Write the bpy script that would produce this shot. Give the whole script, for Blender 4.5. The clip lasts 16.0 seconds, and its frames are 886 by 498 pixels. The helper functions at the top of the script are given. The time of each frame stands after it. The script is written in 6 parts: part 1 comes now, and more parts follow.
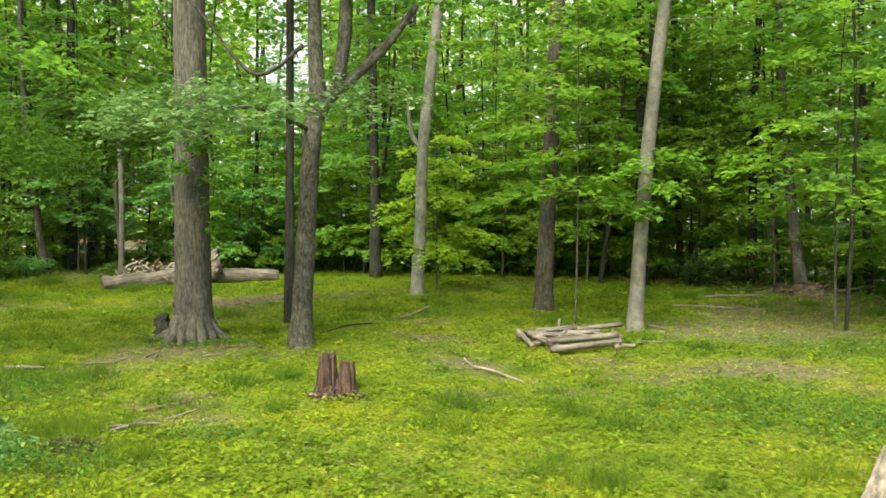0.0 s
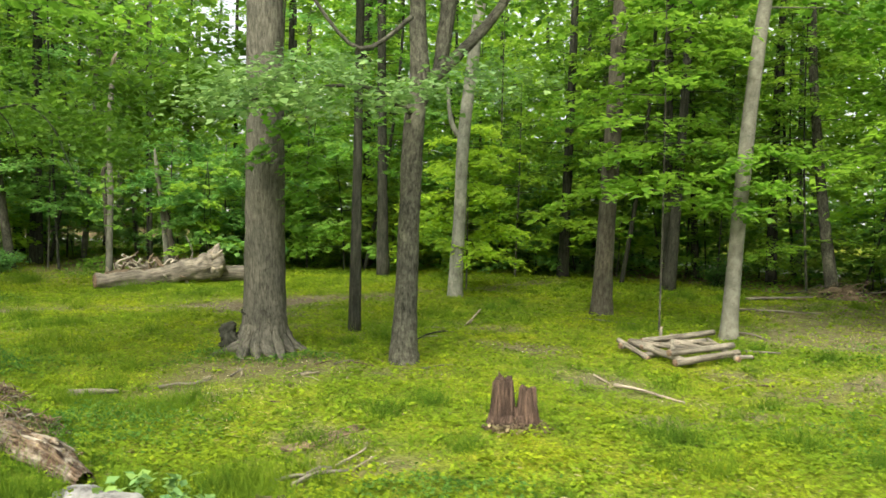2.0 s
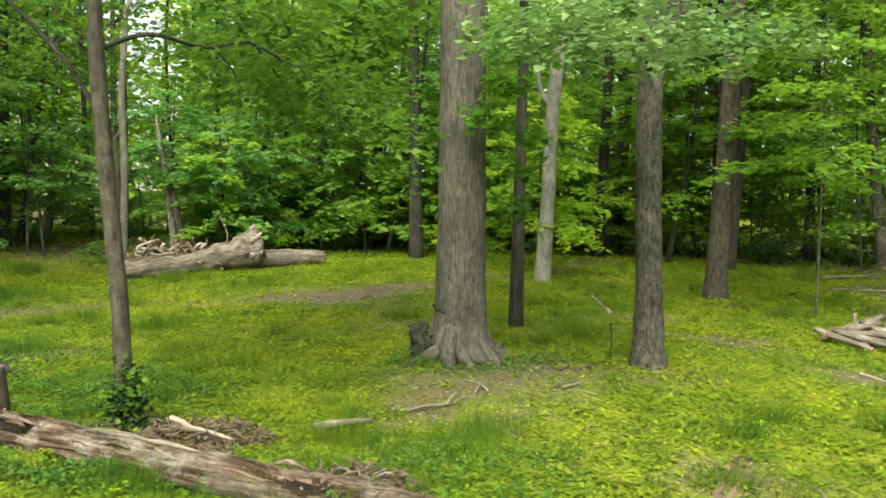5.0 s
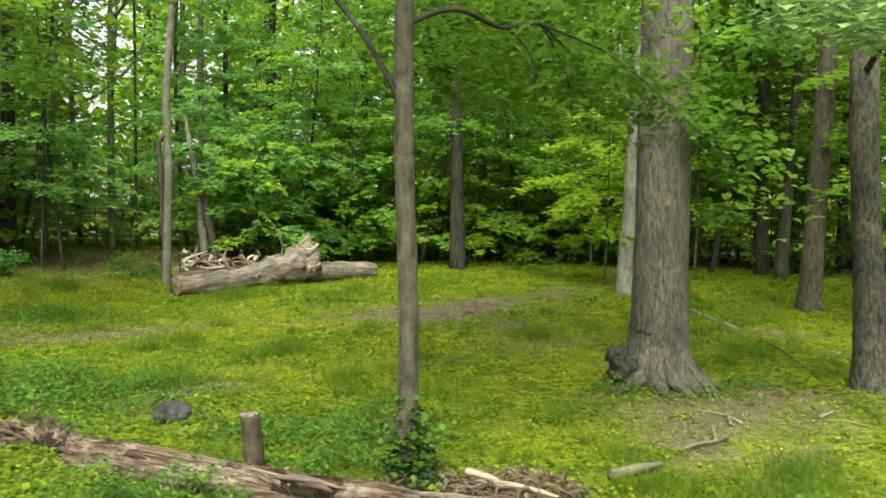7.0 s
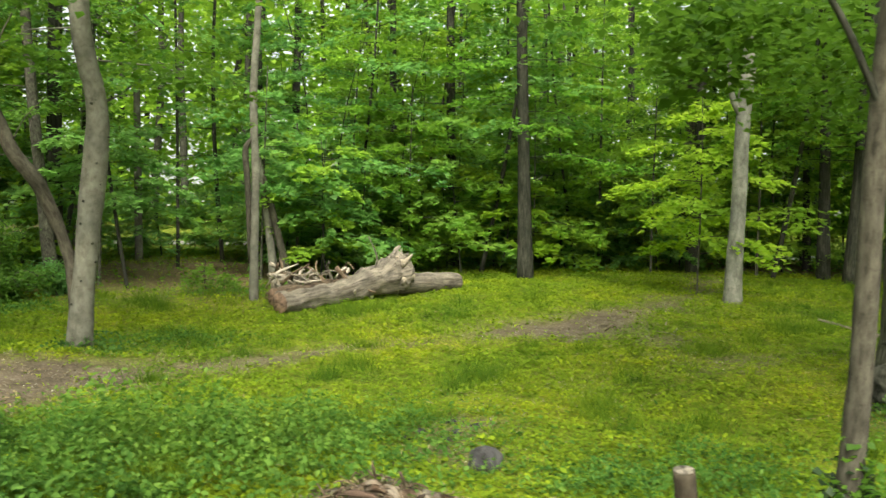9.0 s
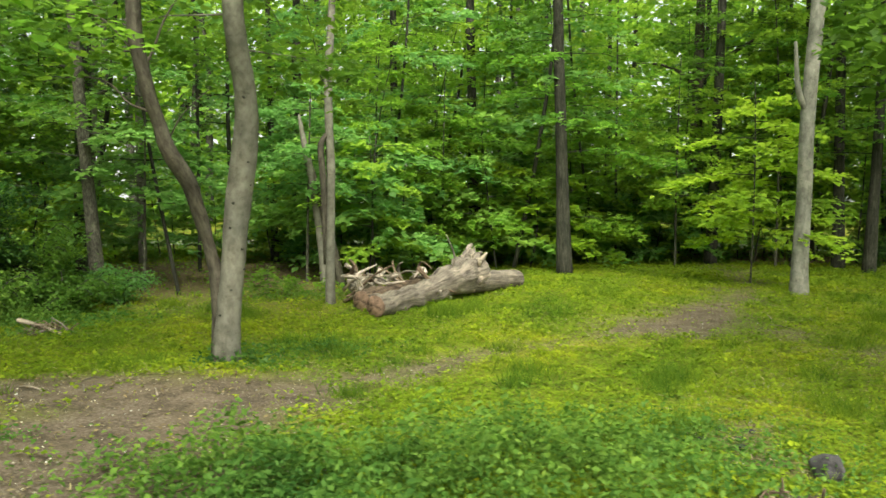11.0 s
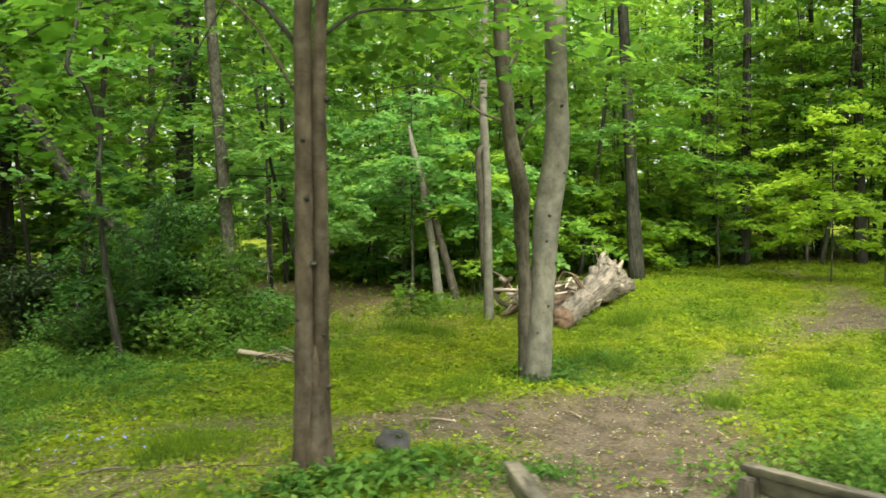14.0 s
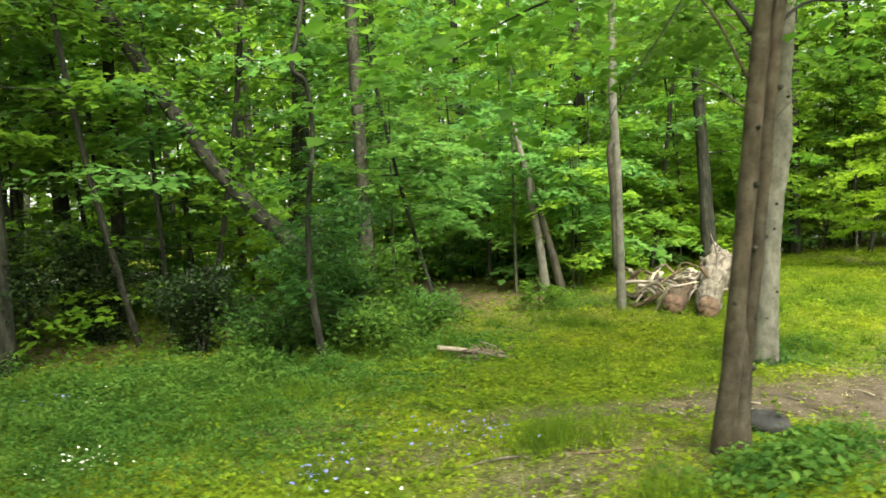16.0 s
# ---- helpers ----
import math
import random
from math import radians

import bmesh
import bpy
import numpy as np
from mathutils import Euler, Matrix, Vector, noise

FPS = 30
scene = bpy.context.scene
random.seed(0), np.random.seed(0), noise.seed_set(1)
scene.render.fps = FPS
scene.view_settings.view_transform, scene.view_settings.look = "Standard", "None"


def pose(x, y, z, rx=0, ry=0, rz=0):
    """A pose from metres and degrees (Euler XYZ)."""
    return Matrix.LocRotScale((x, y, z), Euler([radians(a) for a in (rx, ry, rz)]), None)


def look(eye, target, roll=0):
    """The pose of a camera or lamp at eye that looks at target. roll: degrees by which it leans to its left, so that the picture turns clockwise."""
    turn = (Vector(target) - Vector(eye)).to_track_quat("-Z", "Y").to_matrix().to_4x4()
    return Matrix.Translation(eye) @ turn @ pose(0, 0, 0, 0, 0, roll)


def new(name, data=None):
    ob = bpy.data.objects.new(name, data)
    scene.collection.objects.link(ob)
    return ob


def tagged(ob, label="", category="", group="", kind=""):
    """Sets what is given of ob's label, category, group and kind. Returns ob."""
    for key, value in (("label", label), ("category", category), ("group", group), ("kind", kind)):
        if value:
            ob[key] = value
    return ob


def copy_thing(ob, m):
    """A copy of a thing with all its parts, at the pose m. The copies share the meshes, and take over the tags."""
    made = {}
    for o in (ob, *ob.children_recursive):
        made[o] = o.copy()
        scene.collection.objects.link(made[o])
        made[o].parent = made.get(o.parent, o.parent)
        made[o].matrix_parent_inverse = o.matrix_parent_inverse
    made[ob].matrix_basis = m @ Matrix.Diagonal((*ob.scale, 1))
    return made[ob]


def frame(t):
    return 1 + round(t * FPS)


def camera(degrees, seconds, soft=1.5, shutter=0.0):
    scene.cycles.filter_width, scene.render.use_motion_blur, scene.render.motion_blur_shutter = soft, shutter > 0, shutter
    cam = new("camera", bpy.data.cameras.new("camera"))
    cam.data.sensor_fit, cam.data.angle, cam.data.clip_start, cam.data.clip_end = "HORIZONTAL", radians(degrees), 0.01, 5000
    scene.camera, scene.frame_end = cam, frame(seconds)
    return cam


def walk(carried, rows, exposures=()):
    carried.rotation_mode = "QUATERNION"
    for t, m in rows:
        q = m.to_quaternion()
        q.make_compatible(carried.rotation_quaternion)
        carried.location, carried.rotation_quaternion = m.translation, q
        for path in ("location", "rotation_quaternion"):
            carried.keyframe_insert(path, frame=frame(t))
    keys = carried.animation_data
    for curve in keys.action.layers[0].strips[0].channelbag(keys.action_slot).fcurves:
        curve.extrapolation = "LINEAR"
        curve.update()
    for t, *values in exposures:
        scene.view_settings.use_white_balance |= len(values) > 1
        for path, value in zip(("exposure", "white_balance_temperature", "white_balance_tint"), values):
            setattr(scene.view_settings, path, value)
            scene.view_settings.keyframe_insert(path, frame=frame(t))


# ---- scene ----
cam = camera(59.3, 16.0, soft=1.6, shutter=0.3)
PATH = [
    (0, (0.082, 0.116, 1.644), (-0.041, 2.111, 1.578), 0.5),
    (0.5, (-0.534, 0.369, 1.668), (-0.611, 2.366, 1.602), 1.1),
    (1, (-1.175, 0.655, 1.669), (-1.193, 2.654, 1.596), 1.1),
    (1.5, (-1.788, 0.944, 1.686), (-1.742, 2.941, 1.599), 1.3),
    (2, (-2.393, 1.265, 1.685), (-2.306, 3.261, 1.602), 1.3),
    (2.5, (-3.005, 1.589, 1.673), (-2.875, 3.582, 1.569), 1.4),
    (3, (-3.617, 1.906, 1.677), (-3.44, 3.894, 1.551), 1.6),
    (3.5, (-4.253, 2.241, 1.683), (-4.023, 4.223, 1.553), 1.7),
    (6, (-6.944, 3.9, 1.563), (-6.485, 5.842, 1.432), 0.9),
    (6.5, (-7.534, 4.264, 1.573), (-7.036, 6.197, 1.453), 1.0),
    (7, (-8.122, 4.624, 1.549), (-7.575, 6.545, 1.44), 1.3),
    (7.5, (-8.687, 4.944, 1.578), (-8.113, 6.856, 1.466), 1.5),
    (8, (-9.267, 5.306, 1.593), (-8.659, 7.208, 1.489), 1.1),
    (8.5, (-9.812, 5.672, 1.587), (-9.173, 7.565, 1.484), 1.2),
    (9, (-10.387, 6.027, 1.598), (-9.713, 7.907, 1.497), 0.9),
    (11.5, (-13.256, 7.706, 1.636), (-12.33, 9.475, 1.521), 0.2),
    (12, (-13.865, 8.1, 1.648), (-12.883, 9.839, 1.538), 0.1),
    (12.5, (-14.441, 8.474, 1.654), (-13.406, 10.183, 1.55), -0.5),
    (13, (-15.033, 8.853, 1.673), (-13.956, 10.535, 1.574), -0.8),
    (13.5, (-15.608, 9.252, 1.653), (-14.5, 10.915, 1.571), -1.4),
    (14, (-16.179, 9.611, 1.661), (-15.044, 11.256, 1.574), -1.5),
    (14.5, (-16.757, 9.984, 1.66), (-15.59, 11.606, 1.573), -1.9),
    (15, (-17.299, 10.344, 1.667), (-16.098, 11.941, 1.573), -2.4),
    (15.5, (-17.817, 10.735, 1.662), (-16.604, 12.323, 1.576), -2.1),
    (16, (-18.343, 11.07, 1.694), (-17.126, 12.655, 1.604), -2.9),
]
walk(cam, [(t, look(e, a, r)) for t, e, a, r in PATH], [(0, 1.82, 6800, 5), (9, 1.9, 6800, 5), (13, 2.05, 6800, 5), (15, 2.26, 6800, 5), (16, 2.36, 6800, 5)])

# ---- light ----
world = bpy.data.worlds.new("sky")
scene.world = world
world.use_nodes = True
wn = world.node_tree
sky = wn.nodes.new("ShaderNodeTexSky")
sky.sky_type, sky.sun_disc = "NISHITA", False
sky.sun_elevation, sky.sun_rotation = radians(50), radians(201)
sky.air_density, sky.dust_density, sky.ozone_density = 0.6, 9.0, 0.0
wn.nodes["Background"].inputs["Strength"].default_value = 0.15
haze = wn.nodes.new("ShaderNodeMix")
haze.data_type = "RGBA"
haze.inputs[0].default_value, haze.inputs[7].default_value = 0.55, (3.5, 3.55, 3.4, 1)
wn.links.new(sky.outputs[0], haze.inputs[6])
wn.links.new(haze.outputs[2], wn.nodes["Background"].inputs[0])
sun = new("sun", bpy.data.lights.new("sun", "SUN"))
sun.data.energy, sun.data.angle, sun.data.color = 1.7, radians(40), (1.0, 0.97, 0.92)
sun.matrix_world = look((-14, -14, 33), (-4, 12, 0))
R = np.random.RandomState(7)


# ---- materials ----
def nodes_of(name):
    m = bpy.data.materials.new(name)
    m.use_nodes = True
    n = m.node_tree.nodes
    return m, n, m.node_tree.links, n["Principled BSDF"]


def ramp(n, links, fac, stops):
    r = n.new("ShaderNodeValToRGB")
    el = r.color_ramp.elements
    while len(el) < len(stops):
        el.new(0.5)
    for e, (p, c) in zip(el, stops):
        e.position, e.color = p, (*c, 1)
    links.new(fac, r.inputs[0])
    return r.outputs[0]


def noise_tex(n, links, vec, scale, detail=5, rough=0.6, stretch=(1, 1, 1)):
    mp = n.new("ShaderNodeMapping")
    mp.inputs["Scale"].default_value = stretch
    links.new(vec, mp.inputs["Vector"])
    t = n.new("ShaderNodeTexNoise")
    t.inputs["Scale"].default_value, t.inputs["Detail"].default_value, t.inputs["Roughness"].default_value = scale, detail, rough
    links.new(mp.outputs[0], t.inputs["Vector"])
    return t.outputs["Fac"]


def mix(n, links, fac, a, b, mode="MIX"):
    x = n.new("ShaderNodeMix")
    x.data_type, x.blend_type = "RGBA", mode
    for sock, v in ((x.inputs[0], fac), (x.inputs[6], a), (x.inputs[7], b)):
        if isinstance(v, (int, float)):
            sock.default_value = v
        elif isinstance(v, tuple):
            sock.default_value = (*v, 1)
        else:
            links.new(v, sock)
    return x.outputs[2]


def bump(n, links, bsdf, height, strength, dist):
    b = n.new("ShaderNodeBump")
    b.inputs["Strength"].default_value, b.inputs["Distance"].default_value = strength, dist
    links.new(height, b.inputs["Height"])
    links.new(b.outputs[0], bsdf.inputs["Normal"])


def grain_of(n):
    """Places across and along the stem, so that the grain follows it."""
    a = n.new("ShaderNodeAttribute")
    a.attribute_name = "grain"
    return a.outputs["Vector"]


def bark(name, dark, mid, light, along=0.14, scale=26, patch=0.35, patch_col=(0.24, 0.25, 0.2), depth=0.02, crackle=1.0):
    """Furrowed bark: ridges along the stem, broad stains, lichen patches."""
    m, n, l, b = nodes_of(name)
    tc = grain_of(n)
    ridge = noise_tex(n, l, tc, scale, 6, 0.65, (1, 1, along))
    broad = noise_tex(n, l, tc, 1.6, 4, 0.6)
    col = ramp(n, l, ridge, [(0.32, dark), (0.5, mid), (0.68, light)])
    spots = ramp(n, l, noise_tex(n, l, tc, 5.5, 6, 0.7), [(0.62 - patch * 0.2, (0, 0, 0)), (0.72, (1, 1, 1))])
    col = mix(n, l, mix(n, l, 1.0, spots, (patch, patch, patch), "MULTIPLY"), col, patch_col)
    tone = ramp(n, l, broad, [(0.3, (0.62, 0.64, 0.62)), (0.7, (1.2, 1.18, 1.12))])
    col = mix(n, l, 1.0, col, tone, "MULTIPLY")
    crack = ramp(n, l, noise_tex(n, l, tc, scale * 2.0, 4, 0.75, (1, 1, along * 1.3)), [(0.36, (1 - 0.45 * crackle, 1 - 0.46 * crackle, 1 - 0.47 * crackle)), (0.48, (1, 1, 1))])
    marks = ramp(n, l, noise_tex(n, l, tc, 7, 5, 0.7, (1, 1, 2.2)), [(0.3, (0.66, 0.64, 0.62)), (0.42, (1, 1, 1))])
    col = mix(n, l, 1.0, mix(n, l, 1.0, col, crack, "MULTIPLY"), marks, "MULTIPLY")
    l.new(col, b.inputs["Base Color"])
    b.inputs["Roughness"].default_value = 0.92
    b.inputs["Specular IOR Level"].default_value = 0.125
    rough_h = mix(n, l, 0.5, ridge, crack)
    bump(n, l, b, rough_h, 1.0, depth)
    return m


def turf_light_patches(n, l):
    """Sunlit-yellow and shaded-green patches and clump shade as colour, shared by turf and soil."""
    pos = n.new("ShaderNodeNewGeometry").outputs["Position"]
    a = ramp(n, l, noise_tex(n, l, pos, 0.55, 3, 0.55), [(0.34, (0.74, 0.84, 0.86)), (0.5, (1.0, 1.02, 0.96)), (0.64, (1.2, 1.11, 0.92))])
    b = ramp(n, l, noise_tex(n, l, pos, 3.2, 3, 0.6), [(0.36, (0.72, 0.79, 0.85)), (0.62, (1.12, 1.08, 0.97))])
    c = ramp(n, l, noise_tex(n, l, pos, 11, 3, 0.6), [(0.36, (0.68, 0.73, 0.77)), (0.5, (0.97, 0.98, 0.98)), (0.62, (1.14, 1.12, 1.06))])
    return mix(n, l, 1.0, mix(n, l, 1.0, a, b, "MULTIPLY"), c, "MULTIPLY")


def leaf_mat(name, stops, glow=(0.3, 0.42, 0.05), trans=0.42, rough=0.55, turf=False):
    """Leaves: a thin sheet that lets light through, each leaf in a tint of its own."""
    m, n, l, b = nodes_of(name)
    rnd = n.new("ShaderNodeNewGeometry").outputs["Random Per Island"]
    each = n.new("ShaderNodeObjectInfo").outputs["Random"]
    col = ramp(n, l, rnd, stops)
    tone = ramp(n, l, each, [(0.0, (0.66, 0.78, 0.8)), (0.5, (0.98, 1, 1)), (1.0, (1.25, 1.16, 0.9))])
    pos = n.new("ShaderNodeNewGeometry").outputs["Position"]
    drift = ramp(n, l, noise_tex(n, l, pos, 0.35, 2, 0.5), [(0.32, (0.74, 0.84, 0.9)), (0.66, (1.16, 1.1, 0.95))])
    drift = mix(n, l, 1.0, drift, ramp(n, l, noise_tex(n, l, pos, 1.5, 2, 0.5), [(0.34, (0.7, 0.78, 0.84)), (0.64, (1.22, 1.15, 0.98))]), "MULTIPLY")
    if turf:
        tone = drift = turf_light_patches(n, l)
    col = mix(n, l, 1.0, col, drift, "MULTIPLY") if turf else mix(n, l, 1.0, mix(n, l, 1.0, col, tone, "MULTIPLY"), drift, "MULTIPLY")
    l.new(col, b.inputs["Base Color"])
    b.inputs["Roughness"].default_value = rough
    b.inputs["Specular IOR Level"].default_value = 0.06 if turf else 0.2
    tr = n.new("ShaderNodeBsdfTranslucent")
    l.new(mix(n, l, 0.5, col, mix(n, l, 1.0, tone, glow, "MULTIPLY")), tr.inputs["Color"])
    mx = n.new("ShaderNodeMixShader")
    mx.inputs[0].default_value = trans
    l.new(b.outputs[0], mx.inputs[1])
    l.new(tr.outputs[0], mx.inputs[2])
    l.new(mx.outputs[0], n["Material Output"].inputs["Surface"])
    return m


def wood(name, dark, light, along=(1, 1, 0.12), scale=30):
    m, n, l, b = nodes_of(name)
    tc = grain_of(n)
    g = noise_tex(n, l, tc, scale, 6, 0.7, along)
    br = noise_tex(n, l, tc, 3.0, 4, 0.6)
    col = ramp(n, l, g, [(0.3, dark), (0.68, light)])
    tone = ramp(n, l, br, [(0.3, (0.5, 0.5, 0.5)), (0.7, (1.2, 1.18, 1.12))])
    crack = ramp(n, l, noise_tex(n, l, tc, scale * 0.8, 5, 0.75, (along[0], along[1], along[2] * 0.4)), [(0.38, (0.42, 0.4, 0.38)), (0.48, (1, 1, 1))])
    col = mix(n, l, 1.0, mix(n, l, 1.0, col, tone, "MULTIPLY"), crack, "MULTIPLY")
    l.new(col, b.inputs["Base Color"])
    b.inputs["Roughness"].default_value = 0.88
    b.inputs["Specular IOR Level"].default_value = 0.25
    bump(n, l, b, mix(n, l, 0.6, g, crack), 1.0, 0.015)
    return m


M_BARK_BIG = bark("furrowed_bark", (0.042, 0.041, 0.034), (0.1, 0.099, 0.083), (0.165, 0.163, 0.138), 0.16, 44, 0.3, (0.19, 0.19, 0.15), depth=0.03)
M_BARK_DARK = bark("dark_bark", (0.015, 0.0155, 0.012), (0.036, 0.038, 0.03), (0.066, 0.07, 0.055), 0.16, 24, 0.3, (0.08, 0.09, 0.068))
M_BARK_MID = bark("scaly_bark", (0.02024, 0.02058, 0.016), (0.0653, 0.066, 0.0528), (0.12, 0.121, 0.0974), 0.34, 34, 0.5, (0.2, 0.21, 0.16))
M_BARK_PALE = bark("pale_bark", (0.1, 0.104, 0.088), (0.165, 0.172, 0.146), (0.225, 0.235, 0.205), 0.5, 12, 0.5, (0.33, 0.33, 0.28), 0.008, 0.5)
M_BARK_GREY = bark("grey_bark", (0.085, 0.085, 0.068), (0.125, 0.126, 0.103), (0.165, 0.167, 0.14), 0.7, 10, 0.5, (0.21, 0.22, 0.18), 0.006, 0.4)
M_BARK_BROWN = bark("brown_bark", (0.031, 0.029, 0.022), (0.068, 0.064, 0.05), (0.103, 0.098, 0.078), 0.3, 22, 0.35, (0.17, 0.17, 0.13), 0.01, 0.7)
M_BARK_SMOOTH = bark("smooth_brown_bark", (0.026, 0.0215, 0.015), (0.052, 0.044, 0.031), (0.084, 0.074, 0.054), 0.6, 11, 0.4, (0.13, 0.125, 0.1), 0.006, 0.45)
M_LEAF = leaf_mat("maple_leaf", [(0.0, (0.055, 0.125, 0.018)), (0.5, (0.09, 0.185, 0.026)), (1.0, (0.135, 0.24, 0.038))], (0.31, 0.6, 0.055), 0.6)
# Darker copy of maple_leaf: shade on the boughs is put into the colour.
M_LEAF_SHADE = leaf_mat("shaded_maple_leaf", [(0.0, (0.04, 0.09, 0.015)), (0.5, (0.065, 0.135, 0.021)), (1.0, (0.1, 0.18, 0.03))], (0.2, 0.4, 0.04), 0.5)
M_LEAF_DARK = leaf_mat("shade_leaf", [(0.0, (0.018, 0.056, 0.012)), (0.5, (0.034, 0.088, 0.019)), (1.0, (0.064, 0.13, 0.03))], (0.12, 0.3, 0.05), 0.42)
M_LEAF_BRIGHT = leaf_mat("young_leaf", [(0.0, (0.1, 0.2, 0.02)), (0.5, (0.14, 0.26, 0.028)), (1.0, (0.19, 0.31, 0.036))], (0.36, 0.6, 0.06), 0.56)
M_LEAF_BLUE = leaf_mat("broad_leaf", [(0.0, (0.085, 0.18, 0.042)), (0.5, (0.13, 0.25, 0.064)), (1.0, (0.19, 0.32, 0.1))], (0.32, 0.66, 0.14), 0.56)
# Near-black leaf: real dark ivy, and shade put into shrubs of the hollow.
M_IVY_AND_SHADE = leaf_mat("ivy_and_shade_leaf", [(0.0, (0.008, 0.02, 0.006)), (0.5, (0.015, 0.034, 0.011)), (1.0, (0.03, 0.056, 0.02))], (0.05, 0.11, 0.02), 0.15)
# Lit copy of young_leaf: its yellow-green, with sunlight put into the colour.
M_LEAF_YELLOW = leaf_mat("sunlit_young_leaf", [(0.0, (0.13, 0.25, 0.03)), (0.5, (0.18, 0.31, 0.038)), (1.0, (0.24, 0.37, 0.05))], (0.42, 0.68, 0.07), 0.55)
M_LEAF_SILVER = leaf_mat("silvery_leaf", [(0.0, (0.08, 0.155, 0.054)), (0.5, (0.13, 0.225, 0.085)), (1.0, (0.2, 0.3, 0.13))], (0.2, 0.38, 0.1), 0.34)
M_GRASS = leaf_mat("grass", [(0.0, (0.14, 0.215, 0.016)), (0.5, (0.185, 0.27, 0.02)), (1.0, (0.225, 0.32, 0.024))], (0.33, 0.46, 0.03), 0.45, 0.85, True)
M_COVER = leaf_mat("ground_cover", [(0.0, (0.125, 0.19, 0.017)), (0.5, (0.165, 0.238, 0.019)), (1.0, (0.19, 0.268, 0.021))], (0.28, 0.4, 0.03), 0.4, 0.85, True)
M_WEED = leaf_mat("weed_leaf", [(0.0, (0.046, 0.11, 0.02)), (0.5, (0.075, 0.155, 0.029)), (1.0, (0.125, 0.22, 0.046))], (0.19, 0.38, 0.06), 0.42, 0.7, True)
M_GREY_WOOD = wood("weathered_wood", (0.085, 0.078, 0.062), (0.27, 0.25, 0.205))
M_LOG = wood("barkless_log", (0.07, 0.064, 0.052), (0.275, 0.25, 0.205))
M_ROT = wood("rotten_wood", (0.008, 0.0055, 0.004), (0.15, 0.1, 0.074), (1, 1, 0.12), 46)
M_OLDLOG = bark("crumbling_log", (0.012, 0.007, 0.005), (0.075, 0.05, 0.033), (0.2, 0.155, 0.11), 0.1, 30, 0.85, (0.31, 0.29, 0.25), 0.03)
# Dark tone stands in for the depth shade inside the log's hollows.
M_HOLLOW_SHADE = wood("hollow_shade_wood", (0.005, 0.0035, 0.0025), (0.035, 0.024, 0.017), (1, 1, 0.3), 34)
M_ROTLOG = wood("rotten_log", (0.017, 0.012, 0.008), (0.19, 0.145, 0.1), (1, 1, 0.25), 32)
M_CUT = wood("sawn_face", (0.12, 0.085, 0.056), (0.28, 0.2, 0.14), (1, 1, 1), 14)
M_RAIL = wood("grey_rail_timber", (0.075, 0.07, 0.055), (0.235, 0.215, 0.17), (1, 1, 0.12), 26)
M_PALEWOOD = wood("pale_timber", (0.17, 0.15, 0.11), (0.4, 0.36, 0.28))
M_BLEACHED = wood("bleached_wood", (0.24, 0.215, 0.17), (0.56, 0.52, 0.44))
M_TWIG = wood("dry_twigs", (0.05, 0.036, 0.024), (0.22, 0.165, 0.11))
M_CUT_RED = wood("reddish_sawn_face", (0.1, 0.07, 0.05), (0.27, 0.185, 0.13), (1, 1, 1), 14)
M_STONE_PALE = wood("pale_stone", (0.1, 0.1, 0.1), (0.3, 0.31, 0.31), (1, 1, 1), 9)
M_STONE = wood("stone", (0.02, 0.021, 0.022), (0.085, 0.087, 0.09), (1, 1, 1), 9)


def ground_mat():
    m, n, l, b = nodes_of("woodland_floor")
    pos = n.new("ShaderNodeNewGeometry").outputs["Position"]
    at = n.new("ShaderNodeAttribute")
    at.attribute_name = "bare"
    sep = n.new("ShaderNodeSeparateColor")
    l.new(at.outputs["Color"], sep.inputs[0])
    fine = noise_tex(n, l, pos, 38, 6, 0.7)
    mid = noise_tex(n, l, pos, 5, 5, 0.65)
    big = noise_tex(n, l, pos, 0.7, 4, 0.6)
    green = ramp(n, l, fine, [(0.32, (0.04, 0.053, 0.009)), (0.5, (0.145, 0.178, 0.017)), (0.68, (0.218, 0.262, 0.024))])
    dry = ramp(n, l, fine, [(0.3, (0.07, 0.06, 0.02)), (0.7, (0.21, 0.2, 0.06))])
    green = mix(n, l, 1.0, green, turf_light_patches(n, l), "MULTIPLY")
    green = mix(n, l, ramp(n, l, mid, [(0.55, (0, 0, 0)), (0.75, (0.5, 0.5, 0.5))]), green, dry)
    soil = ramp(n, l, fine, [(0.3, (0.034, 0.028, 0.02)), (0.5, (0.096, 0.081, 0.06)), (0.7, (0.2, 0.178, 0.142))])
    soil = mix(n, l, ramp(n, l, big, [(0.35, (0, 0, 0)), (0.7, (0.5, 0.5, 0.5))]), soil, (0.155, 0.132, 0.09))
    litter = ramp(n, l, noise_tex(n, l, pos, 16, 6, 0.75), [(0.3, (0.04, 0.03, 0.018)), (0.5, (0.11, 0.08, 0.05)), (0.7, (0.21, 0.155, 0.1))])
    soil = mix(n, l, 1.0, soil, ramp(n, l, mid, [(0.36, (0.62, 0.6, 0.56)), (0.6, (1.12, 1.1, 1.08))]), "MULTIPLY")
    col = mix(n, l, sep.outputs[0], green, soil)
    col = mix(n, l, sep.outputs[1], col, litter)
    l.new(col, b.inputs["Base Color"])
    b.inputs["Roughness"].default_value = 0.95
    b.inputs["Specular IOR Level"].default_value = 0.1
    bump(n, l, b, fine, 0.7, 0.03)
    return m


M_GROUND = ground_mat()


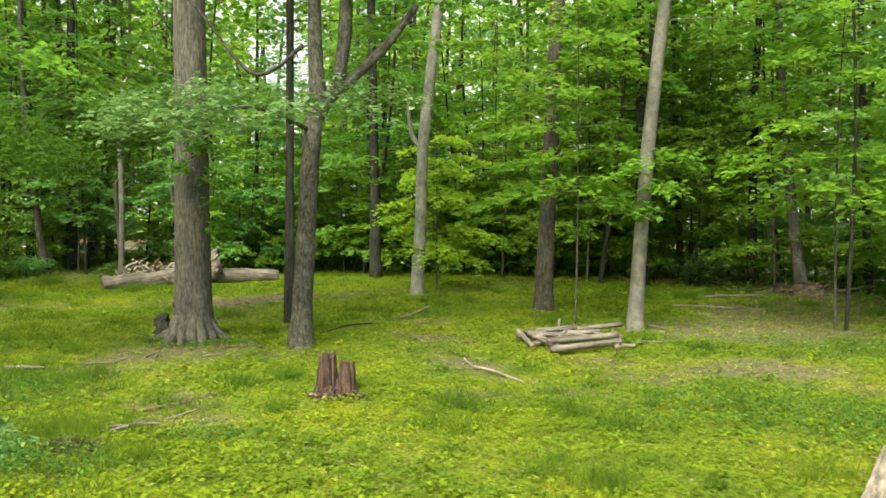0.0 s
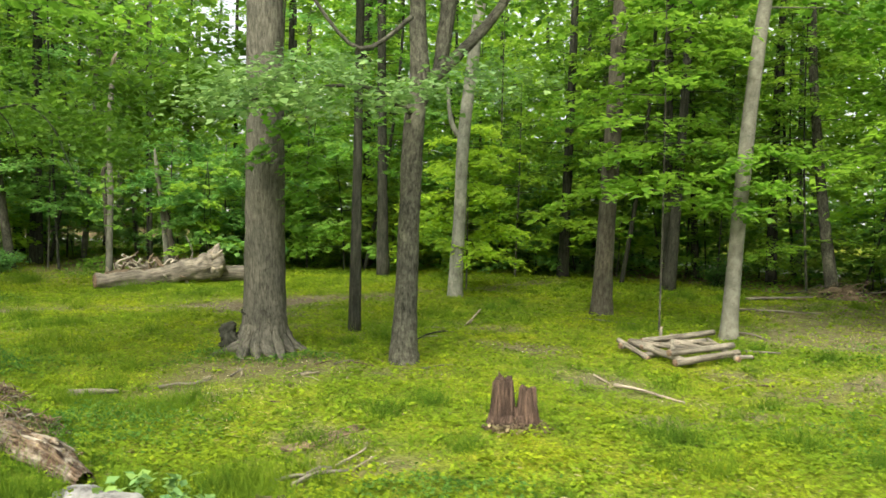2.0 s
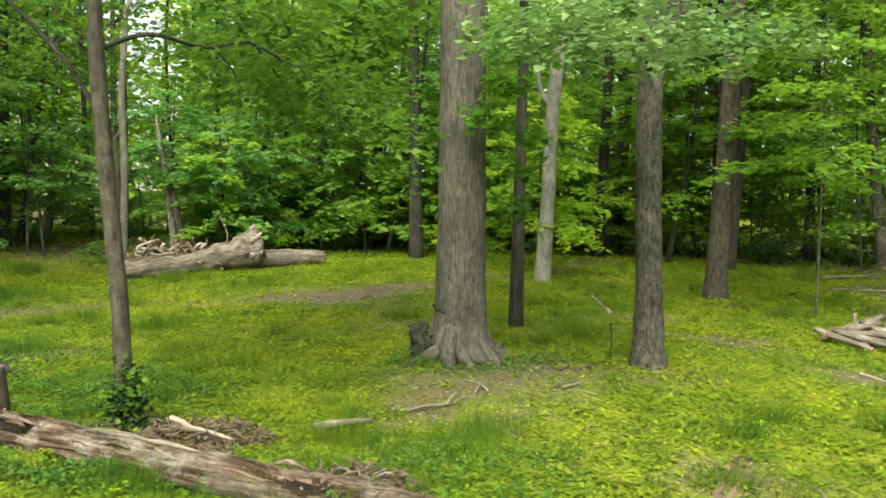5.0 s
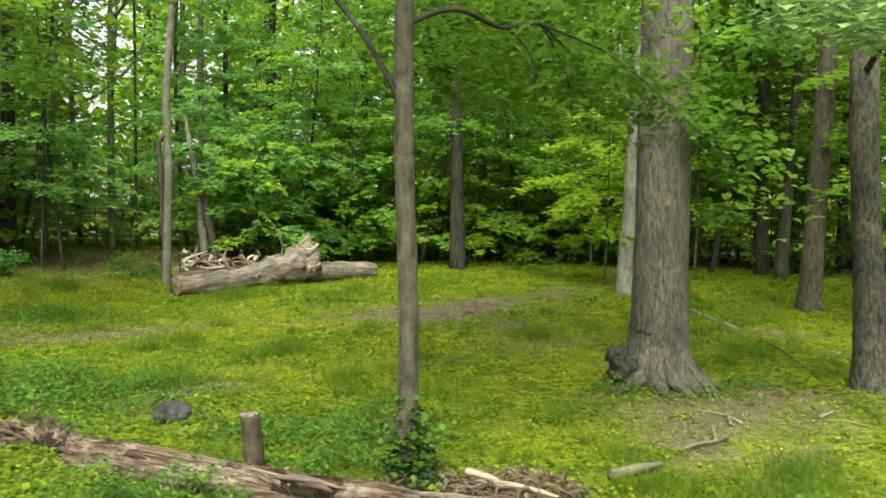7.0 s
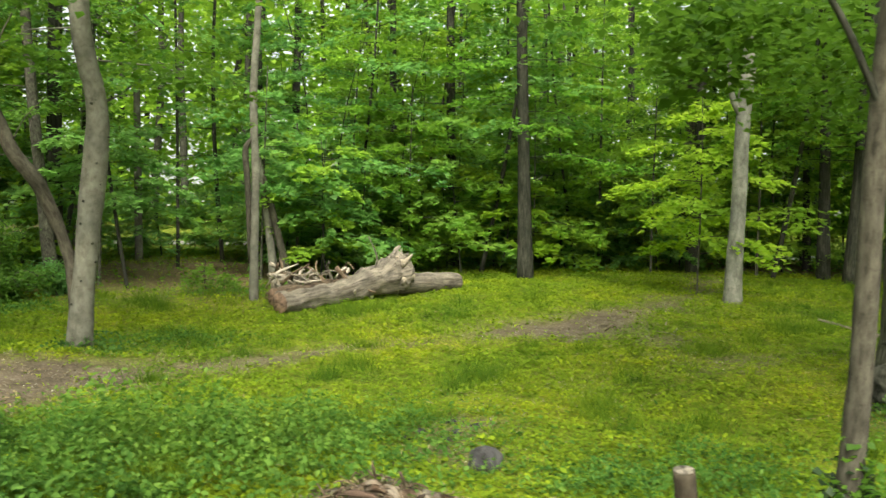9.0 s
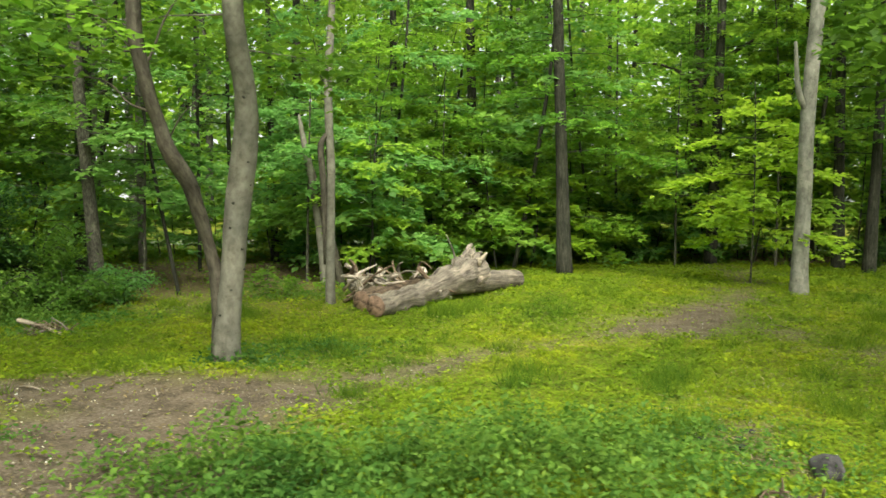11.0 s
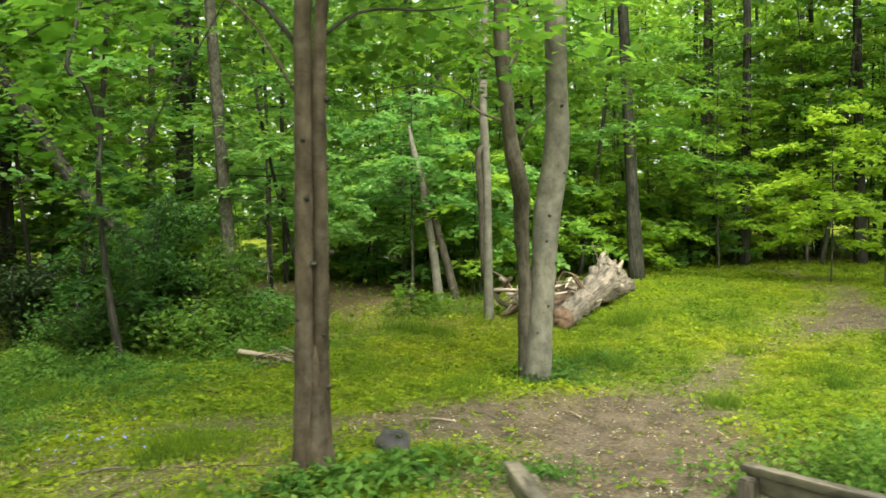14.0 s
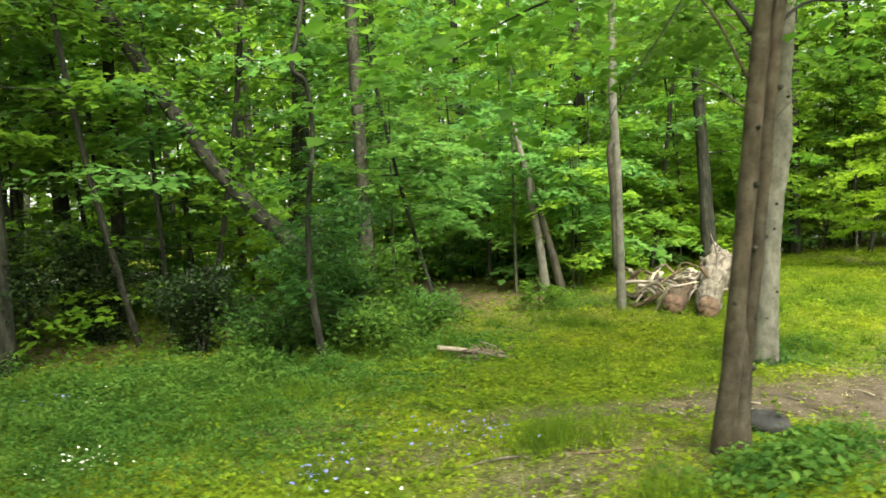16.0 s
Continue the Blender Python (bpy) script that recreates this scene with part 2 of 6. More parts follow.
# ---- mesh helpers ----
def raw_mesh(name, verts, faces, mat, smooth=True):
    """A mesh from arrays: verts (n, 3), faces (m, k)."""
    me = bpy.data.meshes.new(name)
    verts, faces = np.asarray(verts, np.float32), np.asarray(faces, np.int32)
    k = faces.shape[1]
    me.vertices.add(len(verts))
    me.vertices.foreach_set("co", verts.ravel())
    me.loops.add(faces.size)
    me.loops.foreach_set("vertex_index", faces.ravel())
    me.polygons.add(len(faces))
    me.polygons.foreach_set("loop_start", np.arange(0, faces.size, k, dtype=np.int32))
    if smooth:
        me.polygons.foreach_set("use_smooth", np.ones(len(faces), bool))
    me.update(calc_edges=True)
    me.materials.append(mat)
    return me


def set_grain(me, co=None):
    if co is None:
        co = np.empty(len(me.vertices) * 3, np.float32)
        me.vertices.foreach_get("co", co)
    at = me.attributes.new("grain", "FLOAT_VECTOR", "POINT")
    at.data.foreach_set("vector", np.asarray(co, np.float32).ravel())
    return me


def put(name, me, parent=None, label=""):
    ob = new(name, me)
    ob.parent = parent
    if label:
        ob["label"] = label
    return ob


def bm_part(name, bm, mat, parent=None, label="", smooth=False):
    me = bpy.data.meshes.new(name)
    bm.to_mesh(me)
    bm.free()
    set_grain(me)
    me.materials.append(mat)
    if smooth:
        me.polygons.foreach_set("use_smooth", np.ones(len(me.polygons), bool))
    return put(name, me, parent, label)


def thing(name, at, label, category, group="", kind="", turn=0.0):
    e = new(name)
    e.matrix_world = pose(*at, 0, 0, turn)
    return tagged(e, label, category, group, kind)


def wob(p, f, seed=0.0):
    return noise.noise(Vector((p[0] * f + seed, p[1] * f - seed * 0.7, p[2] * f + seed * 1.3)))


def tube(pts, radii, sides=12, rough=0.0, freq=6.0, flutes=0, flute=0.0, seed=0.0, cap=True, steps=0):
    """Verts and quads of a stem along pts, with knobbly sides; the ends are closed."""
    pts = [Vector(p) for p in pts]
    if steps:
        fine_p, fine_r = [], []
        m = len(pts) - 1
        for i in range(steps + 1):
            u = i / steps * m
            k = min(int(u), m - 1)
            f = u - k
            a, b = pts[max(k - 1, 0)], pts[k]
            c, d = pts[k + 1], pts[min(k + 2, m)]
            fine_p.append(0.5 * ((2 * b) + (c - a) * f + (2 * a - 5 * b + 4 * c - d) * f * f + (3 * b - a - 3 * c + d) * f ** 3))
            fine_r.append(radii[k] * (1 - f) + radii[k + 1] * f)
        pts, radii = fine_p, fine_r
    verts, faces, grain = [], [], []
    side, run = None, seed * 0.37
    for i, p in enumerate(pts):
        run += (p - pts[i - 1]).length if i else 0
        t = (pts[min(i + 1, len(pts) - 1)] - pts[max(i - 1, 0)]).normalized()
        if side is None:
            side = t.orthogonal().normalized()
        side = (side - t * side.dot(t)).normalized()
        up = t.cross(side)
        for j in range(sides):
            a = 2 * math.pi * j / sides
            d = side * math.cos(a) + up * math.sin(a)
            r = radii[i]
            q = p + d * r
            k = 1 + rough * wob(q, freq, seed) + rough * 0.5 * wob(q, freq * 2.7, seed + 9)
            if flutes:
                k += flute * math.sin(a * flutes + 3 * wob(p, 0.6, seed))
            verts.append(p + d * r * k)
            grain.append((math.cos(a) * r + seed, math.sin(a) * r, run))
    n = len(pts)
    for i in range(n - 1):
        for j in range(sides):
            a, b = i * sides + j, i * sides + (j + 1) % sides
            faces.append((a, b, b + sides, a + sides))
    if cap:
        for row, flip in ((0, True), (n - 1, False)):
            c = len(verts)
            verts.append(sum((verts[row * sides + j] for j in range(sides)), Vector()) / sides)
            grain.append((seed, 0, grain[row * sides][2]))
            for j in range(sides):
                a, b = row * sides + j, row * sides + (j + 1) % sides
                faces.append((b, a, c, c) if flip else (a, b, c, c))
    return [tuple(v) for v in verts], faces, grain


def tube_mesh(name, mat, *args, **kw):
    v, f, g = tube(*args, **kw)
    quads = [q for q in f if q[2] != q[3]]
    tris = [q[:3] for q in f if q[2] == q[3]]
    me = bpy.data.meshes.new(name)
    me.from_pydata(v, [], quads + tris)
    set_grain(me, g)
    me.polygons.foreach_set("use_smooth", np.ones(len(me.polygons), bool))
    me.materials.append(mat)
    return me


def joined_tubes(name, mat, specs):
    vs, fs, gs = [], [], []
    for s in specs:
        v, f, g = tube(**s)
        o = len(vs)
        vs += v
        gs += g
        fs += [tuple(i + o for i in (q if q[2] != q[3] else q[:3])) for q in f]
    me = bpy.data.meshes.new(name)
    me.from_pydata(vs, [], fs)
    set_grain(me, gs)
    me.polygons.foreach_set("use_smooth", np.ones(len(me.polygons), bool))
    me.materials.append(mat)
    return me


def leaves(P, size, rng, wide=0.75, tilt=0.45, droop=0.15, fold=0.12, heading=None):
    """Verts and triangles of one folded leaf at each place of P."""
    n = len(P)
    size = size * (0.65 + 0.7 * rng.rand(n))
    a = rng.rand(n) * 2 * np.pi if heading is None else heading + rng.randn(n) * 0.6
    d = np.stack([np.cos(a), np.sin(a), -droop + tilt * rng.randn(n)], 1)
    d /= np.linalg.norm(d, axis=1)[:, None]
    s = np.stack([-np.sin(a), np.cos(a), tilt * rng.randn(n)], 1)
    s -= d * (s * d).sum(1)[:, None]
    s /= np.linalg.norm(s, axis=1)[:, None]
    u = np.cross(d, s)
    L = size[:, None]
    w = L * wide * 0.5
    V = np.empty((n, 4, 3))
    V[:, 0] = P
    V[:, 1] = P + d * L * 0.45 + s * w + u * L * fold
    V[:, 2] = P + d * L
    V[:, 3] = P + d * L * 0.45 - s * w + u * L * fold
    i = np.arange(n)[:, None] * 4
    F = np.concatenate([i + [0, 1, 2], i + [0, 2, 3]], 1).reshape(-1, 3)
    return V.reshape(-1, 3), F


def spray_points(rng, start, az, length, count, width=0.45, droop=0.12, thick=0.07):
    """Places of leaves on one flat bough that fans out from start."""
    u = rng.rand(count) ** 0.6
    v = rng.randn(count) * width * (0.25 + 0.75 * u) * (1.1 - 0.5 * u)
    # twigs gather the leaves into fingers
    fing = np.round(v * 6) / 6
    v = v * 0.45 + fing * 0.55
    r = u * length
    x = np.cos(az) * r - np.sin(az) * v * length * 0.6
    y = np.sin(az) * r + np.cos(az) * v * length * 0.6
    z = -droop * r * r / max(length, 0.1) + rng.randn(count) * thick + 0.06 * length * np.sin(v * 5)
    return np.asarray(start) + np.stack([x, y, z], 1)


def plate(rng, start, az, length, count, droop=0.12, thick=0.03):
    """Leaves along the side twigs of one flat bough: their places and headings."""
    twigs = 11
    u = np.linspace(0.14, 1.0, twigs)
    side = np.where(np.arange(twigs) % 2, 1.0, -1.0)
    ta = az + side * (0.95 - 0.5 * u) + rng.randn(twigs) * 0.18
    tl = length * (0.62 - 0.34 * u) * (0.7 + 0.5 * rng.rand(twigs))
    k = rng.choice(twigs, count, p=tl / tl.sum())
    v = rng.rand(count) ** 0.75
    lat = rng.randn(count) * 0.035 * length
    x = np.cos(az) * u[k] * length + np.cos(ta[k]) * v * tl[k] - np.sin(ta[k]) * lat
    y = np.sin(az) * u[k] * length + np.sin(ta[k]) * v * tl[k] + np.cos(ta[k]) * lat
    r = np.hypot(x, y)
    tier = rng.randn(twigs) * 0.045 * length
    z = 0.1 * r - (droop + 0.1) * r * r / max(length, 0.1) + tier[k] * v + rng.randn(count) * thick
    return np.asarray(start) + np.stack([x, y, z], 1), ta[k] + rng.randn(count) * 0.5


def at_height(pts, z):
    for a, b in zip(pts, pts[1:]):
        if a[2] <= z <= b[2]:
            f = (z - a[2]) / (b[2] - a[2])
            return np.array([a[i] + f * (b[i] - a[i]) for i in range(3)])
    return np.array(pts[-1])


def grow(tree, rng, stem, radii, mat, leaf, low, high, reach, boughs, per, size, sides=10, top_leaves=0, top_reach=3.0, top_size=0.45,
         droop=0.12, rough=0.06, flutes=0, flute=0.0, limbs=(), limb_mat=None, steps=0, tilt=0.3, thick=0.035):
    """A tree under its Empty: trunk, limbs and a crown of boughs from low to high, with a canopy of larger leaf clusters at the top."""
    put("trunk", tube_mesh("trunk", mat, stem, radii, sides=sides, rough=rough, flutes=flutes, flute=flute, seed=rng.rand() * 50, steps=steps or 3 * len(stem)), tree)
    for pts, rr in limbs:
        put("limb", tube_mesh("limb", limb_mat or mat, pts, rr, sides=8, rough=rough, seed=rng.rand() * 50, steps=4 * len(pts)), tree)
    P, H, twigs = [], [], []
    for k in range(boughs):
        z = low + (high - low) * ((k + rng.rand()) / boughs)
        az = k * 2.4 + rng.randn() * 0.4
        f = (z - low) / max(high - low, 0.1)
        ln = reach * (0.65 + 0.5 * rng.rand()) * (1.0 - 0.45 * f)
        s = at_height(stem, z)
        e = s + np.array([math.cos(az) * ln * 0.85, math.sin(az) * ln * 0.85, ln * (0.02 - droop * 0.7)])
        twigs.append(dict(pts=[s, (s * 0.5 + e * 0.5) + [0, 0, 0.06 * ln], e], radii=[0.005 + 0.0035 * ln, 0.004 + 0.002 * ln, 0.002], sides=5, cap=False))
        p, h = plate(rng, s, az, ln, int(per * ln / reach), droop, thick)
        P.append(p)
        H.append(h)
    if twigs:
        tagged(put("branching", joined_tubes("branching", mat, twigs), tree), kind="stuff")
    V, F = leaves(np.concatenate(P), size, rng, 0.85, tilt, heading=np.concatenate(H)) if P else (np.zeros((0, 3)), np.zeros((0, 3), int))
    if top_leaves:
        top = np.array(stem[-1])
        g = rng.randn(top_leaves, 3)
        g /= np.linalg.norm(g, axis=1)[:, None]
        rad = rng.rand(top_leaves)[:, None] ** 0.4
        P2 = top + g * rad * [top_reach, top_reach, top_reach * 1.1] - [0, 0, top_reach * 0.6]
        V2, F2 = leaves(P2, top_size, rng, wide=0.9, tilt=0.6)
        F = np.concatenate([F, F2 + len(V)])
        V = np.concatenate([V, V2])
    put("crown", raw_mesh("crown", V, F, leaf, smooth=False), tree)
    return tree


# ---- ground ----
HUMPS = [(-1.4, 7.9, 0.6, 0.061), (1, 9.8, 1.7, -0.166), (-5.6, 9, 1.7, -0.18), (-2.8, 7.2, 1.7, -0.15), (-2.8, 10.4, 1.7, 0.061), (-5.4, 12, 1.7, -0.019), (-1, 14, 1.7, -0.04),
         (1.5, 14.5, 1.7, -0.029), (-8.5, 11, 1.7, -0.014), (-7.5, 14.5, 1.7, -0.082), (-10.3, 14, 1.7, -0.04), (-12.5, 14, 1.7, -0.022), (-1.5, 16.8, 0.9, 0.08),
         (-4.5, 17, 1.7, 0.062), (-14.5, 13.2, 1.7, 0.233), (2.4, 12.5, 1.7, 0.013), (-7.2, 9.2, 1.7, 0.013), (-11.7, 14.4, 0.6, 0.106), (1.8, 5.8, 2.2, -0.1), (-3.6, 5.0, 1.6, -0.06)]


def ground_z(x, y):
    """The clearing's gentle swells and hollows; the land rises far off."""
    z = 0.02 * np.clip(y - 14, 0, 9) + 0.008 * np.sin(x * 2.3 + y * 1.1) + 0.008 * np.sin(x * 0.9 + 1.3) * np.sin(y * 1.9)
    for hx, hy, hs, hh in HUMPS:
        z = z + hh * np.exp(-((x - hx) ** 2 + (y - hy) ** 2) / (2 * hs * hs))
    far = np.clip(np.hypot(x + 5, y - 12) - 30, 0, 60)
    return z + 0.02 * far


def gz(x, y):
    return float(ground_z(np.float64(x), np.float64(y)))


TRAIL = [(-14.2, 10.2), (-12.6, 12.5), (-11.6, 13.7), (-10.2, 14.3), (-8.6, 14.9), (-7.0, 15.3), (-5.4, 15.3), (-3.2, 16.4), (-0.8, 18.2), (1.6, 21.5)]
TRAIL_W = [1.0, 1.35, 0.95, 0.38, 0.08, 0.08, 0.78, 0.3, 0.25, 0.3]
SPUR = [(-12.0, 13.9), (-13.0, 14.4), (-13.7, 15.1), (-14.6, 15.6)]
BARE = [(-4.1, 10.2, 1.0), (-4.7, 9.3, 0.55), (-15.6, 15.2, 0.5), (-8.3, 11.45, 0.35), (-0.3, 9.9, 0.5), (-2.4, 9.9, 0.3), (-5.3, 15.0, 0.5), (-3.0, 12.0, 0.2), (-2.9, 16.5, 0.5), (-8.5, 11.0, 0.45), (-2.9, 7.0, 0.5), (-6.5, 8.75, 0.55), (0.2, 9.2, 0.45), (1.7, 10.3, 0.45), (2.7, 9.7, 0.5), (-4.45, 14.4, 0.45), (-2.3, 17.4, 0.4), (-3.0, 7.6, 0.45),
        (2.0, 9.4, 0.6), (3.4, 9.6, 0.9), (1.0, 8.4, 0.35), (0.0, 8.2, 0.35), (4.4, 12.6, 1.9), (5.0, 14.2, 1.3), (-2.7, 5.5, 0.35), (3.9, 8.4, 0.4), (-15.0, 14.2, 0.8),
        (-0.8, 11.6, 0.7), (-1.2, 13.4, 0.5), (-15.6, 16.4, 0.5), (-4.6, 13.0, 0.5), (6.2, 15.2, 2.3)]
EDGE = [(-40, 21), (-22, 20.5), (-17, 21.2), (-14, 20.6), (-12, 21.8), (-10.5, 20.6), (-9.2, 20.2), (-6, 22), (-2, 23.5), (2, 22.5), (5.2, 19.6), (7.4, 16.8), (9.5, 13), (13, 8), (20, 0)]


def dist_to_line(x, y, line, widths=None):
    """How far outside a band along a line, 0 within it."""
    best = np.full(np.shape(x), 1e9)
    for k, ((x0, y0), (x1, y1)) in enumerate(zip(line, line[1:])):
        dx, dy = x1 - x0, y1 - y0
        f = np.clip(((x - x0) * dx + (y - y0) * dy) / (dx * dx + dy * dy), 0, 1)
        d = np.hypot(x - x0 - f * dx, y - y0 - f * dy)
        if widths:
            d = d - (widths[k] + f * (widths[k + 1] - widths[k]))
        best = np.minimum(best, d)
    return best


def ripple(x, y):
    return (np.sin(x * 3.1 + 1.7 * np.sin(y * 2.3)) + np.sin(y * 3.7 + 1.9 * np.sin(x * 1.9 + 1)) + 0.7 * np.sin(x * 8.3 + y * 6.1) + 0.6 * np.sin(y * 9.7 - x * 7.1)) / 3.3


def bareness(x, y):
    d = dist_to_line(x, y, TRAIL, TRAIL_W)
    d = np.minimum(d, dist_to_line(x, y, SPUR, [0.9, 0.75, 0.3, 0.1]))
    main = np.clip(0.42 - (d + 0.3 * ripple(x, y)) / 0.75, 0, 1)
    d = np.full(np.shape(x), 1e9)
    for bx, by, br in BARE:
        d = np.minimum(d, np.hypot(x - bx, (y - by) * 1.25) - br)
    spots = np.clip(0.3 - (d + 0.4 * ripple(x * 1.3, y * 1.3)) / 0.9, 0, 0.75)
    return np.maximum(main, spots)


def wooded(x, y):
    """How far the floor is leaf litter: a belt behind the wood's edge, a broad brown patch behind the forked tree."""
    e = np.array(EDGE)
    d = y - np.interp(x, e[:, 0], e[:, 1]) + 0.8 * ripple(x * 0.5, y * 0.5)
    belt = np.clip(d / 1.6 + 0.5, 0, 1) * np.clip((7.5 - d) / 3.0, 0.12, 1) * np.where(x < 3, 0.55 + 0.25 * ripple(x * 0.4, y * 0.4), 1.0)
    patch = np.clip(1.6 - np.hypot((x + 9.9) / 3.4, (y - 24.0) / 4.2), 0, 1)
    # Litter added on the far left to darken the shaded hollow's floor.
    dark = np.clip((-14.5 - x) / 2.0, 0, 1) * np.clip((y - 20) / 1.5, 0, 1)
    return np.clip(np.maximum(np.maximum(belt, patch), dark), 0, 1)


def make_ground():
    xs = np.concatenate([[-3000, -400, -120, -60], np.arange(-32, 22.01, 0.2), [40, 80, 160, 500, 3000]])
    ys = np.concatenate([[-3000, -300, -60, -20, -8], np.arange(-1, 34.01, 0.2), [40, 50, 70, 120, 400, 3000]])
    X, Y = np.meshgrid(xs, ys)
    Z = ground_z(X, Y) + 0.012 * ripple(X * 1.7, Y * 1.7)
    V = np.stack([X.ravel(), Y.ravel(), Z.ravel()], 1)
    w, h = len(xs), len(ys)
    i = (np.arange(h - 1)[:, None] * w + np.arange(w - 1)[None]).ravel()
    me = raw_mesh("ground", V, np.stack([i, i + 1, i + 1 + w, i + w], 1), M_GROUND)
    at = me.color_attributes.new("bare", "FLOAT_COLOR", "POINT")
    c = np.stack([bareness(X, Y).ravel(), wooded(X, Y).ravel() * 0.9, np.zeros(X.size), np.ones(X.size)], 1)
    at.data.foreach_set("color", c.astype(np.float32).ravel())
    return tagged(put("ground", me), "green clearing floor with a bare earth trail and leaf litter", "ground", kind="structure")


make_ground()


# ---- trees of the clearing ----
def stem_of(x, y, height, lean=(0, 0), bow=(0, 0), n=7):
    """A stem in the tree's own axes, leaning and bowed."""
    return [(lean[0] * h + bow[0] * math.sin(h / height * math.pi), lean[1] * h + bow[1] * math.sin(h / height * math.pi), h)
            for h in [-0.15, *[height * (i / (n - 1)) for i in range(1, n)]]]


def knots(tree, places, r):
    """Small dark scars of lost branches, proud of the bark."""
    for x, y, z, a in places:
        c, s = math.cos(radians(a)) * r, math.sin(radians(a)) * r
        put("knot", tube_mesh("knot", M_BARK_DARK, [(x + c * 0.7, y + s * 0.7, z), (x + c * 1.08, y + s * 1.08, z + 0.004), (x + c * 1.16, y + s * 1.16, z)], [0.017, 0.012, 0.004], sides=9, rough=0.3, seed=z), tree)


def tree_at(x, y, label, category="tree", group="trees of the clearing"):
    return thing("tree", (x, y, gz(x, y)), label, category, group)


rng = np.random.RandomState(11)
# the thick furrowed trunk
t = tree_at(-4.18, 11.03, "thick grey furrowed trunk standing in the green clearing")
grow(t, rng, [(0, 0, -0.2), (0, 0, 0.05), (0.0, 0, 0.3), (0, 0, 0.8), (-0.02, 0, 2.5), (-0.05, 0, 5), (-0.08, 0, 9), (-0.1, 0, 14)],
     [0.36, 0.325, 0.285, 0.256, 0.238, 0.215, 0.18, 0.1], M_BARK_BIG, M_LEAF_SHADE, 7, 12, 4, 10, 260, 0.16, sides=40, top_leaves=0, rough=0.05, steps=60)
for a, ln, w in ((185, 0.5, 0.1), (214, 0.75, 0.085), (236, 0.45, 0.11), (262, 0.5, 0.08), (288, 0.42, 0.1), (312, 0.6, 0.095), (338, 0.5, 0.085), (5, 0.55, 0.1), (40, 0.4, 0.09), (140, 0.45, 0.1)):
    c, s = math.cos(radians(a)), math.sin(radians(a))
    bend = 0.08 * math.sin(a * 0.7)
    ln, w = ln * 0.85, w * 0.88
    put("root", tube_mesh("root", M_BARK_BIG, [(c * 0.19, s * 0.19, 0.48), (c * 0.24, s * 0.24, 0.24), (c * 0.33, s * 0.33, 0.09), (c * (0.3 + ln * 0.4) - s * bend, s * (0.3 + ln * 0.4) + c * bend, 0.0), (c * (0.3 + ln * 0.7) - s * bend * 2, s * (0.3 + ln * 0.7) + c * bend * 2, -0.1)],
                          [w * 0.6, w * 0.95, w, w * 0.6, w * 0.3], sides=12, rough=0.4, freq=9, seed=a, steps=16), t)
P = np.concatenate([spray_points(rng, p, az, ln, n, 0.6, 0.2, 0.06) for p, az, ln, n in [
    ((0.1, -0.25, 2.75), 5.4, 0.5, 90), ((0.05, -0.25, 2.45), 4.6, 0.45, 70), ((0.2, -0.2, 2.3), 5.8, 0.6, 80), ((0.25, -0.15, 1.95), 5.7, 0.45, 70), ((0.25, -0.1, 1.6), 5.9, 0.4, 60), ((0.1, -0.25, 3.1), 5.0, 0.9, 160)]])
P2 = np.concatenate([spray_points(rng, p, az, ln, n, 0.5, 0.14, 0.08) for p, az, ln, n in [
    ((-0.3, 0.1, 3.4), 2.9, 2.1, 460), ((-0.2, 0.3, 3.5), 2.5, 2.0, 420), ((-0.5, 0.3, 3.0), 2.8, 1.6, 300), ((0, 0.2, 3.9), 2.2, 2.2, 420), ((-0.3, 0.4, 4.2), 2.9, 2.6, 500)]])
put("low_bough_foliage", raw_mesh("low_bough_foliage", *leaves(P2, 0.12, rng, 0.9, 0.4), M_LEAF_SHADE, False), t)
put("epicormic_foliage", raw_mesh("epicormic_foliage", *leaves(P, 0.1, rng, 0.9, 0.45), M_LEAF, False), t, "small leafy shoots growing from the bark")
arc = [(math.cos(radians(a)) * 0.276, math.sin(radians(a)) * 0.276, 0.53 - 0.05 * (a - 158) / 70 + 0.012 * math.sin(a * 0.31)) for a in range(158, 229, 5)]
put("bark_crack", tube_mesh("bark_crack", M_BARK_DARK, arc, [0.003] + [0.007 + 0.005 * math.sin(k * 1.7) ** 2 for k in range(len(arc) - 2)] + [0.003], sides=7, rough=0.6, freq=20), t, "dark horizontal tear in the bark")
P = np.array([0.0, -0.1, 0.0]) + np.stack([np.cos(g := rng.uniform(3.2, 6.1, 90)) * 0.27, np.sin(g) * 0.27, np.abs(rng.randn(90)) * 0.08], 1) + rng.randn(90, 3) * 0.03
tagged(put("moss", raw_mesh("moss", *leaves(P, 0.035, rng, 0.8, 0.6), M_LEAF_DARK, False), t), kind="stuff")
put("burl", tube_mesh("burl", M_BARK_DARK, [(-0.36, -0.08, -0.02), (-0.41, -0.08, 0.12), (-0.44, -0.05, 0.25), (-0.36, -0.05, 0.36)], [0.1, 0.11, 0.085, 0.03], sides=18, rough=0.95, freq=16, steps=18), t, "blackened knobbly burl at the foot")
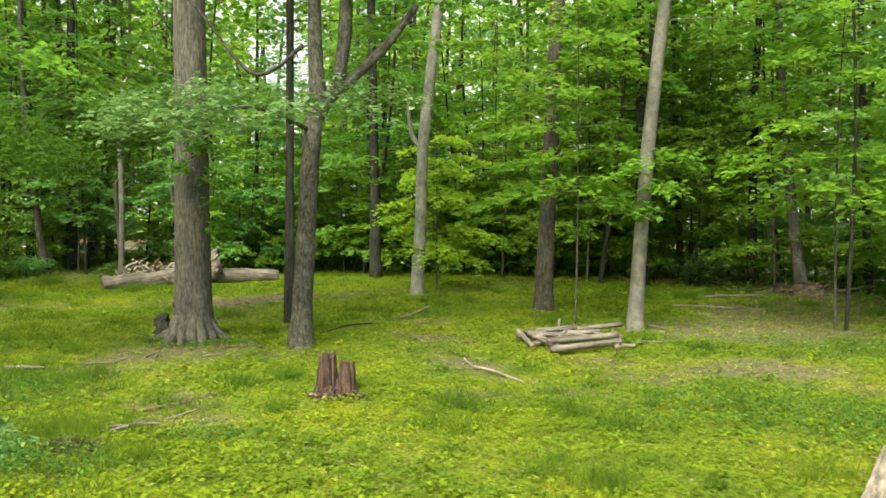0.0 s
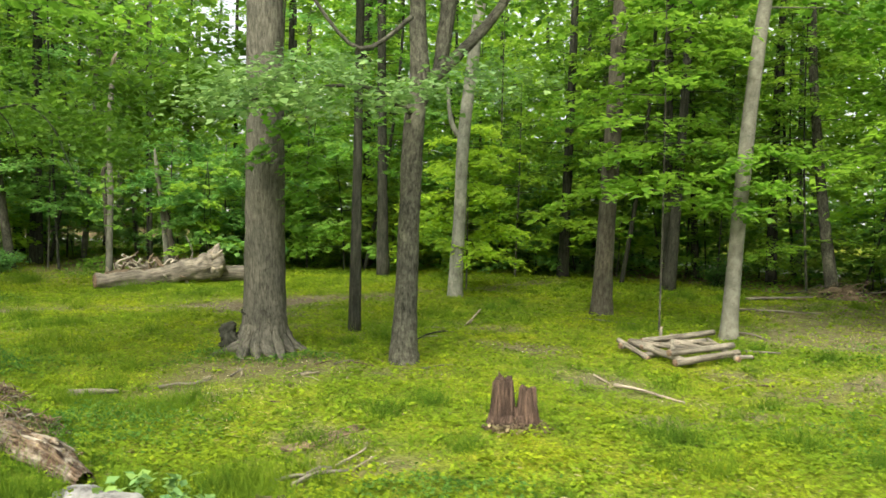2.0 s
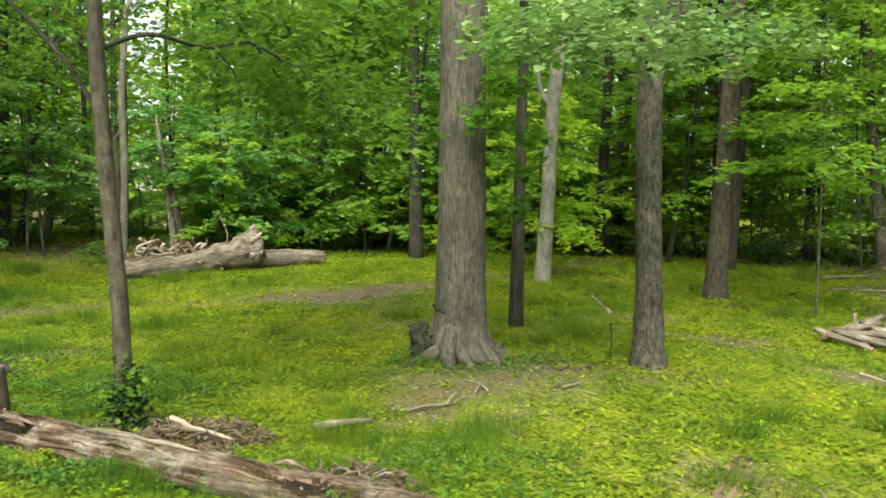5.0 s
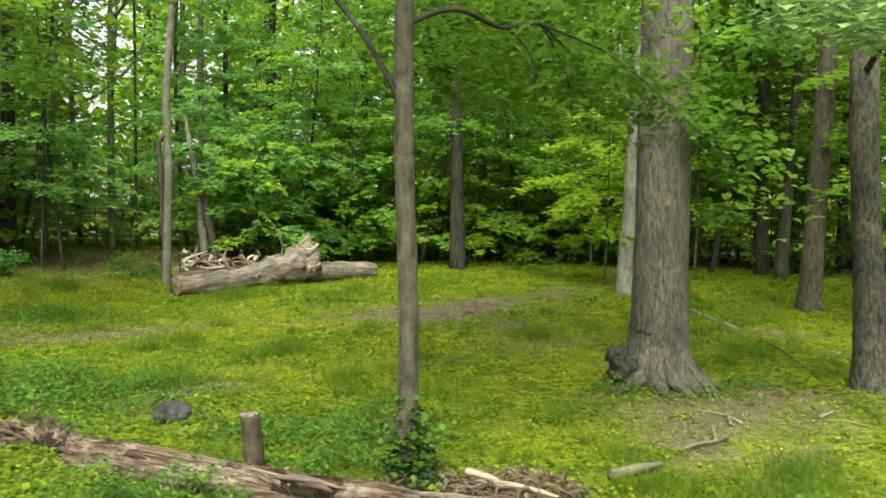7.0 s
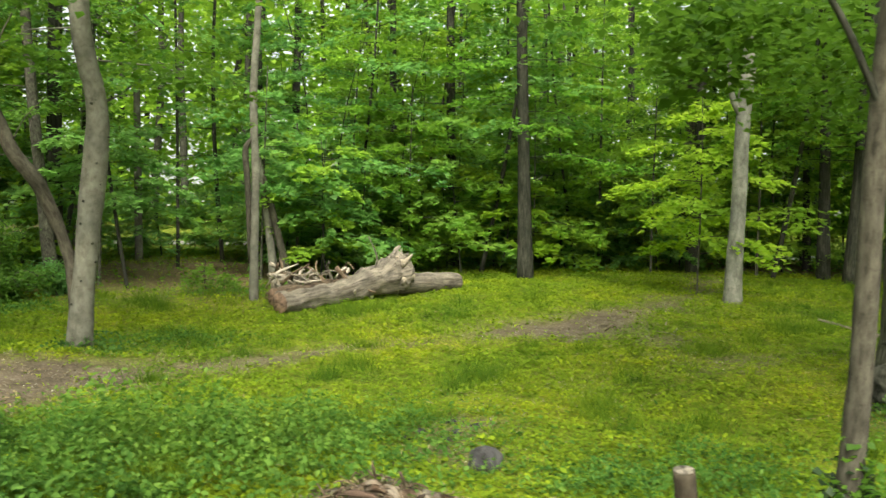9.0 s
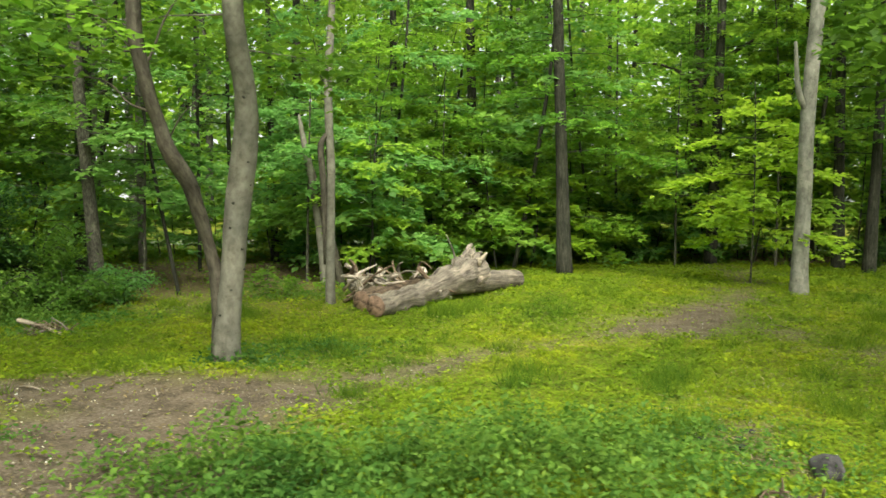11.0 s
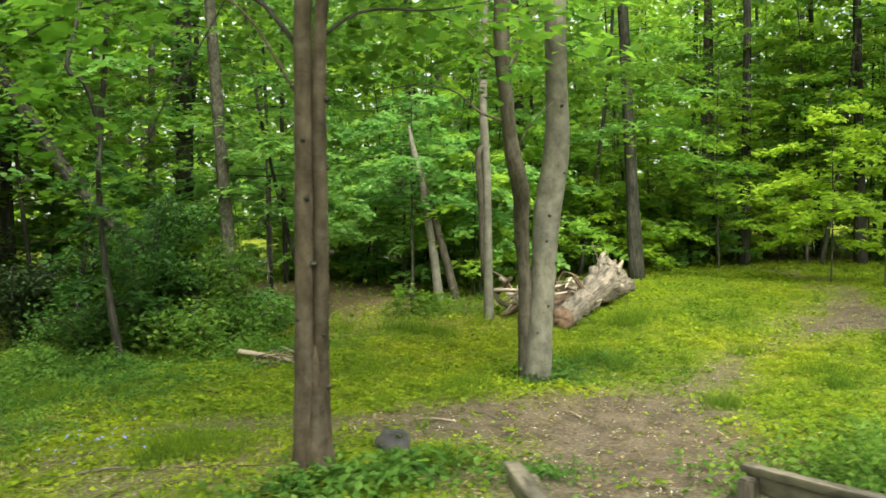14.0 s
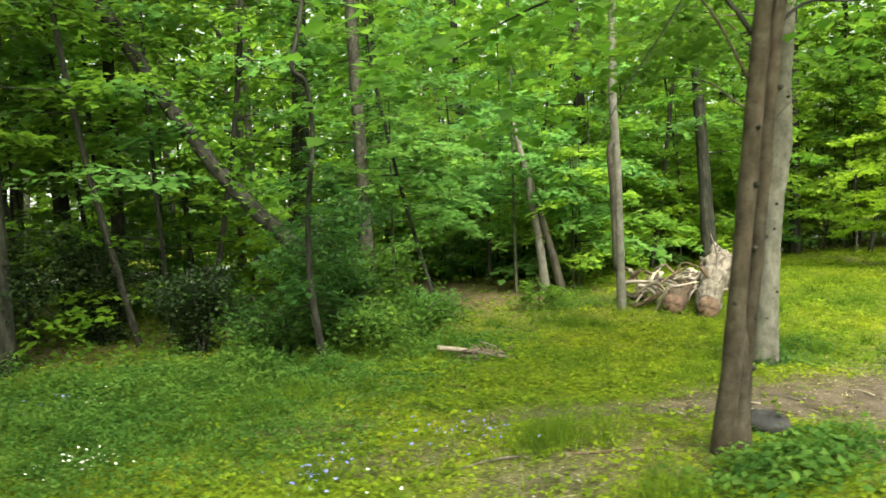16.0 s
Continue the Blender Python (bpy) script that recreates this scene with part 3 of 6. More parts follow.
# the scaly trunk that forks, with the low bough of broad leaves
t = tree_at(-2.43, 10.3, "scaly dark trunk forking into mossy limbs with low leafy boughs")
grow(t, rng, [(0, 0, -0.15), (0, 0.01, 0.15), (0.01, 0.05, 0.6), (0.03, 0.2, 1.8), (0.07, 0.33, 2.9), (0.12, 0.38, 3.4), (0.08, 0.4, 4.2), (0.06, 0.4, 6), (0.0, 0.4, 11)],
     [0.2, 0.165, 0.135, 0.125, 0.125, 0.12, 0.095, 0.085, 0.05], M_BARK_MID, M_LEAF_SHADE, 4.8, 9, 2.6, 14, 220, 0.11, sides=16, top_leaves=0,
     limbs=[([(0.08, 0.33, 3.0), (0.25, 0.45, 3.35), (0.62, 0.7, 3.75), (1.0, 0.9, 4.2), (1.4, 1.1, 4.8)], [0.11, 0.1, 0.075, 0.07, 0.05]),
            ([(0.35, 0.5, 3.45), (0.45, 0.6, 4.2), (0.5, 0.6, 5.2), (0.6, 0.6, 7)], [0.08, 0.1, 0.09, 0.06]),
            ([(0.02, 0, 4.0), (-0.6, -0.1, 3.6), (-1.3, -0.2, 4.4), (-2.0, -0.2, 5.2)], [0.03, 0.025, 0.02, 0.012])], rough=0.12, steps=40)
PH = [plate(rng, (x, y, z), az, ln, n, 0.12, 0.07) for x, y, z, az, ln, n in [
    (-0.5, -0.4, 3.0, 3.8, 1.7, 330), (-0.4, -0.5, 2.95, 4.2, 1.6, 330), (-0.9, -1.0, 2.85, 3.85, 1.1, 240), (-0.6, -1.0, 2.75, 4.4, 0.9, 200), (-0.2, -0.3, 3.2, 4.0, 1.9, 360), (0, 0, 3.35, 3.7, 2.0, 320),
    (0.1, 0, 3.1, 4.7, 1.2, 260), (0.1, 0.1, 3.2, 5.4, 1.2, 240), (-1.0, -0.7, 3.05, 3.6, 1.1, 220), (0.2, 0.2, 3.45, 5.9, 1.3, 240), (-0.2, -0.6, 2.9, 4.7, 0.9, 180)]]
bough = put("bough", tube_mesh("bough", M_BARK_MID, [(0.07, 0.33, 2.9), (-0.4, -0.4, 3.1), (-1.0, -0.95, 3.0), (-1.65, -1.45, 2.75)], [0.035, 0.026, 0.016, 0.006], sides=8, rough=0.1, steps=12), t)
put("leafy_bough", raw_mesh("leafy_bough", *leaves(np.concatenate([p for p, h in PH]), 0.076, rng, 0.95, 0.32, heading=np.concatenate([h for p, h in PH])), M_LEAF_SILVER, False), bough, "low bough of broad silvery-green leaves")
# slim dark stem
t = tree_at(-3.155, 12.47, "slim dark straight trunk in the clearing")
grow(t, rng, stem_of(0, 0, 12, (0.0, 0)), [0.1, 0.066, 0.062, 0.058, 0.055, 0.05, 0.03], M_BARK_DARK, M_LEAF, 4.5, 10, 2.4, 12, 230, 0.14, top_leaves=0)
# pale trunk at the back of the clearing
t = tree_at(-1.465, 16.56, "smooth pale grey trunk at the back of the clearing")
grow(t, rng, [(0, 0, -0.15), (0, 0, 0.3), (0.05, 0, 1.5), (0.1, 0, 3.2), (0.28, 0, 5), (0.45, 0, 6.6), (0.6, 0, 9), (0.5, 0, 14)], [0.19, 0.145, 0.124, 0.12, 0.115, 0.105, 0.09, 0.05],
     M_BARK_PALE, M_LEAF, 7.6, 12, 2.4, 10, 200, 0.17, top_leaves=0, sides=14,
     limbs=[([(0.12, 0, 3.0), (-0.15, 0, 3.4), (-0.25, 0, 4.2)], [0.06, 0.05, 0.025]), ([(0.45, 0, 6.4), (0.7, 0, 7.2), (1.0, 0, 9)], [0.1, 0.085, 0.05])])
t = tree_at(1.1, 15.13, "straight grey trunk beside leafy saplings")
grow(t, rng, [(0, 0, -0.15), (0, 0, 0.25), (0.03, 0, 1.2), (0.1, 0, 3), (0.2, 0, 6), (0.3, 0, 10), (0.3, 0, 15)], [0.26, 0.19, 0.16, 0.15, 0.135, 0.11, 0.06], M_BARK_BROWN, M_LEAF,
     6, 12, 2.8, 12, 260, 0.16, top_leaves=0, sides=18, flutes=9, flute=0.02)
t = tree_at(2.376, 12.56, "pale leaning trunk beside the square of logs")
grow(t, rng, [(0, 0, -0.15), (0, 0, 0.2), (0.05, 0, 1.2), (0.16, 0, 3), (0.29, 0, 4.4), (0.41, 0, 5.5), (0.7, 0, 9), (0.9, 0, 14)], [0.19, 0.13, 0.11, 0.107, 0.1, 0.095, 0.08, 0.04],
     M_BARK_GREY, M_LEAF, 4.6, 11, 2.6, 12, 260, 0.15, top_leaves=0, sides=14)
P = np.concatenate([spray_points(rng, p, az, ln, n, 0.55, 0.18, 0.06) for p, az, ln, n in [((0.05, -0.1, 2.6), 4.2, 0.8, 110), ((0.1, -0.1, 2.3), 5.2, 0.75, 110), ((0.1, -0.1, 1.95), 4.5, 0.6, 90), ((0.12, -0.08, 2.8), 5.8, 0.8, 100), ((0, -0.1, 2.1), 3.6, 0.6, 80)]])
put("epicormic_foliage", raw_mesh("epicormic_foliage", *leaves(P, 0.11, rng, 0.9, 0.35), M_LEAF, False), t, "tuft of green leaves sprouting from the bark")
# forked grey tree by the trail
t = tree_at(-11.23, 15.27, "smooth grey forked tree beside the earth trail")
grow(t, rng, [(-0.02, -0.06, -0.15), (-0.018, -0.065, 0.1), (0.006, -0.075, 0.5), (0.041, -0.085, 0.9), (0.071, -0.09, 1.25), (0.106, -0.1, 1.6), (0.138, -0.136, 1.9), (0.168, -0.175, 2.2), (0.18, -0.19, 2.5), (0.15, -0.22, 2.8), (0.08, -0.29, 3.1), (0.03, -0.35, 3.5), (0.02, -0.38, 4.2), (0.06, -0.4, 5.5), (0.1, -0.4, 8), (0.1, -0.4, 12)],
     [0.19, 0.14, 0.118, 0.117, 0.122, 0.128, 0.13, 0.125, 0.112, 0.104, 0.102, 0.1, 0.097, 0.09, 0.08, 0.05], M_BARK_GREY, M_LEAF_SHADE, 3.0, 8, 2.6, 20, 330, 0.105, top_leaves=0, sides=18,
     limbs=[([(-0.05, 0.03, -0.12), (-0.055, 0.04, 0.5), (-0.1, 0.0, 0.9), (-0.15, -0.04, 1.1), (-0.19, -0.08, 1.25), (-0.24, -0.125, 1.4), (-0.31, -0.21, 1.6), (-0.39, -0.31, 1.8), (-0.53, -0.42, 2.0), (-0.61, -0.465, 2.15), (-0.655, -0.49, 2.3), (-0.73, -0.55, 2.5), (-0.81, -0.61, 2.8), (-0.865, -0.66, 3.1), (-0.88, -0.69, 3.6), (-0.9, -0.7, 4.6), (-0.9, -0.7, 6)],
             [0.11, 0.088, 0.07, 0.062, 0.06, 0.07, 0.072, 0.077, 0.078, 0.07, 0.062, 0.06, 0.064, 0.066, 0.062, 0.055, 0.04]),
            ([(-0.7, -0.53, 2.4), (-0.8, -0.48, 2.44), (-0.91, -0.4, 2.5), (-1.06, -0.26, 2.68), (-1.3, -0.07, 2.75), (-1.6, 0.1, 2.7)], [0.014, 0.012, 0.01, 0.008, 0.006, 0.003]), ([(-0.82, -0.62, 2.85), (-0.92, -0.51, 3.0), (-1.09, -0.41, 3.2), (-1.29, -0.25, 3.3)], [0.012, 0.01, 0.007, 0.004]),
            ([(-0.6, -0.46, 2.14), (-0.55, -0.5, 2.24), (-0.48, -0.53, 2.38), (-0.36, -0.6, 2.52), (-0.24, -0.66, 2.63)], [0.01, 0.008, 0.006, 0.005, 0.003]), ([(-0.8, -0.6, 2.75), (-0.71, -0.65, 2.95), (-0.62, -0.7, 3.2), (-0.45, -0.8, 3.5)], [0.013, 0.011, 0.009, 0.005])], limb_mat=M_BARK_BROWN, rough=0.06, steps=70)
P = np.concatenate([spray_points(rng, p, az, ln, n, 0.5, 0.12, 0.06) for p, az, ln, n in [((-0.9, -0.4, 2.85), 3.2, 1.6, 240), ((-1.0, -0.4, 3.15), 3.5, 1.7, 260), ((-1.0, -0.3, 3.3), 2.7, 1.8, 260), ((-0.6, -0.3, 3.2), 1.2, 1.2, 180), ((0.2, -0.2, 3.0), 5.8, 1.1, 150), ((-0.3, -0.4, 3.5), 4.6, 1.3, 200)]])
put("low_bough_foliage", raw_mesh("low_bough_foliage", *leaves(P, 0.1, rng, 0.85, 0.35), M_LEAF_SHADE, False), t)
knots(t, [(0.03, -0.08, 0.75, 260), (0.06, -0.09, 1.15, 300), (0.1, -0.1, 1.6, 240), (0.15, -0.15, 2.0, 280), (0.01, -0.075, 0.5, 215), (0.17, -0.18, 2.28, 340), (0.17, -0.2, 2.62, 250), (0.04, -0.085, 0.95, 330), (0.08, -0.09, 1.36, 235), (0.12, -0.12, 1.78, 310)], 0.122)
P = np.array([0.05, -0.12, 0.0]) + np.abs(rng.randn(420, 3)) * [1, 1, 0.09] * np.where(rng.rand(420, 3) < 0.5, -1, 1) ** [1, 1, 0] * [0.2, 0.12, 1]
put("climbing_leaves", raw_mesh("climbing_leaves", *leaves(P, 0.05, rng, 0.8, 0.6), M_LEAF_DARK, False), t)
# double stem near the rails
t = tree_at(-14.33, 13.645, "brown double-stemmed trunk fused at its base beside the trail")
grow(t, rng, [(-0.04, 0, -0.15), (-0.04, 0, 0.1), (-0.045, -0.07, 0.5), (-0.03, -0.21, 1.4), (-0.02, -0.37, 2.4), (0.0, -0.5, 3.2), (-0.06, -0.7, 4.5), (-0.2, -1.3, 9)], [0.1, 0.075, 0.056, 0.051, 0.047, 0.045, 0.04, 0.03],
     M_BARK_SMOOTH, M_LEAF, 2.9, 6.5, 2.0, 14, 220, 0.1, top_leaves=0, sides=14, rough=0.1, steps=40,
     limbs=[([(0.012, -0.03, -0.1), (0.01, -0.06, 0.2), (0.012, -0.1, 0.5), (0.014, -0.13, 0.75)], [0.11, 0.07, 0.05, 0.02]), ([(0.06, -0.03, -0.1), (0.05, -0.08, 0.4), (0.05, -0.25, 1.4), (0.056, -0.41, 2.4), (0.15, -0.53, 3.0), (0.35, -0.7, 4.6), (0.6, -0.9, 7)], [0.07, 0.05, 0.041, 0.037, 0.038, 0.032, 0.02]),
            ([(-0.06, -0.3, 2.1), (-0.25, -0.2, 2.5), (-0.55, -0.1, 2.7), (-0.9, 0, 2.72)], [0.009, 0.007, 0.005, 0.003])])
put("bough", tube_mesh("bough", M_BARK_DARK, [(-0.03, -0.34, 2.3), (-0.2, -0.22, 2.58), (-0.5, 0.0, 2.68), (-0.9, 0.3, 2.6), (-1.3, 0.6, 2.4)], [0.016, 0.013, 0.01, 0.007, 0.003], sides=7, steps=14), t)
put("bough", tube_mesh("bough", M_BARK_DARK, [(-0.3, -0.15, 2.63), (-0.42, -0.05, 2.4), (-0.6, 0.1, 2.1), (-0.75, 0.2, 1.8)], [0.006, 0.005, 0.004, 0.002], sides=6, steps=10), t)
put("bough", tube_mesh("bough", M_BARK_DARK, [(0.05, -0.38, 2.35), (0.3, -0.45, 2.5), (0.7, -0.5, 2.52), (1.1, -0.5, 2.6)], [0.012, 0.009, 0.006, 0.003], sides=6, steps=10), t)
PH = [plate(rng, p, az, ln, n, 0.25, 0.05) for p, az, ln, n in [((-0.3, -0.1, 2.6), 2.6, 0.9, 60), ((-0.6, 0.1, 2.6), 2.2, 0.9, 70), ((-0.9, 0.3, 2.55), 2.7, 0.9, 70), ((-0.5, 0.1, 2.3), 2.9, 0.8, 50), ((-0.7, 0.2, 2.0), 2.3, 0.7, 45), ((-1.1, 0.5, 2.4), 3.0, 0.9, 60),
                                                              ((-0.5, 0.3, 2.9), 1.8, 1.0, 60), ((-0.2, 0.0, 2.85), 2.9, 1.0, 60), ((0.5, -0.5, 2.5), 0.2, 0.9, 60), ((0.9, -0.5, 2.55), 6.0, 0.9, 60), ((-1.3, 0.2, 2.7), 3.4, 1.0, 60)]]
put("low_bough_foliage", raw_mesh("low_bough_foliage", *leaves(np.concatenate([p for p, h in PH]), 0.085, rng, 0.95, 0.35, heading=np.concatenate([h for p, h in PH])), M_LEAF, False), t)
knots(t, [(-0.045, -0.08, 0.62, 250), (-0.03, -0.2, 1.2, 300), (0.062, -0.22, 1.25, 330), (-0.03, -0.3, 1.85, 235), (0.06, -0.35, 2.05, 290), (0.06, -0.14, 0.8, 250), (-0.04, -0.12, 0.9, 215), (-0.03, -0.25, 1.55, 260), (0.05, -0.28, 1.7, 320), (-0.045, -0.05, 0.4, 240), (0.05, -0.1, 0.5, 300)], 0.053)
t.matrix_world = t.matrix_world @ Matrix.Rotation(-0.053, 4, 'Y')
# young tree with climbing leaves at its foot
t = tree_at(-7.065, 9.05, "slender brown young tree with leaves climbing its foot")
grow(t, rng, [(0, 0, -0.2), (0, 0, 0.15), (-0.01, -0.07, 0.9), (-0.07, -0.15, 1.8), (-0.11, -0.23, 2.6), (-0.12, -0.32, 3.6), (-0.2, -0.5, 8)], [0.085, 0.068, 0.06, 0.056, 0.053, 0.045, 0.02], M_BARK_BROWN, M_LEAF,
     3.6, 6.5, 2.0, 14, 220, 0.11, top_leaves=0, droop=0.1, sides=14, rough=0.08, steps=30, limb_mat=M_BARK_DARK,
     limbs=[([(-0.1, -0.21, 2.22), (-0.2, -0.2, 2.4), (-0.38, -0.2, 2.66), (-0.7, -0.2, 3.0), (-1.0, -0.2, 3.3)], [0.022, 0.018, 0.016, 0.012, 0.007]), ([(-0.11, -0.23, 2.66), (0.2, -0.12, 2.8), (0.55, 0.05, 2.76), (0.85, 0.2, 2.84), (1.15, 0.35, 2.7)], [0.019, 0.016, 0.013, 0.01, 0.005]), ([(0.6, 0.08, 2.77), (0.75, 0.05, 2.6), (0.8, 0.1, 2.35)], [0.008, 0.006, 0.003]), ([(0.9, 0.22, 2.82), (1.1, 0.3, 2.55), (1.2, 0.4, 2.25)], [0.009, 0.006, 0.003])])
P = np.array([0.03, -0.06, 0.26]) + rng.randn(420, 3) * [0.065, 0.05, 0.15]
PD = np.array([0.03, -0.03, 0.1]) + np.abs(rng.randn(420, 3)) * [1, 1, 0.16] * np.where(rng.rand(420, 3) < 0.5, -1, 1) ** [1, 1, 0] * [0.07, 0.06, 1]
put("ivy", raw_mesh("ivy", *leaves(PD, 0.05, rng, 0.9, 0.6), M_IVY_AND_SHADE, False), t, "dark ivy leaves round the foot")
P2 = np.concatenate([spray_points(rng, p, az, ln, n, 0.5, 0.16, 0.08) for p, az, ln, n in [
    ((0.1, 0.1, 2.9), 0.6, 1.4, 220), ((0.2, 0.4, 3.0), 1.0, 2.0, 320), ((0.1, 0.3, 2.75), 0.75, 1.8, 260), ((0.3, 0.2, 3.2), 0.1, 1.2, 160), ((0, 0.4, 3.1), 1.6, 1.8, 260), ((-0.3, 0.2, 3.2), 2.3, 1.6, 220), ((0.6, 0.6, 2.7), 0.9, 1.4, 200), ((0.3, -0.1, 2.75), 0.25, 1.5, 260), ((0.4, 0.0, 2.6), 0.5, 1.5, 260), ((0.6, 0.1, 2.55), 0.2, 1.3, 220), ((0.2, -0.2, 3.0), -0.2, 1.5, 130), ((0.8, 0.3, 2.8), 0.45, 1.5, 260), ((0.9, 0.3, 2.45), 0.3, 0.9, 90), ((0.3, 0.4, 2.6), 0.9, 1.3, 120)]])
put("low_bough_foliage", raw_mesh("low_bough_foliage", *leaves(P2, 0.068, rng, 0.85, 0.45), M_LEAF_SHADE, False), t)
PH = [plate(rng, p, az, ln, n, 0.45, 0.08) for p, az, ln, n in [((1.0, -0.1, 2.6), -0.3, 1.0, 90), ((1.2, -0.3, 2.4), -0.5, 0.8, 70), ((1.3, 0.1, 2.5), 0.0, 0.8, 70), ((1.5, -0.4, 2.15), -0.6, 0.6, 50), ((1.55, -0.5, 1.9), -0.4, 0.5, 40)]]
bough = put("bough", tube_mesh("bough", M_BARK_DARK, [(0.85, 0.2, 2.84), (1.2, -0.1, 2.62), (1.5, -0.4, 2.25), (1.75, -0.65, 1.9)], [0.009, 0.006, 0.004, 0.002], sides=6, steps=10), t)
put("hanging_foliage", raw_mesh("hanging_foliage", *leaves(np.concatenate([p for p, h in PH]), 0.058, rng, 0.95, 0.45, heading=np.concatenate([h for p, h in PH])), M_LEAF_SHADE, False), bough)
put("climbing_leaves", raw_mesh("climbing_leaves", *leaves(P, 0.046, rng, 0.95, 0.6), M_LEAF, False), t)
# broken pale snag
t = tree_at(-9.03, 18.8, "pale dead snag with a broken top", "dead tree")
trunk = put("trunk", tube_mesh("trunk", M_BARK_GREY, [(0, 0, -0.15), (0, 0, 0.6), (0.02, 0, 2), (-0.02, 0, 3.2), (0.03, 0, 4.2), (0.06, 0, 4.8)], [0.085, 0.07, 0.064, 0.064, 0.058, 0.045], sides=12, rough=0.12, steps=24), t)
put("broken_tip", tube_mesh("broken_tip", M_PALEWOOD, [(0.06, 0, 4.75), (0.1, 0, 4.95), (0.16, 0, 5.05)], [0.05, 0.035, 0.005], sides=8, rough=0.3), trunk)
put("limb", tube_mesh("limb", M_BARK_BROWN, [(-0.02, 0, 2.6), (-0.14, 0, 2.4), (-0.1, 0, 1.8), (-0.06, 0.05, 0.6)], [0.03, 0.05, 0.05, 0.03], sides=8, steps=10), t)


# ---- the wood round the clearing ----
def forest_kind(rng, kind):
    if kind == "tall":
        h, r = 14 + 3 * rng.rand(), 0.1 + 0.06 * rng.rand()
        t = thing("tree", (0, 0, 0), "tall dark trunk with a leafy crown at the wood's edge", "tree", "trees of the wood")
        # The top leaf clusters lie above the view, added to shade the wood.
        grow(t, rng, stem_of(0, 0, h, rng.randn(2) * 0.03, rng.randn(2) * 0.2, 9), list(np.linspace(1, 0.35, 9) * r * np.array([1.3] + [1] * 8)), M_BARK_DARK if rng.rand() < 0.8 else M_BARK_MID,
             # Half the picks use the shaded leaf copy, to dim the upper boughs.
             [M_LEAF, M_LEAF_SHADE, M_LEAF, M_LEAF_SHADE][rng.randint(4)], 2.7, 10.5, 2.5, 28, 200, 0.125, top_leaves=430, top_reach=3.4, top_size=0.42)
    elif kind == "bare":
        h, r = 10.5 + 2 * rng.rand(), 0.09 + 0.03 * rng.rand()
        t = thing("tree", (0, 0, 0), "pale grey trunk with nearly bare forking branches", "tree", "trees of the wood")
        arms = []
        for k in range(7):
            z, a, l = 4.2 + k * 0.75, k * 2.4 + rng.rand(), 1.5 + rng.rand()
            c, d = math.cos(a) * l, math.sin(a) * l
            arms.append(([(0, 0, z), (c * 0.3, d * 0.3, z + 0.25), (c * 0.7, d * 0.7, z + 0.9), (c, d, z + 1.7)], [0.045, 0.035, 0.025, 0.01]))
        grow(t, rng, stem_of(0, 0, h, rng.randn(2) * 0.01, rng.randn(2) * 0.1, 9), list(np.linspace(1, 0.35, 9) * r), M_BARK_GREY, M_LEAF, 3.0, 9.5, 2.0, 12, 42, 0.11, limbs=arms)
    elif kind == "pole":
        h, r = 8.5 + 2.5 * rng.rand(), 0.03 + 0.026 * rng.rand()
        t = thing("tree", (0, 0, 0), "thin dark pole-like trunk with sparse boughs", "tree", "trees of the wood")
        grow(t, rng, stem_of(0, 0, h, rng.randn(2) * 0.045, rng.randn(2) * 0.35, 9), list(np.linspace(1, 0.35, 9) * r), M_BARK_DARK,
             M_LEAF if rng.rand() < 0.5 else M_LEAF_BLUE, 2.2, 7.8, 1.9, 16, 170, 0.12, sides=7)
    elif kind == "under":
        h = 6 + 3 * rng.rand()
        t = thing("tree", (0, 0, 0), "slender understory tree with tiers of flat leafy boughs", "tree", "trees of the wood")
        grow(t, rng, stem_of(0, 0, h, rng.randn(2) * 0.04, rng.randn(2) * 0.25, 7), list(np.linspace(1, 0.25, 7) * (0.022 + 0.022 * rng.rand())), M_BARK_DARK,
             [M_LEAF, M_LEAF_BLUE, M_LEAF_BRIGHT, M_LEAF_BRIGHT, M_LEAF_BLUE][rng.randint(5)], 0.7, h, 2.0, 26, 230, 0.115, sides=7)
    else:
        h = 1.4 + 1.6 * rng.rand()
        t = thing("sapling", (0, 0, 0), "low leafy sapling under the trees", "sapling", "saplings of the wood")
        # Only bright leaf colours, to lift saplings that the canopy leaves dim.
        grow(t, rng, stem_of(0, 0, h, rng.randn(2) * 0.06, rng.randn(2) * 0.1, 5), list(np.linspace(1, 0.3, 5) * 0.018), M_BARK_DARK,
             [M_LEAF_YELLOW, M_LEAF_BRIGHT, M_LEAF_BLUE][rng.randint(3)], 0.3, h, 1.1, 12, 130, 0.12, sides=6)
    return t


kinds = {k: [forest_kind(rng, k) for _ in range(n)] for k, n in (("tall", 7), ("bare", 2), ("pole", 6), ("under", 9), ("low", 6))}
used = {k: [False] * len(v) for k, v in kinds.items()}


def plant(kind, x, y, i, s, turn):
    i %= len(kinds[kind])
    ob = kinds[kind][i]
    m = Matrix.LocRotScale((x, y, gz(x, y) - 0.03), Euler((0, 0, turn)), (s, s, s))
    if used[kind][i]:
        copy_thing(ob, m)
    else:
        ob.matrix_world = m
        used[kind][i] = True


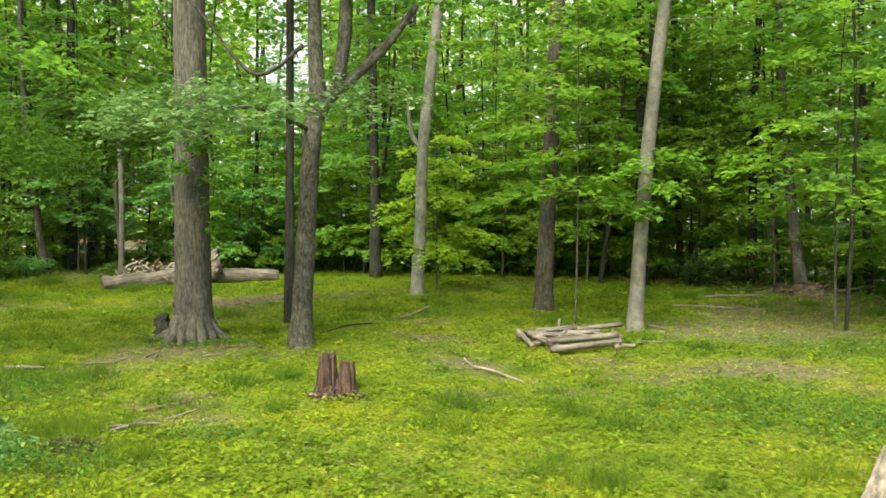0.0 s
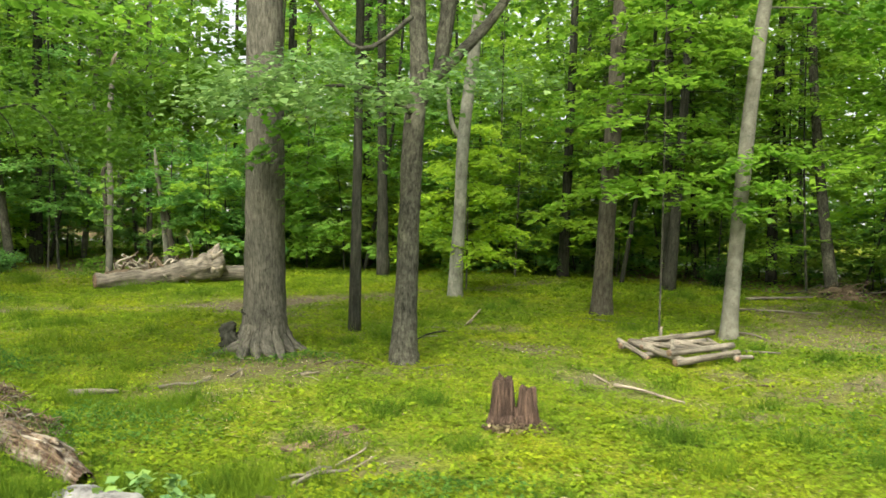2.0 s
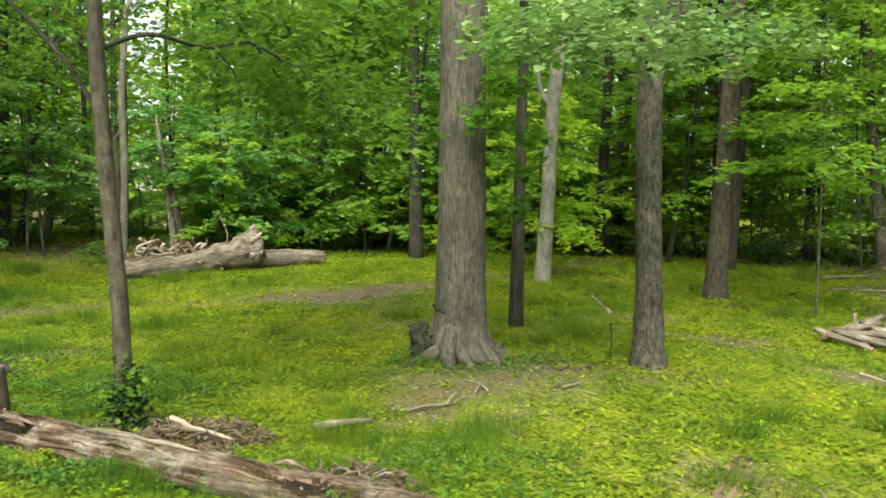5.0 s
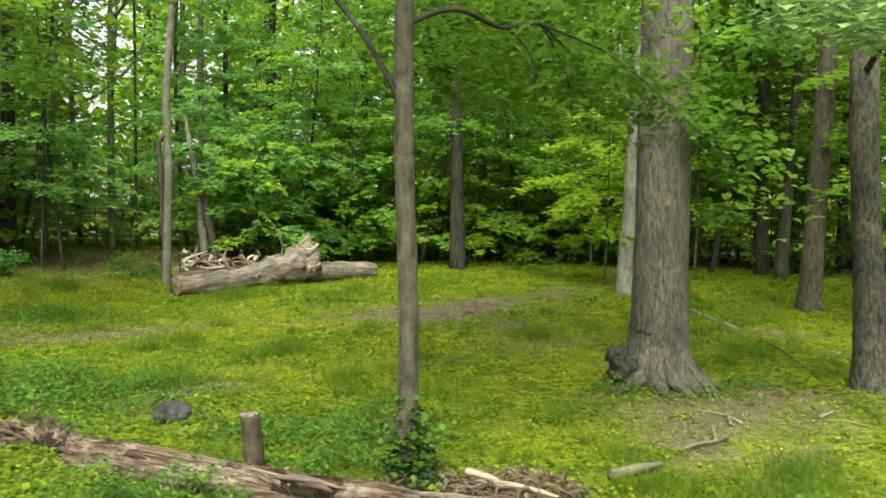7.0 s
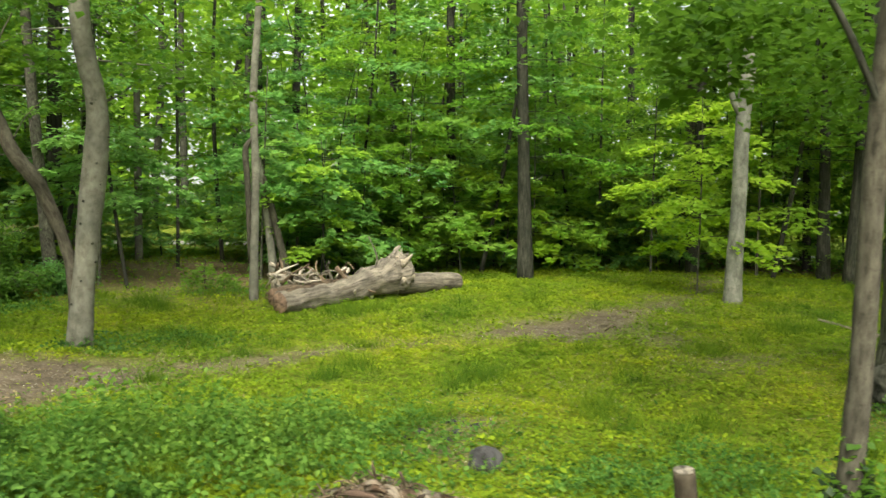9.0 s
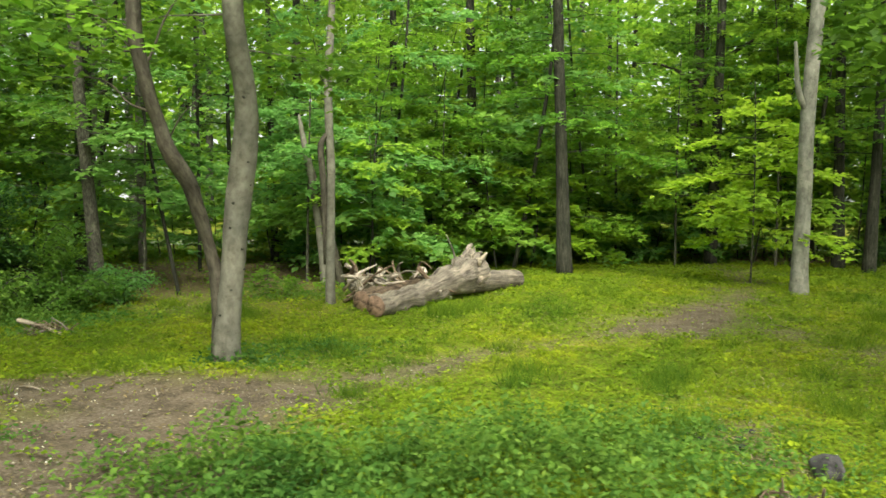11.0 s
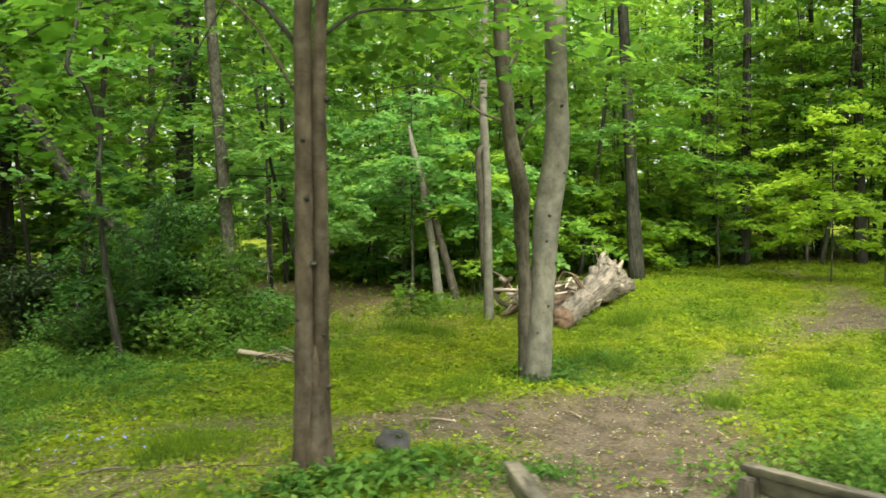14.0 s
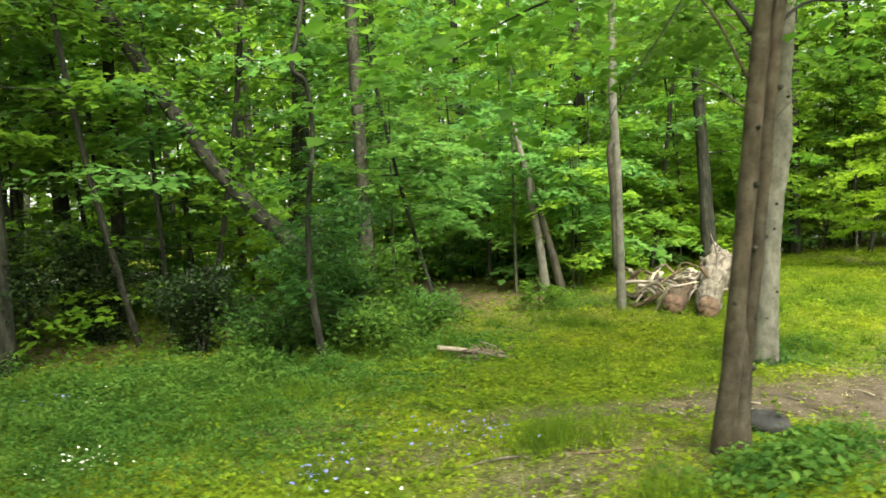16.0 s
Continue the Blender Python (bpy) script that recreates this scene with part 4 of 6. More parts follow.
KNOWN = [(-12.4, 22.6, 1.0), (-3.6, 24.2, 1.0), (6.8, 20.6, 1.1), (7.3, 18.6, 1.0), (5.3, 21.8, 0.9), (1.7, 21.8, 1.0), (3.6, 18.9, 0.9), (-3.05, 21.2, 0.95), (3.9, 19.9, 1.0), (-12.3, 25.4, 1.0), (-11.0, 27.5, 1.1),
         (-8.0, 26.5, 0.9), (-3.8, 28.7, 1.0), (-6.9, 29.4, 1.2), (-15.0, 27.0, 1.0), (-12.1, 29.5, 1.0), (-16.8, 24.7, 1.1), (-12.2, 20.9, 0.8), (8.8, 18.6, 1.0)]
# SHADE: tall trees added to cast shade, many of them outside the view.
SHADE = [(-17.0, 21.0, 0.95), (-18.8, 20.4, 0.9), (-19.5, 23.0, 1.1), (-17.8, 25.5, 1.1), (-21.4, 16.2, 1.0), (-22.4, 18.6, 1.05), (-21.0, 13.4, 0.95), (-14.8, 24.4, 0.95), (-17.2, 3.8, 1.0), (-19.8, 7.2, 1.05), (7.6, 9.6, 1.0), (8.8, 12.4, 1.0), (9.8, 15.6, 1.0)]
POLES = [(-15.4, 21.4), (-16.3, 23.4), (-11.0, 20.8), (-0.2, 25.9), (-9.0, 26.4), (-15.2, 23.8), (-14.2, 22.2), (-12.4, 23.4), (6.5, 23.2), (5.7, 12.75), (0.1, 27.1), (-0.7, 23.2), (-3.6, 22.4), (2.9, 20.4), (-6.3, 24.0), (-10.1, 24.6), (9.4, 16.9), (7.9, 21.5)]
placed = []
for k, (x, y, sc) in enumerate(KNOWN):
    plant("bare" if -12.5 < x < -10 and 25 < y < 30 else "tall", x, y, k, sc, rng.rand() * 6.28)
    placed.append((x, y))
for k, (x, y, sc) in enumerate(SHADE):
    plant("tall", x, y, k + 2, sc, rng.rand() * 6.28)
    placed.append((x, y))
for k, (x, y) in enumerate(POLES):
    plant("pole", x, y, k, 0.9 + 0.3 * rng.rand(), rng.rand() * 6.28)
    placed.append((x, y))


LANE = [(16, 17.5), (12.5, 21.5), (8, 27.5), (2, 32.5), (-6, 36), (-16, 38.5), (-30, 40)]


def scatter(kind, count, inner, outer, gap, s0, s1, seed):
    """Plants between two distances behind the wood's edge."""
    q = np.random.RandomState(seed)
    e = np.array(EDGE)
    tries = done = 0
    mine = []
    while done < count and tries < 6000:
        tries += 1
        x, y = q.uniform(-26, 24), q.uniform(8, 52)
        d = y - np.interp(x, e[:, 0], e[:, 1])
        if not inner < d < outer or (x > 9 and x > 0.62 * y + 2) or x < -20 - (y - 20) * 0.3 or (kind != "low" and -13.3 < x < -8.3 and 27 < y < 40) or (kind != "tall" and (-12.9 < x < -8.7 and y < 28 or -9 < x < -7.9 and y < 25.5)) or (kind == "low" and (x < -13.5 or (x > 3.5 and d < 4))):
            continue
        if dist_to_line(np.array([x]), np.array([y]), LANE)[0] < (4.5 if x < -1 else 1.6) or (kind == "under" and x < -13 and d < 1.5):
            continue
        if any((x - a) ** 2 + (y - b) ** 2 < gap * gap for a, b in mine + (placed if kind == "tall" else [])):
            continue
        mine.append((x, y))
        plant(kind, x, y, q.randint(100), q.uniform(s0, s1), q.rand() * 6.28)
        done += 1


scatter("tall", 10, 3.0, 16, 2.6, 0.95, 1.25, 3)
scatter("pole", 5, 1.0, 22, 1.6, 0.8, 1.3, 8)
scatter("under", 50, 0.6, 6, 1.5, 0.7, 1.1, 4)
scatter("under", 16, 6, 15, 2.4, 0.8, 1.3, 14)
scatter("low", 24, -0.6, 1.0, 1.0, 0.8, 1.3, 25)
scatter("low", 120, 0.0, 15, 0.9, 0.45, 1.05, 5)


def far_wood():
    q = np.random.RandomState(21)
    n = 122000
    a = q.uniform(-0.8, 1.15, n)
    r = q.uniform(46, 76, n)
    x, y = -6 + np.sin(a) * r, 8 + np.cos(a) * r
    z = q.rand(n) ** 1.05 * 20.5
    cl = np.sin(x * 0.8) + np.sin(y * 0.7 + x * 0.3) + np.sin(z * 0.9 + x * 0.5)
    k = (cl > -1.35) & ~((np.abs(x + 12.4 + (y - 38) * 0.18 + 1.5 * np.sin(z * 0.9)) < 2.8) & (z > 10.5 + 2.0 * np.sin(x * 0.9)))
    P = np.stack([x, y, z + 0.5], 1)[k]
    V, F = leaves(P, 0.6, q, 0.9, 0.5)
    tagged(put("far_woods", raw_mesh("far_woods", V, F, M_LEAF_BRIGHT, False)), "distant green woodland behind the clearing", "woods", kind="stuff")
    specs = []
    for _ in range(90):
        a, r = q.uniform(-0.8, 1.1), q.uniform(46, 74)
        x, y = -6 + math.sin(a) * r, 8 + math.cos(a) * r
        z = gz(x, y)
        specs.append(dict(pts=[(x, y, z - 0.2), (x + q.randn() * 0.3, y, z + 9), (x + q.randn() * 0.8, y, z + 20)], radii=[0.25, 0.2, 0.1], sides=7, cap=False))
    tagged(put("far_trunks", joined_tubes("far_trunks", M_BARK_DARK, specs)), "distant dark trunks deep in the wood", "woods", kind="stuff")


far_wood()


def far_road():
    """A pale gravel lane beyond the first rows of trees."""
    line = LANE
    V = []
    for k, (x, y) in enumerate(line):
        a, b = line[max(k - 1, 0)], line[min(k + 1, len(line) - 1)]
        d = Vector((b[0] - a[0], b[1] - a[1])).normalized()
        for j in range(5):
            o = (j / 4 - 0.5) * 2.6
            px, py = x - d.y * o, y + d.x * o
            V.append((px, py, gz(px, py) + 0.06 - 0.012 * abs(j - 2)))
    F = [(i * 5 + j, i * 5 + j + 1, i * 5 + j + 6, i * 5 + j + 5) for i in range(len(line) - 1) for j in range(4)]
    m, n, l, b = nodes_of("gravel")
    pos = n.new("ShaderNodeNewGeometry").outputs["Position"]
    l.new(ramp(n, l, noise_tex(n, l, pos, 9, 6, 0.7), [(0.3, (0.2, 0.19, 0.165)), (0.7, (0.42, 0.4, 0.36))]), b.inputs["Base Color"])
    b.inputs["Roughness"].default_value = 0.95
    tagged(put("road", raw_mesh("road", np.array(V), np.array(F), m)), "pale gravel lane beyond the trees", "road", kind="structure")


far_road()


t = thing("tree", (3.2, 24.0, gz(3.2, 24.0)), "grey trunk with two long spreading arms in the wood", "tree", "trees of the wood")
grow(t, rng, [(0, 0, -0.2), (0, 0, 0.4), (0.05, 0, 2.5), (0.1, 0, 5.0), (0.15, 0, 8), (0.1, 0, 13)], [0.24, 0.19, 0.165, 0.155, 0.11, 0.05], M_BARK_BROWN, M_LEAF_BRIGHT, 5.5, 11, 2.6, 16, 200, 0.13, sides=14,
     limbs=[([(0.1, 0, 4.8), (0.6, -0.3, 5.4), (1.2, -0.7, 5.9), (2.2, -1.2, 6.5)], [0.07, 0.06, 0.05, 0.025]), ([(0.1, 0, 4.7), (-0.3, 0.2, 5.1), (-0.8, 0.5, 5.35), (-1.4, 0.8, 5.4)], [0.06, 0.05, 0.035, 0.015])])


# ---- named understory plants ----
def lone(x, y, label, name, category, leaf, low, high, reach, boughs, per, size, height, r, seed, **kw):
    q = np.random.RandomState(seed)
    t = thing(name, (x, y, gz(x, y)), label, category)
    grow(t, q, stem_of(0, 0, height, q.randn(2) * 0.02, q.randn(2) * 0.05, 6), list(np.linspace(1, 0.3, 6) * r), M_BARK_MID, leaf, low, high, reach, boughs, per, size, sides=8, **kw)
    return t


lone(-1.15, 17.9, "small tree with tiers of bright yellow-green leaves beside the pale trunk", "tree", "tree", M_LEAF_YELLOW, 0.7, 3.6, 1.6, 20, 230, 0.12, 3.8, 0.02, 31)
lone(1.5, 13.1, "slender tree with flat boughs of yellow-green leaves beside the logs", "tree", "tree", M_LEAF_BRIGHT, 1.9, 5.5, 1.9, 20, 240, 0.12, 6.0, 0.017, 32)
lone(5.6, 12.9, "young tree with layered green boughs at the edge", "tree", "tree", M_LEAF, 1.6, 5.5, 1.9, 18, 230, 0.12, 6.0, 0.026, 34)
lone(-9.7, 19.9, "low broad-leaved sapling beside the dead snag", "sapling", "sapling", M_LEAF_SHADE, 0.1, 0.45, 0.5, 9, 60, 0.09, 0.55, 0.012, 35)
lone(-13.3, 25.2, "wide understory tree with pale green flat boughs", "tree", "tree", M_LEAF_BLUE, 1.0, 2.6, 2.4, 16, 260, 0.14, 3.2, 0.05, 36)
lone(-7.6, 23.5, "wide understory tree with flat green boughs", "tree", "tree", M_LEAF_BLUE, 0.9, 3.0, 2.2, 16, 260, 0.14, 3.4, 0.04, 37)

lone(-11.5, 21.3, "small understory tree with pale green flat leafy tiers", "tree", "tree", M_LEAF_BLUE, 1.4, 2.7, 1.7, 14, 260, 0.12, 3.4, 0.03, 38)
lone(-8.6, 21.6, "small understory tree with flat green tiers behind the log", "tree", "tree", M_LEAF_BLUE, 1.6, 3.6, 1.5, 16, 240, 0.12, 4.2, 0.03, 39)

# Trees added where the background renders dim; bright leaf colour stands in for light.
lone(-2.2, 22.6, "understory tree with flat yellow-green tiers at the wood's edge", "tree", "tree", M_LEAF_YELLOW, 0.8, 4.0, 1.9, 20, 240, 0.12, 4.6, 0.03, 41)
lone(0.4, 21.6, "slender tree with bright green leafy tiers at the wood's edge", "tree", "tree", M_LEAF_BRIGHT, 0.7, 4.4, 1.8, 20, 240, 0.12, 5.0, 0.03, 42)
lone(2.6, 20.6, "leafy tree with bright green flat tiers at the wood's edge", "tree", "tree", M_LEAF_BRIGHT, 1.0, 6.5, 2.2, 26, 250, 0.125, 7.2, 0.035, 44)
lone(0.2, 23.6, "tall understory tree with yellow-green flat tiers", "tree", "tree", M_LEAF_YELLOW, 1.2, 7.0, 2.3, 26, 250, 0.13, 7.6, 0.04, 45)
lone(5.4, 22.8, "leafy tree with bright green tiers in the wood", "tree", "tree", M_LEAF_BRIGHT, 1.4, 7.0, 2.2, 26, 250, 0.13, 7.6, 0.04, 46)
lone(-5.2, 22.8, "small tree with bright green flat tiers behind the clearing", "tree", "tree", M_LEAF_BRIGHT, 0.8, 3.6, 1.8, 18, 240, 0.12, 4.2, 0.03, 43)


def bush(x, y, rad, h, n, size, leaf, label, seed, name="shrub"):
    """A tangled shrub: arching stems and a ragged mass of leaves."""
    q = np.random.RandomState(seed)
    t = thing(name, (x, y, gz(x, y)), label, "shrub", "shrubs at the wood's edge")
    specs = []
    P = []
    for k in range(18):
        a, l = q.rand() * 6.28, rad * (0.5 + 0.6 * q.rand())
        top = h * (0.5 + 0.6 * q.rand())
        e = np.array([math.cos(a) * l, math.sin(a) * l, top * (0.55 + 0.4 * q.rand())])
        m = e * [0.45, 0.45, 0] + [0, 0, top]
        specs.append(dict(pts=[(q.randn() * 0.1, q.randn() * 0.1, -0.05), m * 0.7, m * 0.6 + e * 0.4, e], radii=[0.014, 0.01, 0.008, 0.004], sides=5, cap=False, steps=8))
        k2 = int(n / 18)
        u = q.rand(k2)[:, None]
        c = (1 - u) ** 2 * np.zeros(3) + 2 * u * (1 - u) * m + u * u * e
        P.append(c + q.randn(k2, 3) * [0.16, 0.16, 0.12] * rad)
    P = np.concatenate(P)
    P[:, 2] = np.abs(P[:, 2]) + 0.03
    tagged(put("stemwork", joined_tubes("stemwork", M_BARK_DARK, specs), t), kind="stuff")
    put("foliage", raw_mesh("foliage", *leaves(P, size, q, 0.7, 0.5), leaf, False), t)
    return t


# Leaves at the left darkened, near black in the hollow, to carry its shade.
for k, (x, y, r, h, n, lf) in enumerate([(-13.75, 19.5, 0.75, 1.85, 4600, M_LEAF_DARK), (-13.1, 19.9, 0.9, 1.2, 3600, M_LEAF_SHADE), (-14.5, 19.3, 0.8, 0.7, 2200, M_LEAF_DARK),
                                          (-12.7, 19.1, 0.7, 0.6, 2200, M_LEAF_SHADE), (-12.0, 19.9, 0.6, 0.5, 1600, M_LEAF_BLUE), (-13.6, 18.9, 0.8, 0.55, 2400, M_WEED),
                                          (5.2, 20.0, 0.8, 0.7, 1400, M_LEAF_DARK), (-5.0, 23.2, 1.1, 0.8, 2000, M_LEAF), (1.0, 24.0, 1.1, 0.8, 2000, M_LEAF), (-15.0, 20.5, 0.7, 1.1, 2600, M_IVY_AND_SHADE), (-15.6, 22.2, 0.9, 1.7, 4200, M_IVY_AND_SHADE), (-17.2, 21.6, 1.0, 1.6, 4200, M_IVY_AND_SHADE), (-18.9, 20.6, 1.0, 1.5, 3600, M_IVY_AND_SHADE)]):
    bush(x, y, r, h, int(n * 1.5), 0.062, lf, "dense dark shrub, leaves blackened to carry the shade under the trees" if lf is M_IVY_AND_SHADE else "tangled dark green shrub at the wood's edge" if lf is M_LEAF_DARK else "leafy green undergrowth at the wood's edge", 50 + k)
# dark stem hung with vines above the shrubs
t = thing("tree", (-14.4, 18.5, gz(-14.4, 18.5)), "crooked dark stem hung with vines above the shrubs", "tree")
grow(t, R, [(0.1, 0, -0.1), (0.0, 0.05, 0.8), (-0.08, -0.1, 1.6), (-0.12, -0.3, 2.1), (-0.1, -0.35, 2.5), (-0.25, -0.55, 2.95), (-0.42, -0.6, 3.1), (-0.3, -0.6, 3.6), (-0.1, -0.7, 5)],
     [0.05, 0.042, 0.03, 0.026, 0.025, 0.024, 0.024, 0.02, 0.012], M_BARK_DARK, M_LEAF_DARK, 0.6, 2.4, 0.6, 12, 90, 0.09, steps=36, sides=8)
# leaning dead trunk
t = thing("tree", (-13.3, 19.6, gz(-13.3, 19.6)), "dark leaning trunk propped among the shrubs", "dead tree")
put("trunk", tube_mesh("trunk", M_BARK_DARK, [(0.5, -0.6, -0.1), (-0.1, 0.3, 0.9), (-1.0, 1.2, 2.1), (-1.9, 2.3, 4.1), (-2.8, 3.4, 6.4)], [0.1, 0.11, 0.105, 0.1, 0.07], sides=12, rough=0.2, steps=24), t)
put("vine_leaves", raw_mesh("vine_leaves", *leaves(np.array([-0.6, 0.8, 1.6]) + R.rand(900, 1) * np.array([-1.6, 2.0, 3.2]) + R.randn(900, 3) * 0.22, 0.1, R, 0.8, 0.5), M_LEAF, False), t)
# two grey stems leaning into one another
PX, PY = -8.5, 21.05
t = thing("tree", (PX, PY, gz(PX, PY)), "pair of bare grey-brown stems leaning together behind the fallen log", "dead tree")
put("trunk", tube_mesh("trunk", M_BARK_GREY, [(0.1, -0.05, -0.15), (0.04, -0.02, 0.5), (-0.02, 0.0, 1.05), (-0.1, 0.05, 1.7), (-0.19, 0.06, 2.2), (-0.27, 0.12, 2.65), (-0.34, 0.16, 3.1)], [0.1, 0.08, 0.074, 0.072, 0.075, 0.055, 0.02], sides=12, rough=0.12, steps=24), t)
put("limb", tube_mesh("limb", M_BARK_BROWN, [(0.36, -0.2, -0.12), (0.24, -0.15, 0.5), (0.14, -0.1, 0.95), (0.0, -0.02, 1.55), (-0.15, 0.04, 2.15)], [0.09, 0.075, 0.07, 0.066, 0.04], sides=12, rough=0.12, steps=20), t)


# ---- fallen timber ----
def flat_end(parent, at, axis, r, name="cut_face", mat=None):
    """A sawn end: a thin disc proud of the log."""
    a = Vector(axis).normalized()
    put(name, tube_mesh(name, mat or M_CUT, [Vector(at), Vector(at) + a * 0.012], [r, r * 0.97], sides=16, rough=0.05), parent)


LX, LY = -8.35, 17.75
t = thing("fallen_log", (LX, LY, gz(LX, LY)), "grey barkless fallen log with a splintered root end", "log")
trunk = put("trunk", tube_mesh("trunk", M_LOG, [(-0.45, -0.3, 0.13), (0.0, 0.0, 0.15), (0.6, 0.38, 0.21), (1.1, 0.62, 0.32), (1.45, 0.79, 0.4), (1.68, 0.88, 0.47), (1.8, 0.94, 0.49), (1.66, 0.87, 0.45)], [0.15, 0.165, 0.18, 0.21, 0.27, 0.31, 0.24, 0.08], sides=34, rough=0.3, freq=5, flutes=6, flute=0.045, steps=56), t)
flat_end(trunk, (-0.455, -0.303, 0.13), (-0.82, -0.57, -0.04), 0.155, mat=M_CUT_RED)
q = np.random.RandomState(61)
for k in range(26):
    a = k / 26 * 6.28 + q.randn() * 0.25
    r0 = 0.19 + 0.1 * q.rand()
    u, w = math.cos(a) * r0, math.sin(a) * r0
    p0 = np.array([1.66 - 0.45 * u, 0.87 + 0.8 * u, 0.47 + w])
    p1 = p0 + np.array([0.1 - 0.12 * u, 0.06 + 0.2 * u, 0.05 + w * 0.3]) * q.uniform(0.3, 1.3) + q.randn(3) * 0.04
    put("root_stub", tube_mesh("root_stub", [M_LOG, M_PALEWOOD, M_LOG][k % 3], [p0 - [0.1, 0.05, 0.03], p0, (p0 + p1) / 2 + q.randn(3) * 0.015, p1], [0.07, q.uniform(0.04, 0.075), q.uniform(0.03, 0.055), 0.015], sides=8, rough=0.55, freq=12, seed=k, steps=9), trunk)
t = thing("fallen_log", (-6.2, 18.9, gz(-6.2, 18.9)), "brown fallen log lying behind the root end", "log")
trunk = put("trunk", tube_mesh("trunk", M_LOG, [(-0.55, -0.15, 0.2), (0.1, 0.15, 0.2), (0.6, 0.4, 0.18), (0.9, 0.55, 0.17)], [0.17, 0.18, 0.17, 0.16], sides=18, rough=0.12, freq=5, steps=20), t)
flat_end(trunk, (0.9, 0.55, 0.17), (0.87, 0.48, 0), 0.15)
t = thing("fallen_log", (-8.15, 18.45, gz(-8.15, 18.45)), "dark brown log half hidden in the branch pile", "log")
trunk = put("trunk", tube_mesh("trunk", M_ROTLOG, [(-0.65, -0.42, 0.12), (0.0, -0.05, 0.15), (0.7, 0.35, 0.2), (1.3, 0.6, 0.3)], [0.15, 0.16, 0.15, 0.12], sides=18, rough=0.3, freq=6, steps=24), t)
flat_end(trunk, (-0.655, -0.424, 0.12), (-0.84, -0.54, 0), 0.15, mat=M_CUT_RED)
t = thing("branch_pile", (-8.3, 18.5, gz(-8.3, 18.5)), "heap of bleached broken branches behind the fallen log", "branch pile")
for k in range(60):
    a = q.rand() * 6.28
    c = np.array([q.uniform(-0.55, 0.9), q.uniform(-0.3, 0.6), 0.1 + q.rand() * 0.36])
    d = np.array([math.cos(a), math.sin(a), q.randn() * 0.45]) * q.uniform(0.12, 0.34)
    put("branch", tube_mesh("branch", [M_BLEACHED, M_PALEWOOD, M_GREY_WOOD, M_BLEACHED, M_TWIG][k % 5], [c - d, c + q.randn(3) * 0.06, c + d], [q.uniform(0.012, 0.045), q.uniform(0.012, 0.04), 0.01], sides=7, rough=0.25, seed=k, steps=6), t)
put("branch", tube_mesh("branch", M_GREY_WOOD, [(1.1, -0.1, 0.35), (1.2, -0.1, 0.65), (1.15, -0.1, 0.85), (1.05, -0.1, 1.05)], [0.02, 0.016, 0.012, 0.008], sides=6, steps=8), t)

# rotten stump with two peaks
t = thing("tree_stump", (-1.42, 7.98, gz(-1.42, 7.98)), "rotten dark brown tree stump split into two jagged peaks", "stump")


def stump_half(x, y, r, h, seed):
    """A standing remnant: deep grooves down its flanks, feet that spread into the ground, a hollow top with a jagged rim."""
    sides, rows = 64, 30
    V, F = [], []
    for i in range(rows):
        u = i / (rows - 1)
        wall, inner = min(u / 0.8, 1.0), max(0.0, (u - 0.8) / 0.2)
        for j in range(sides):
            a = 2 * math.pi * j / sides
            c, d = math.cos(a), math.sin(a)
            top = h * (0.88 + 0.1 * wob((c, d, seed), 1.7) + 0.11 * wob((c * 4, d * 4, seed), 2.3) + 0.06 * wob((c * 11, d * 11, seed), 1.9))
            z = -0.06 + (top + 0.06) * wall ** 0.9 - 0.1 * h * inner
            groove = wob((c * 5, d * 5, z * 0.7 + seed), 1.6)
            k = 1 + 0.16 * wob((c * 2, d * 2, z * 0.8 + seed), 2.2) + 0.26 * min(groove, 0.25) + 0.12 * wob((c * 13, d * 13, z * 1.2 + seed), 1.4)
            k *= 1 + 0.7 * math.exp(-max(z, 0) / 0.06) * (0.5 + 0.5 * math.sin(a * 5 + seed))
            rr = r * k * (1.1 - 0.32 * wall) * (1 - 0.92 * inner)
            V.append((x + c * rr, y + d * rr * 0.85, z))
    for i in range(rows - 1):
        for j in range(sides):
            a, b = i * sides + j, i * sides + (j + 1) % sides
            F.append((a, b, b + sides, a + sides))
    return set_grain(raw_mesh("stump_half", np.array(V), np.array(F), M_ROT))


put("stump_half", stump_half(-0.11, 0.02, 0.115, 0.5, 3), t)
put("stump_half", stump_half(0.12, -0.02, 0.1, 0.41, 8), t)
put("stump_core", stump_half(0.015, 0.03, 0.07, 0.2, 5), t)
t.matrix_world = Matrix.LocRotScale((-1.46, 7.86, gz(-1.46, 7.86) - 0.01), Euler((0, 0, 0)), (0.9, 0.9, 0.94))
for a, l in ((-75, 0.16), (-110, 0.1), (-135, 0.14), (185, 0.16), (-40, 0.1), (-8, 0.12)):
    c, s = math.cos(radians(a)), math.sin(radians(a))
    put("root", tube_mesh("root", M_ROT, [(c * 0.14, s * 0.09, 0.12), (c * 0.18, s * 0.13, 0.04), (c * (0.16 + l), s * (0.12 + l), -0.03)], [0.028, 0.03, 0.015], sides=8, rough=0.4, seed=a, steps=6), t)

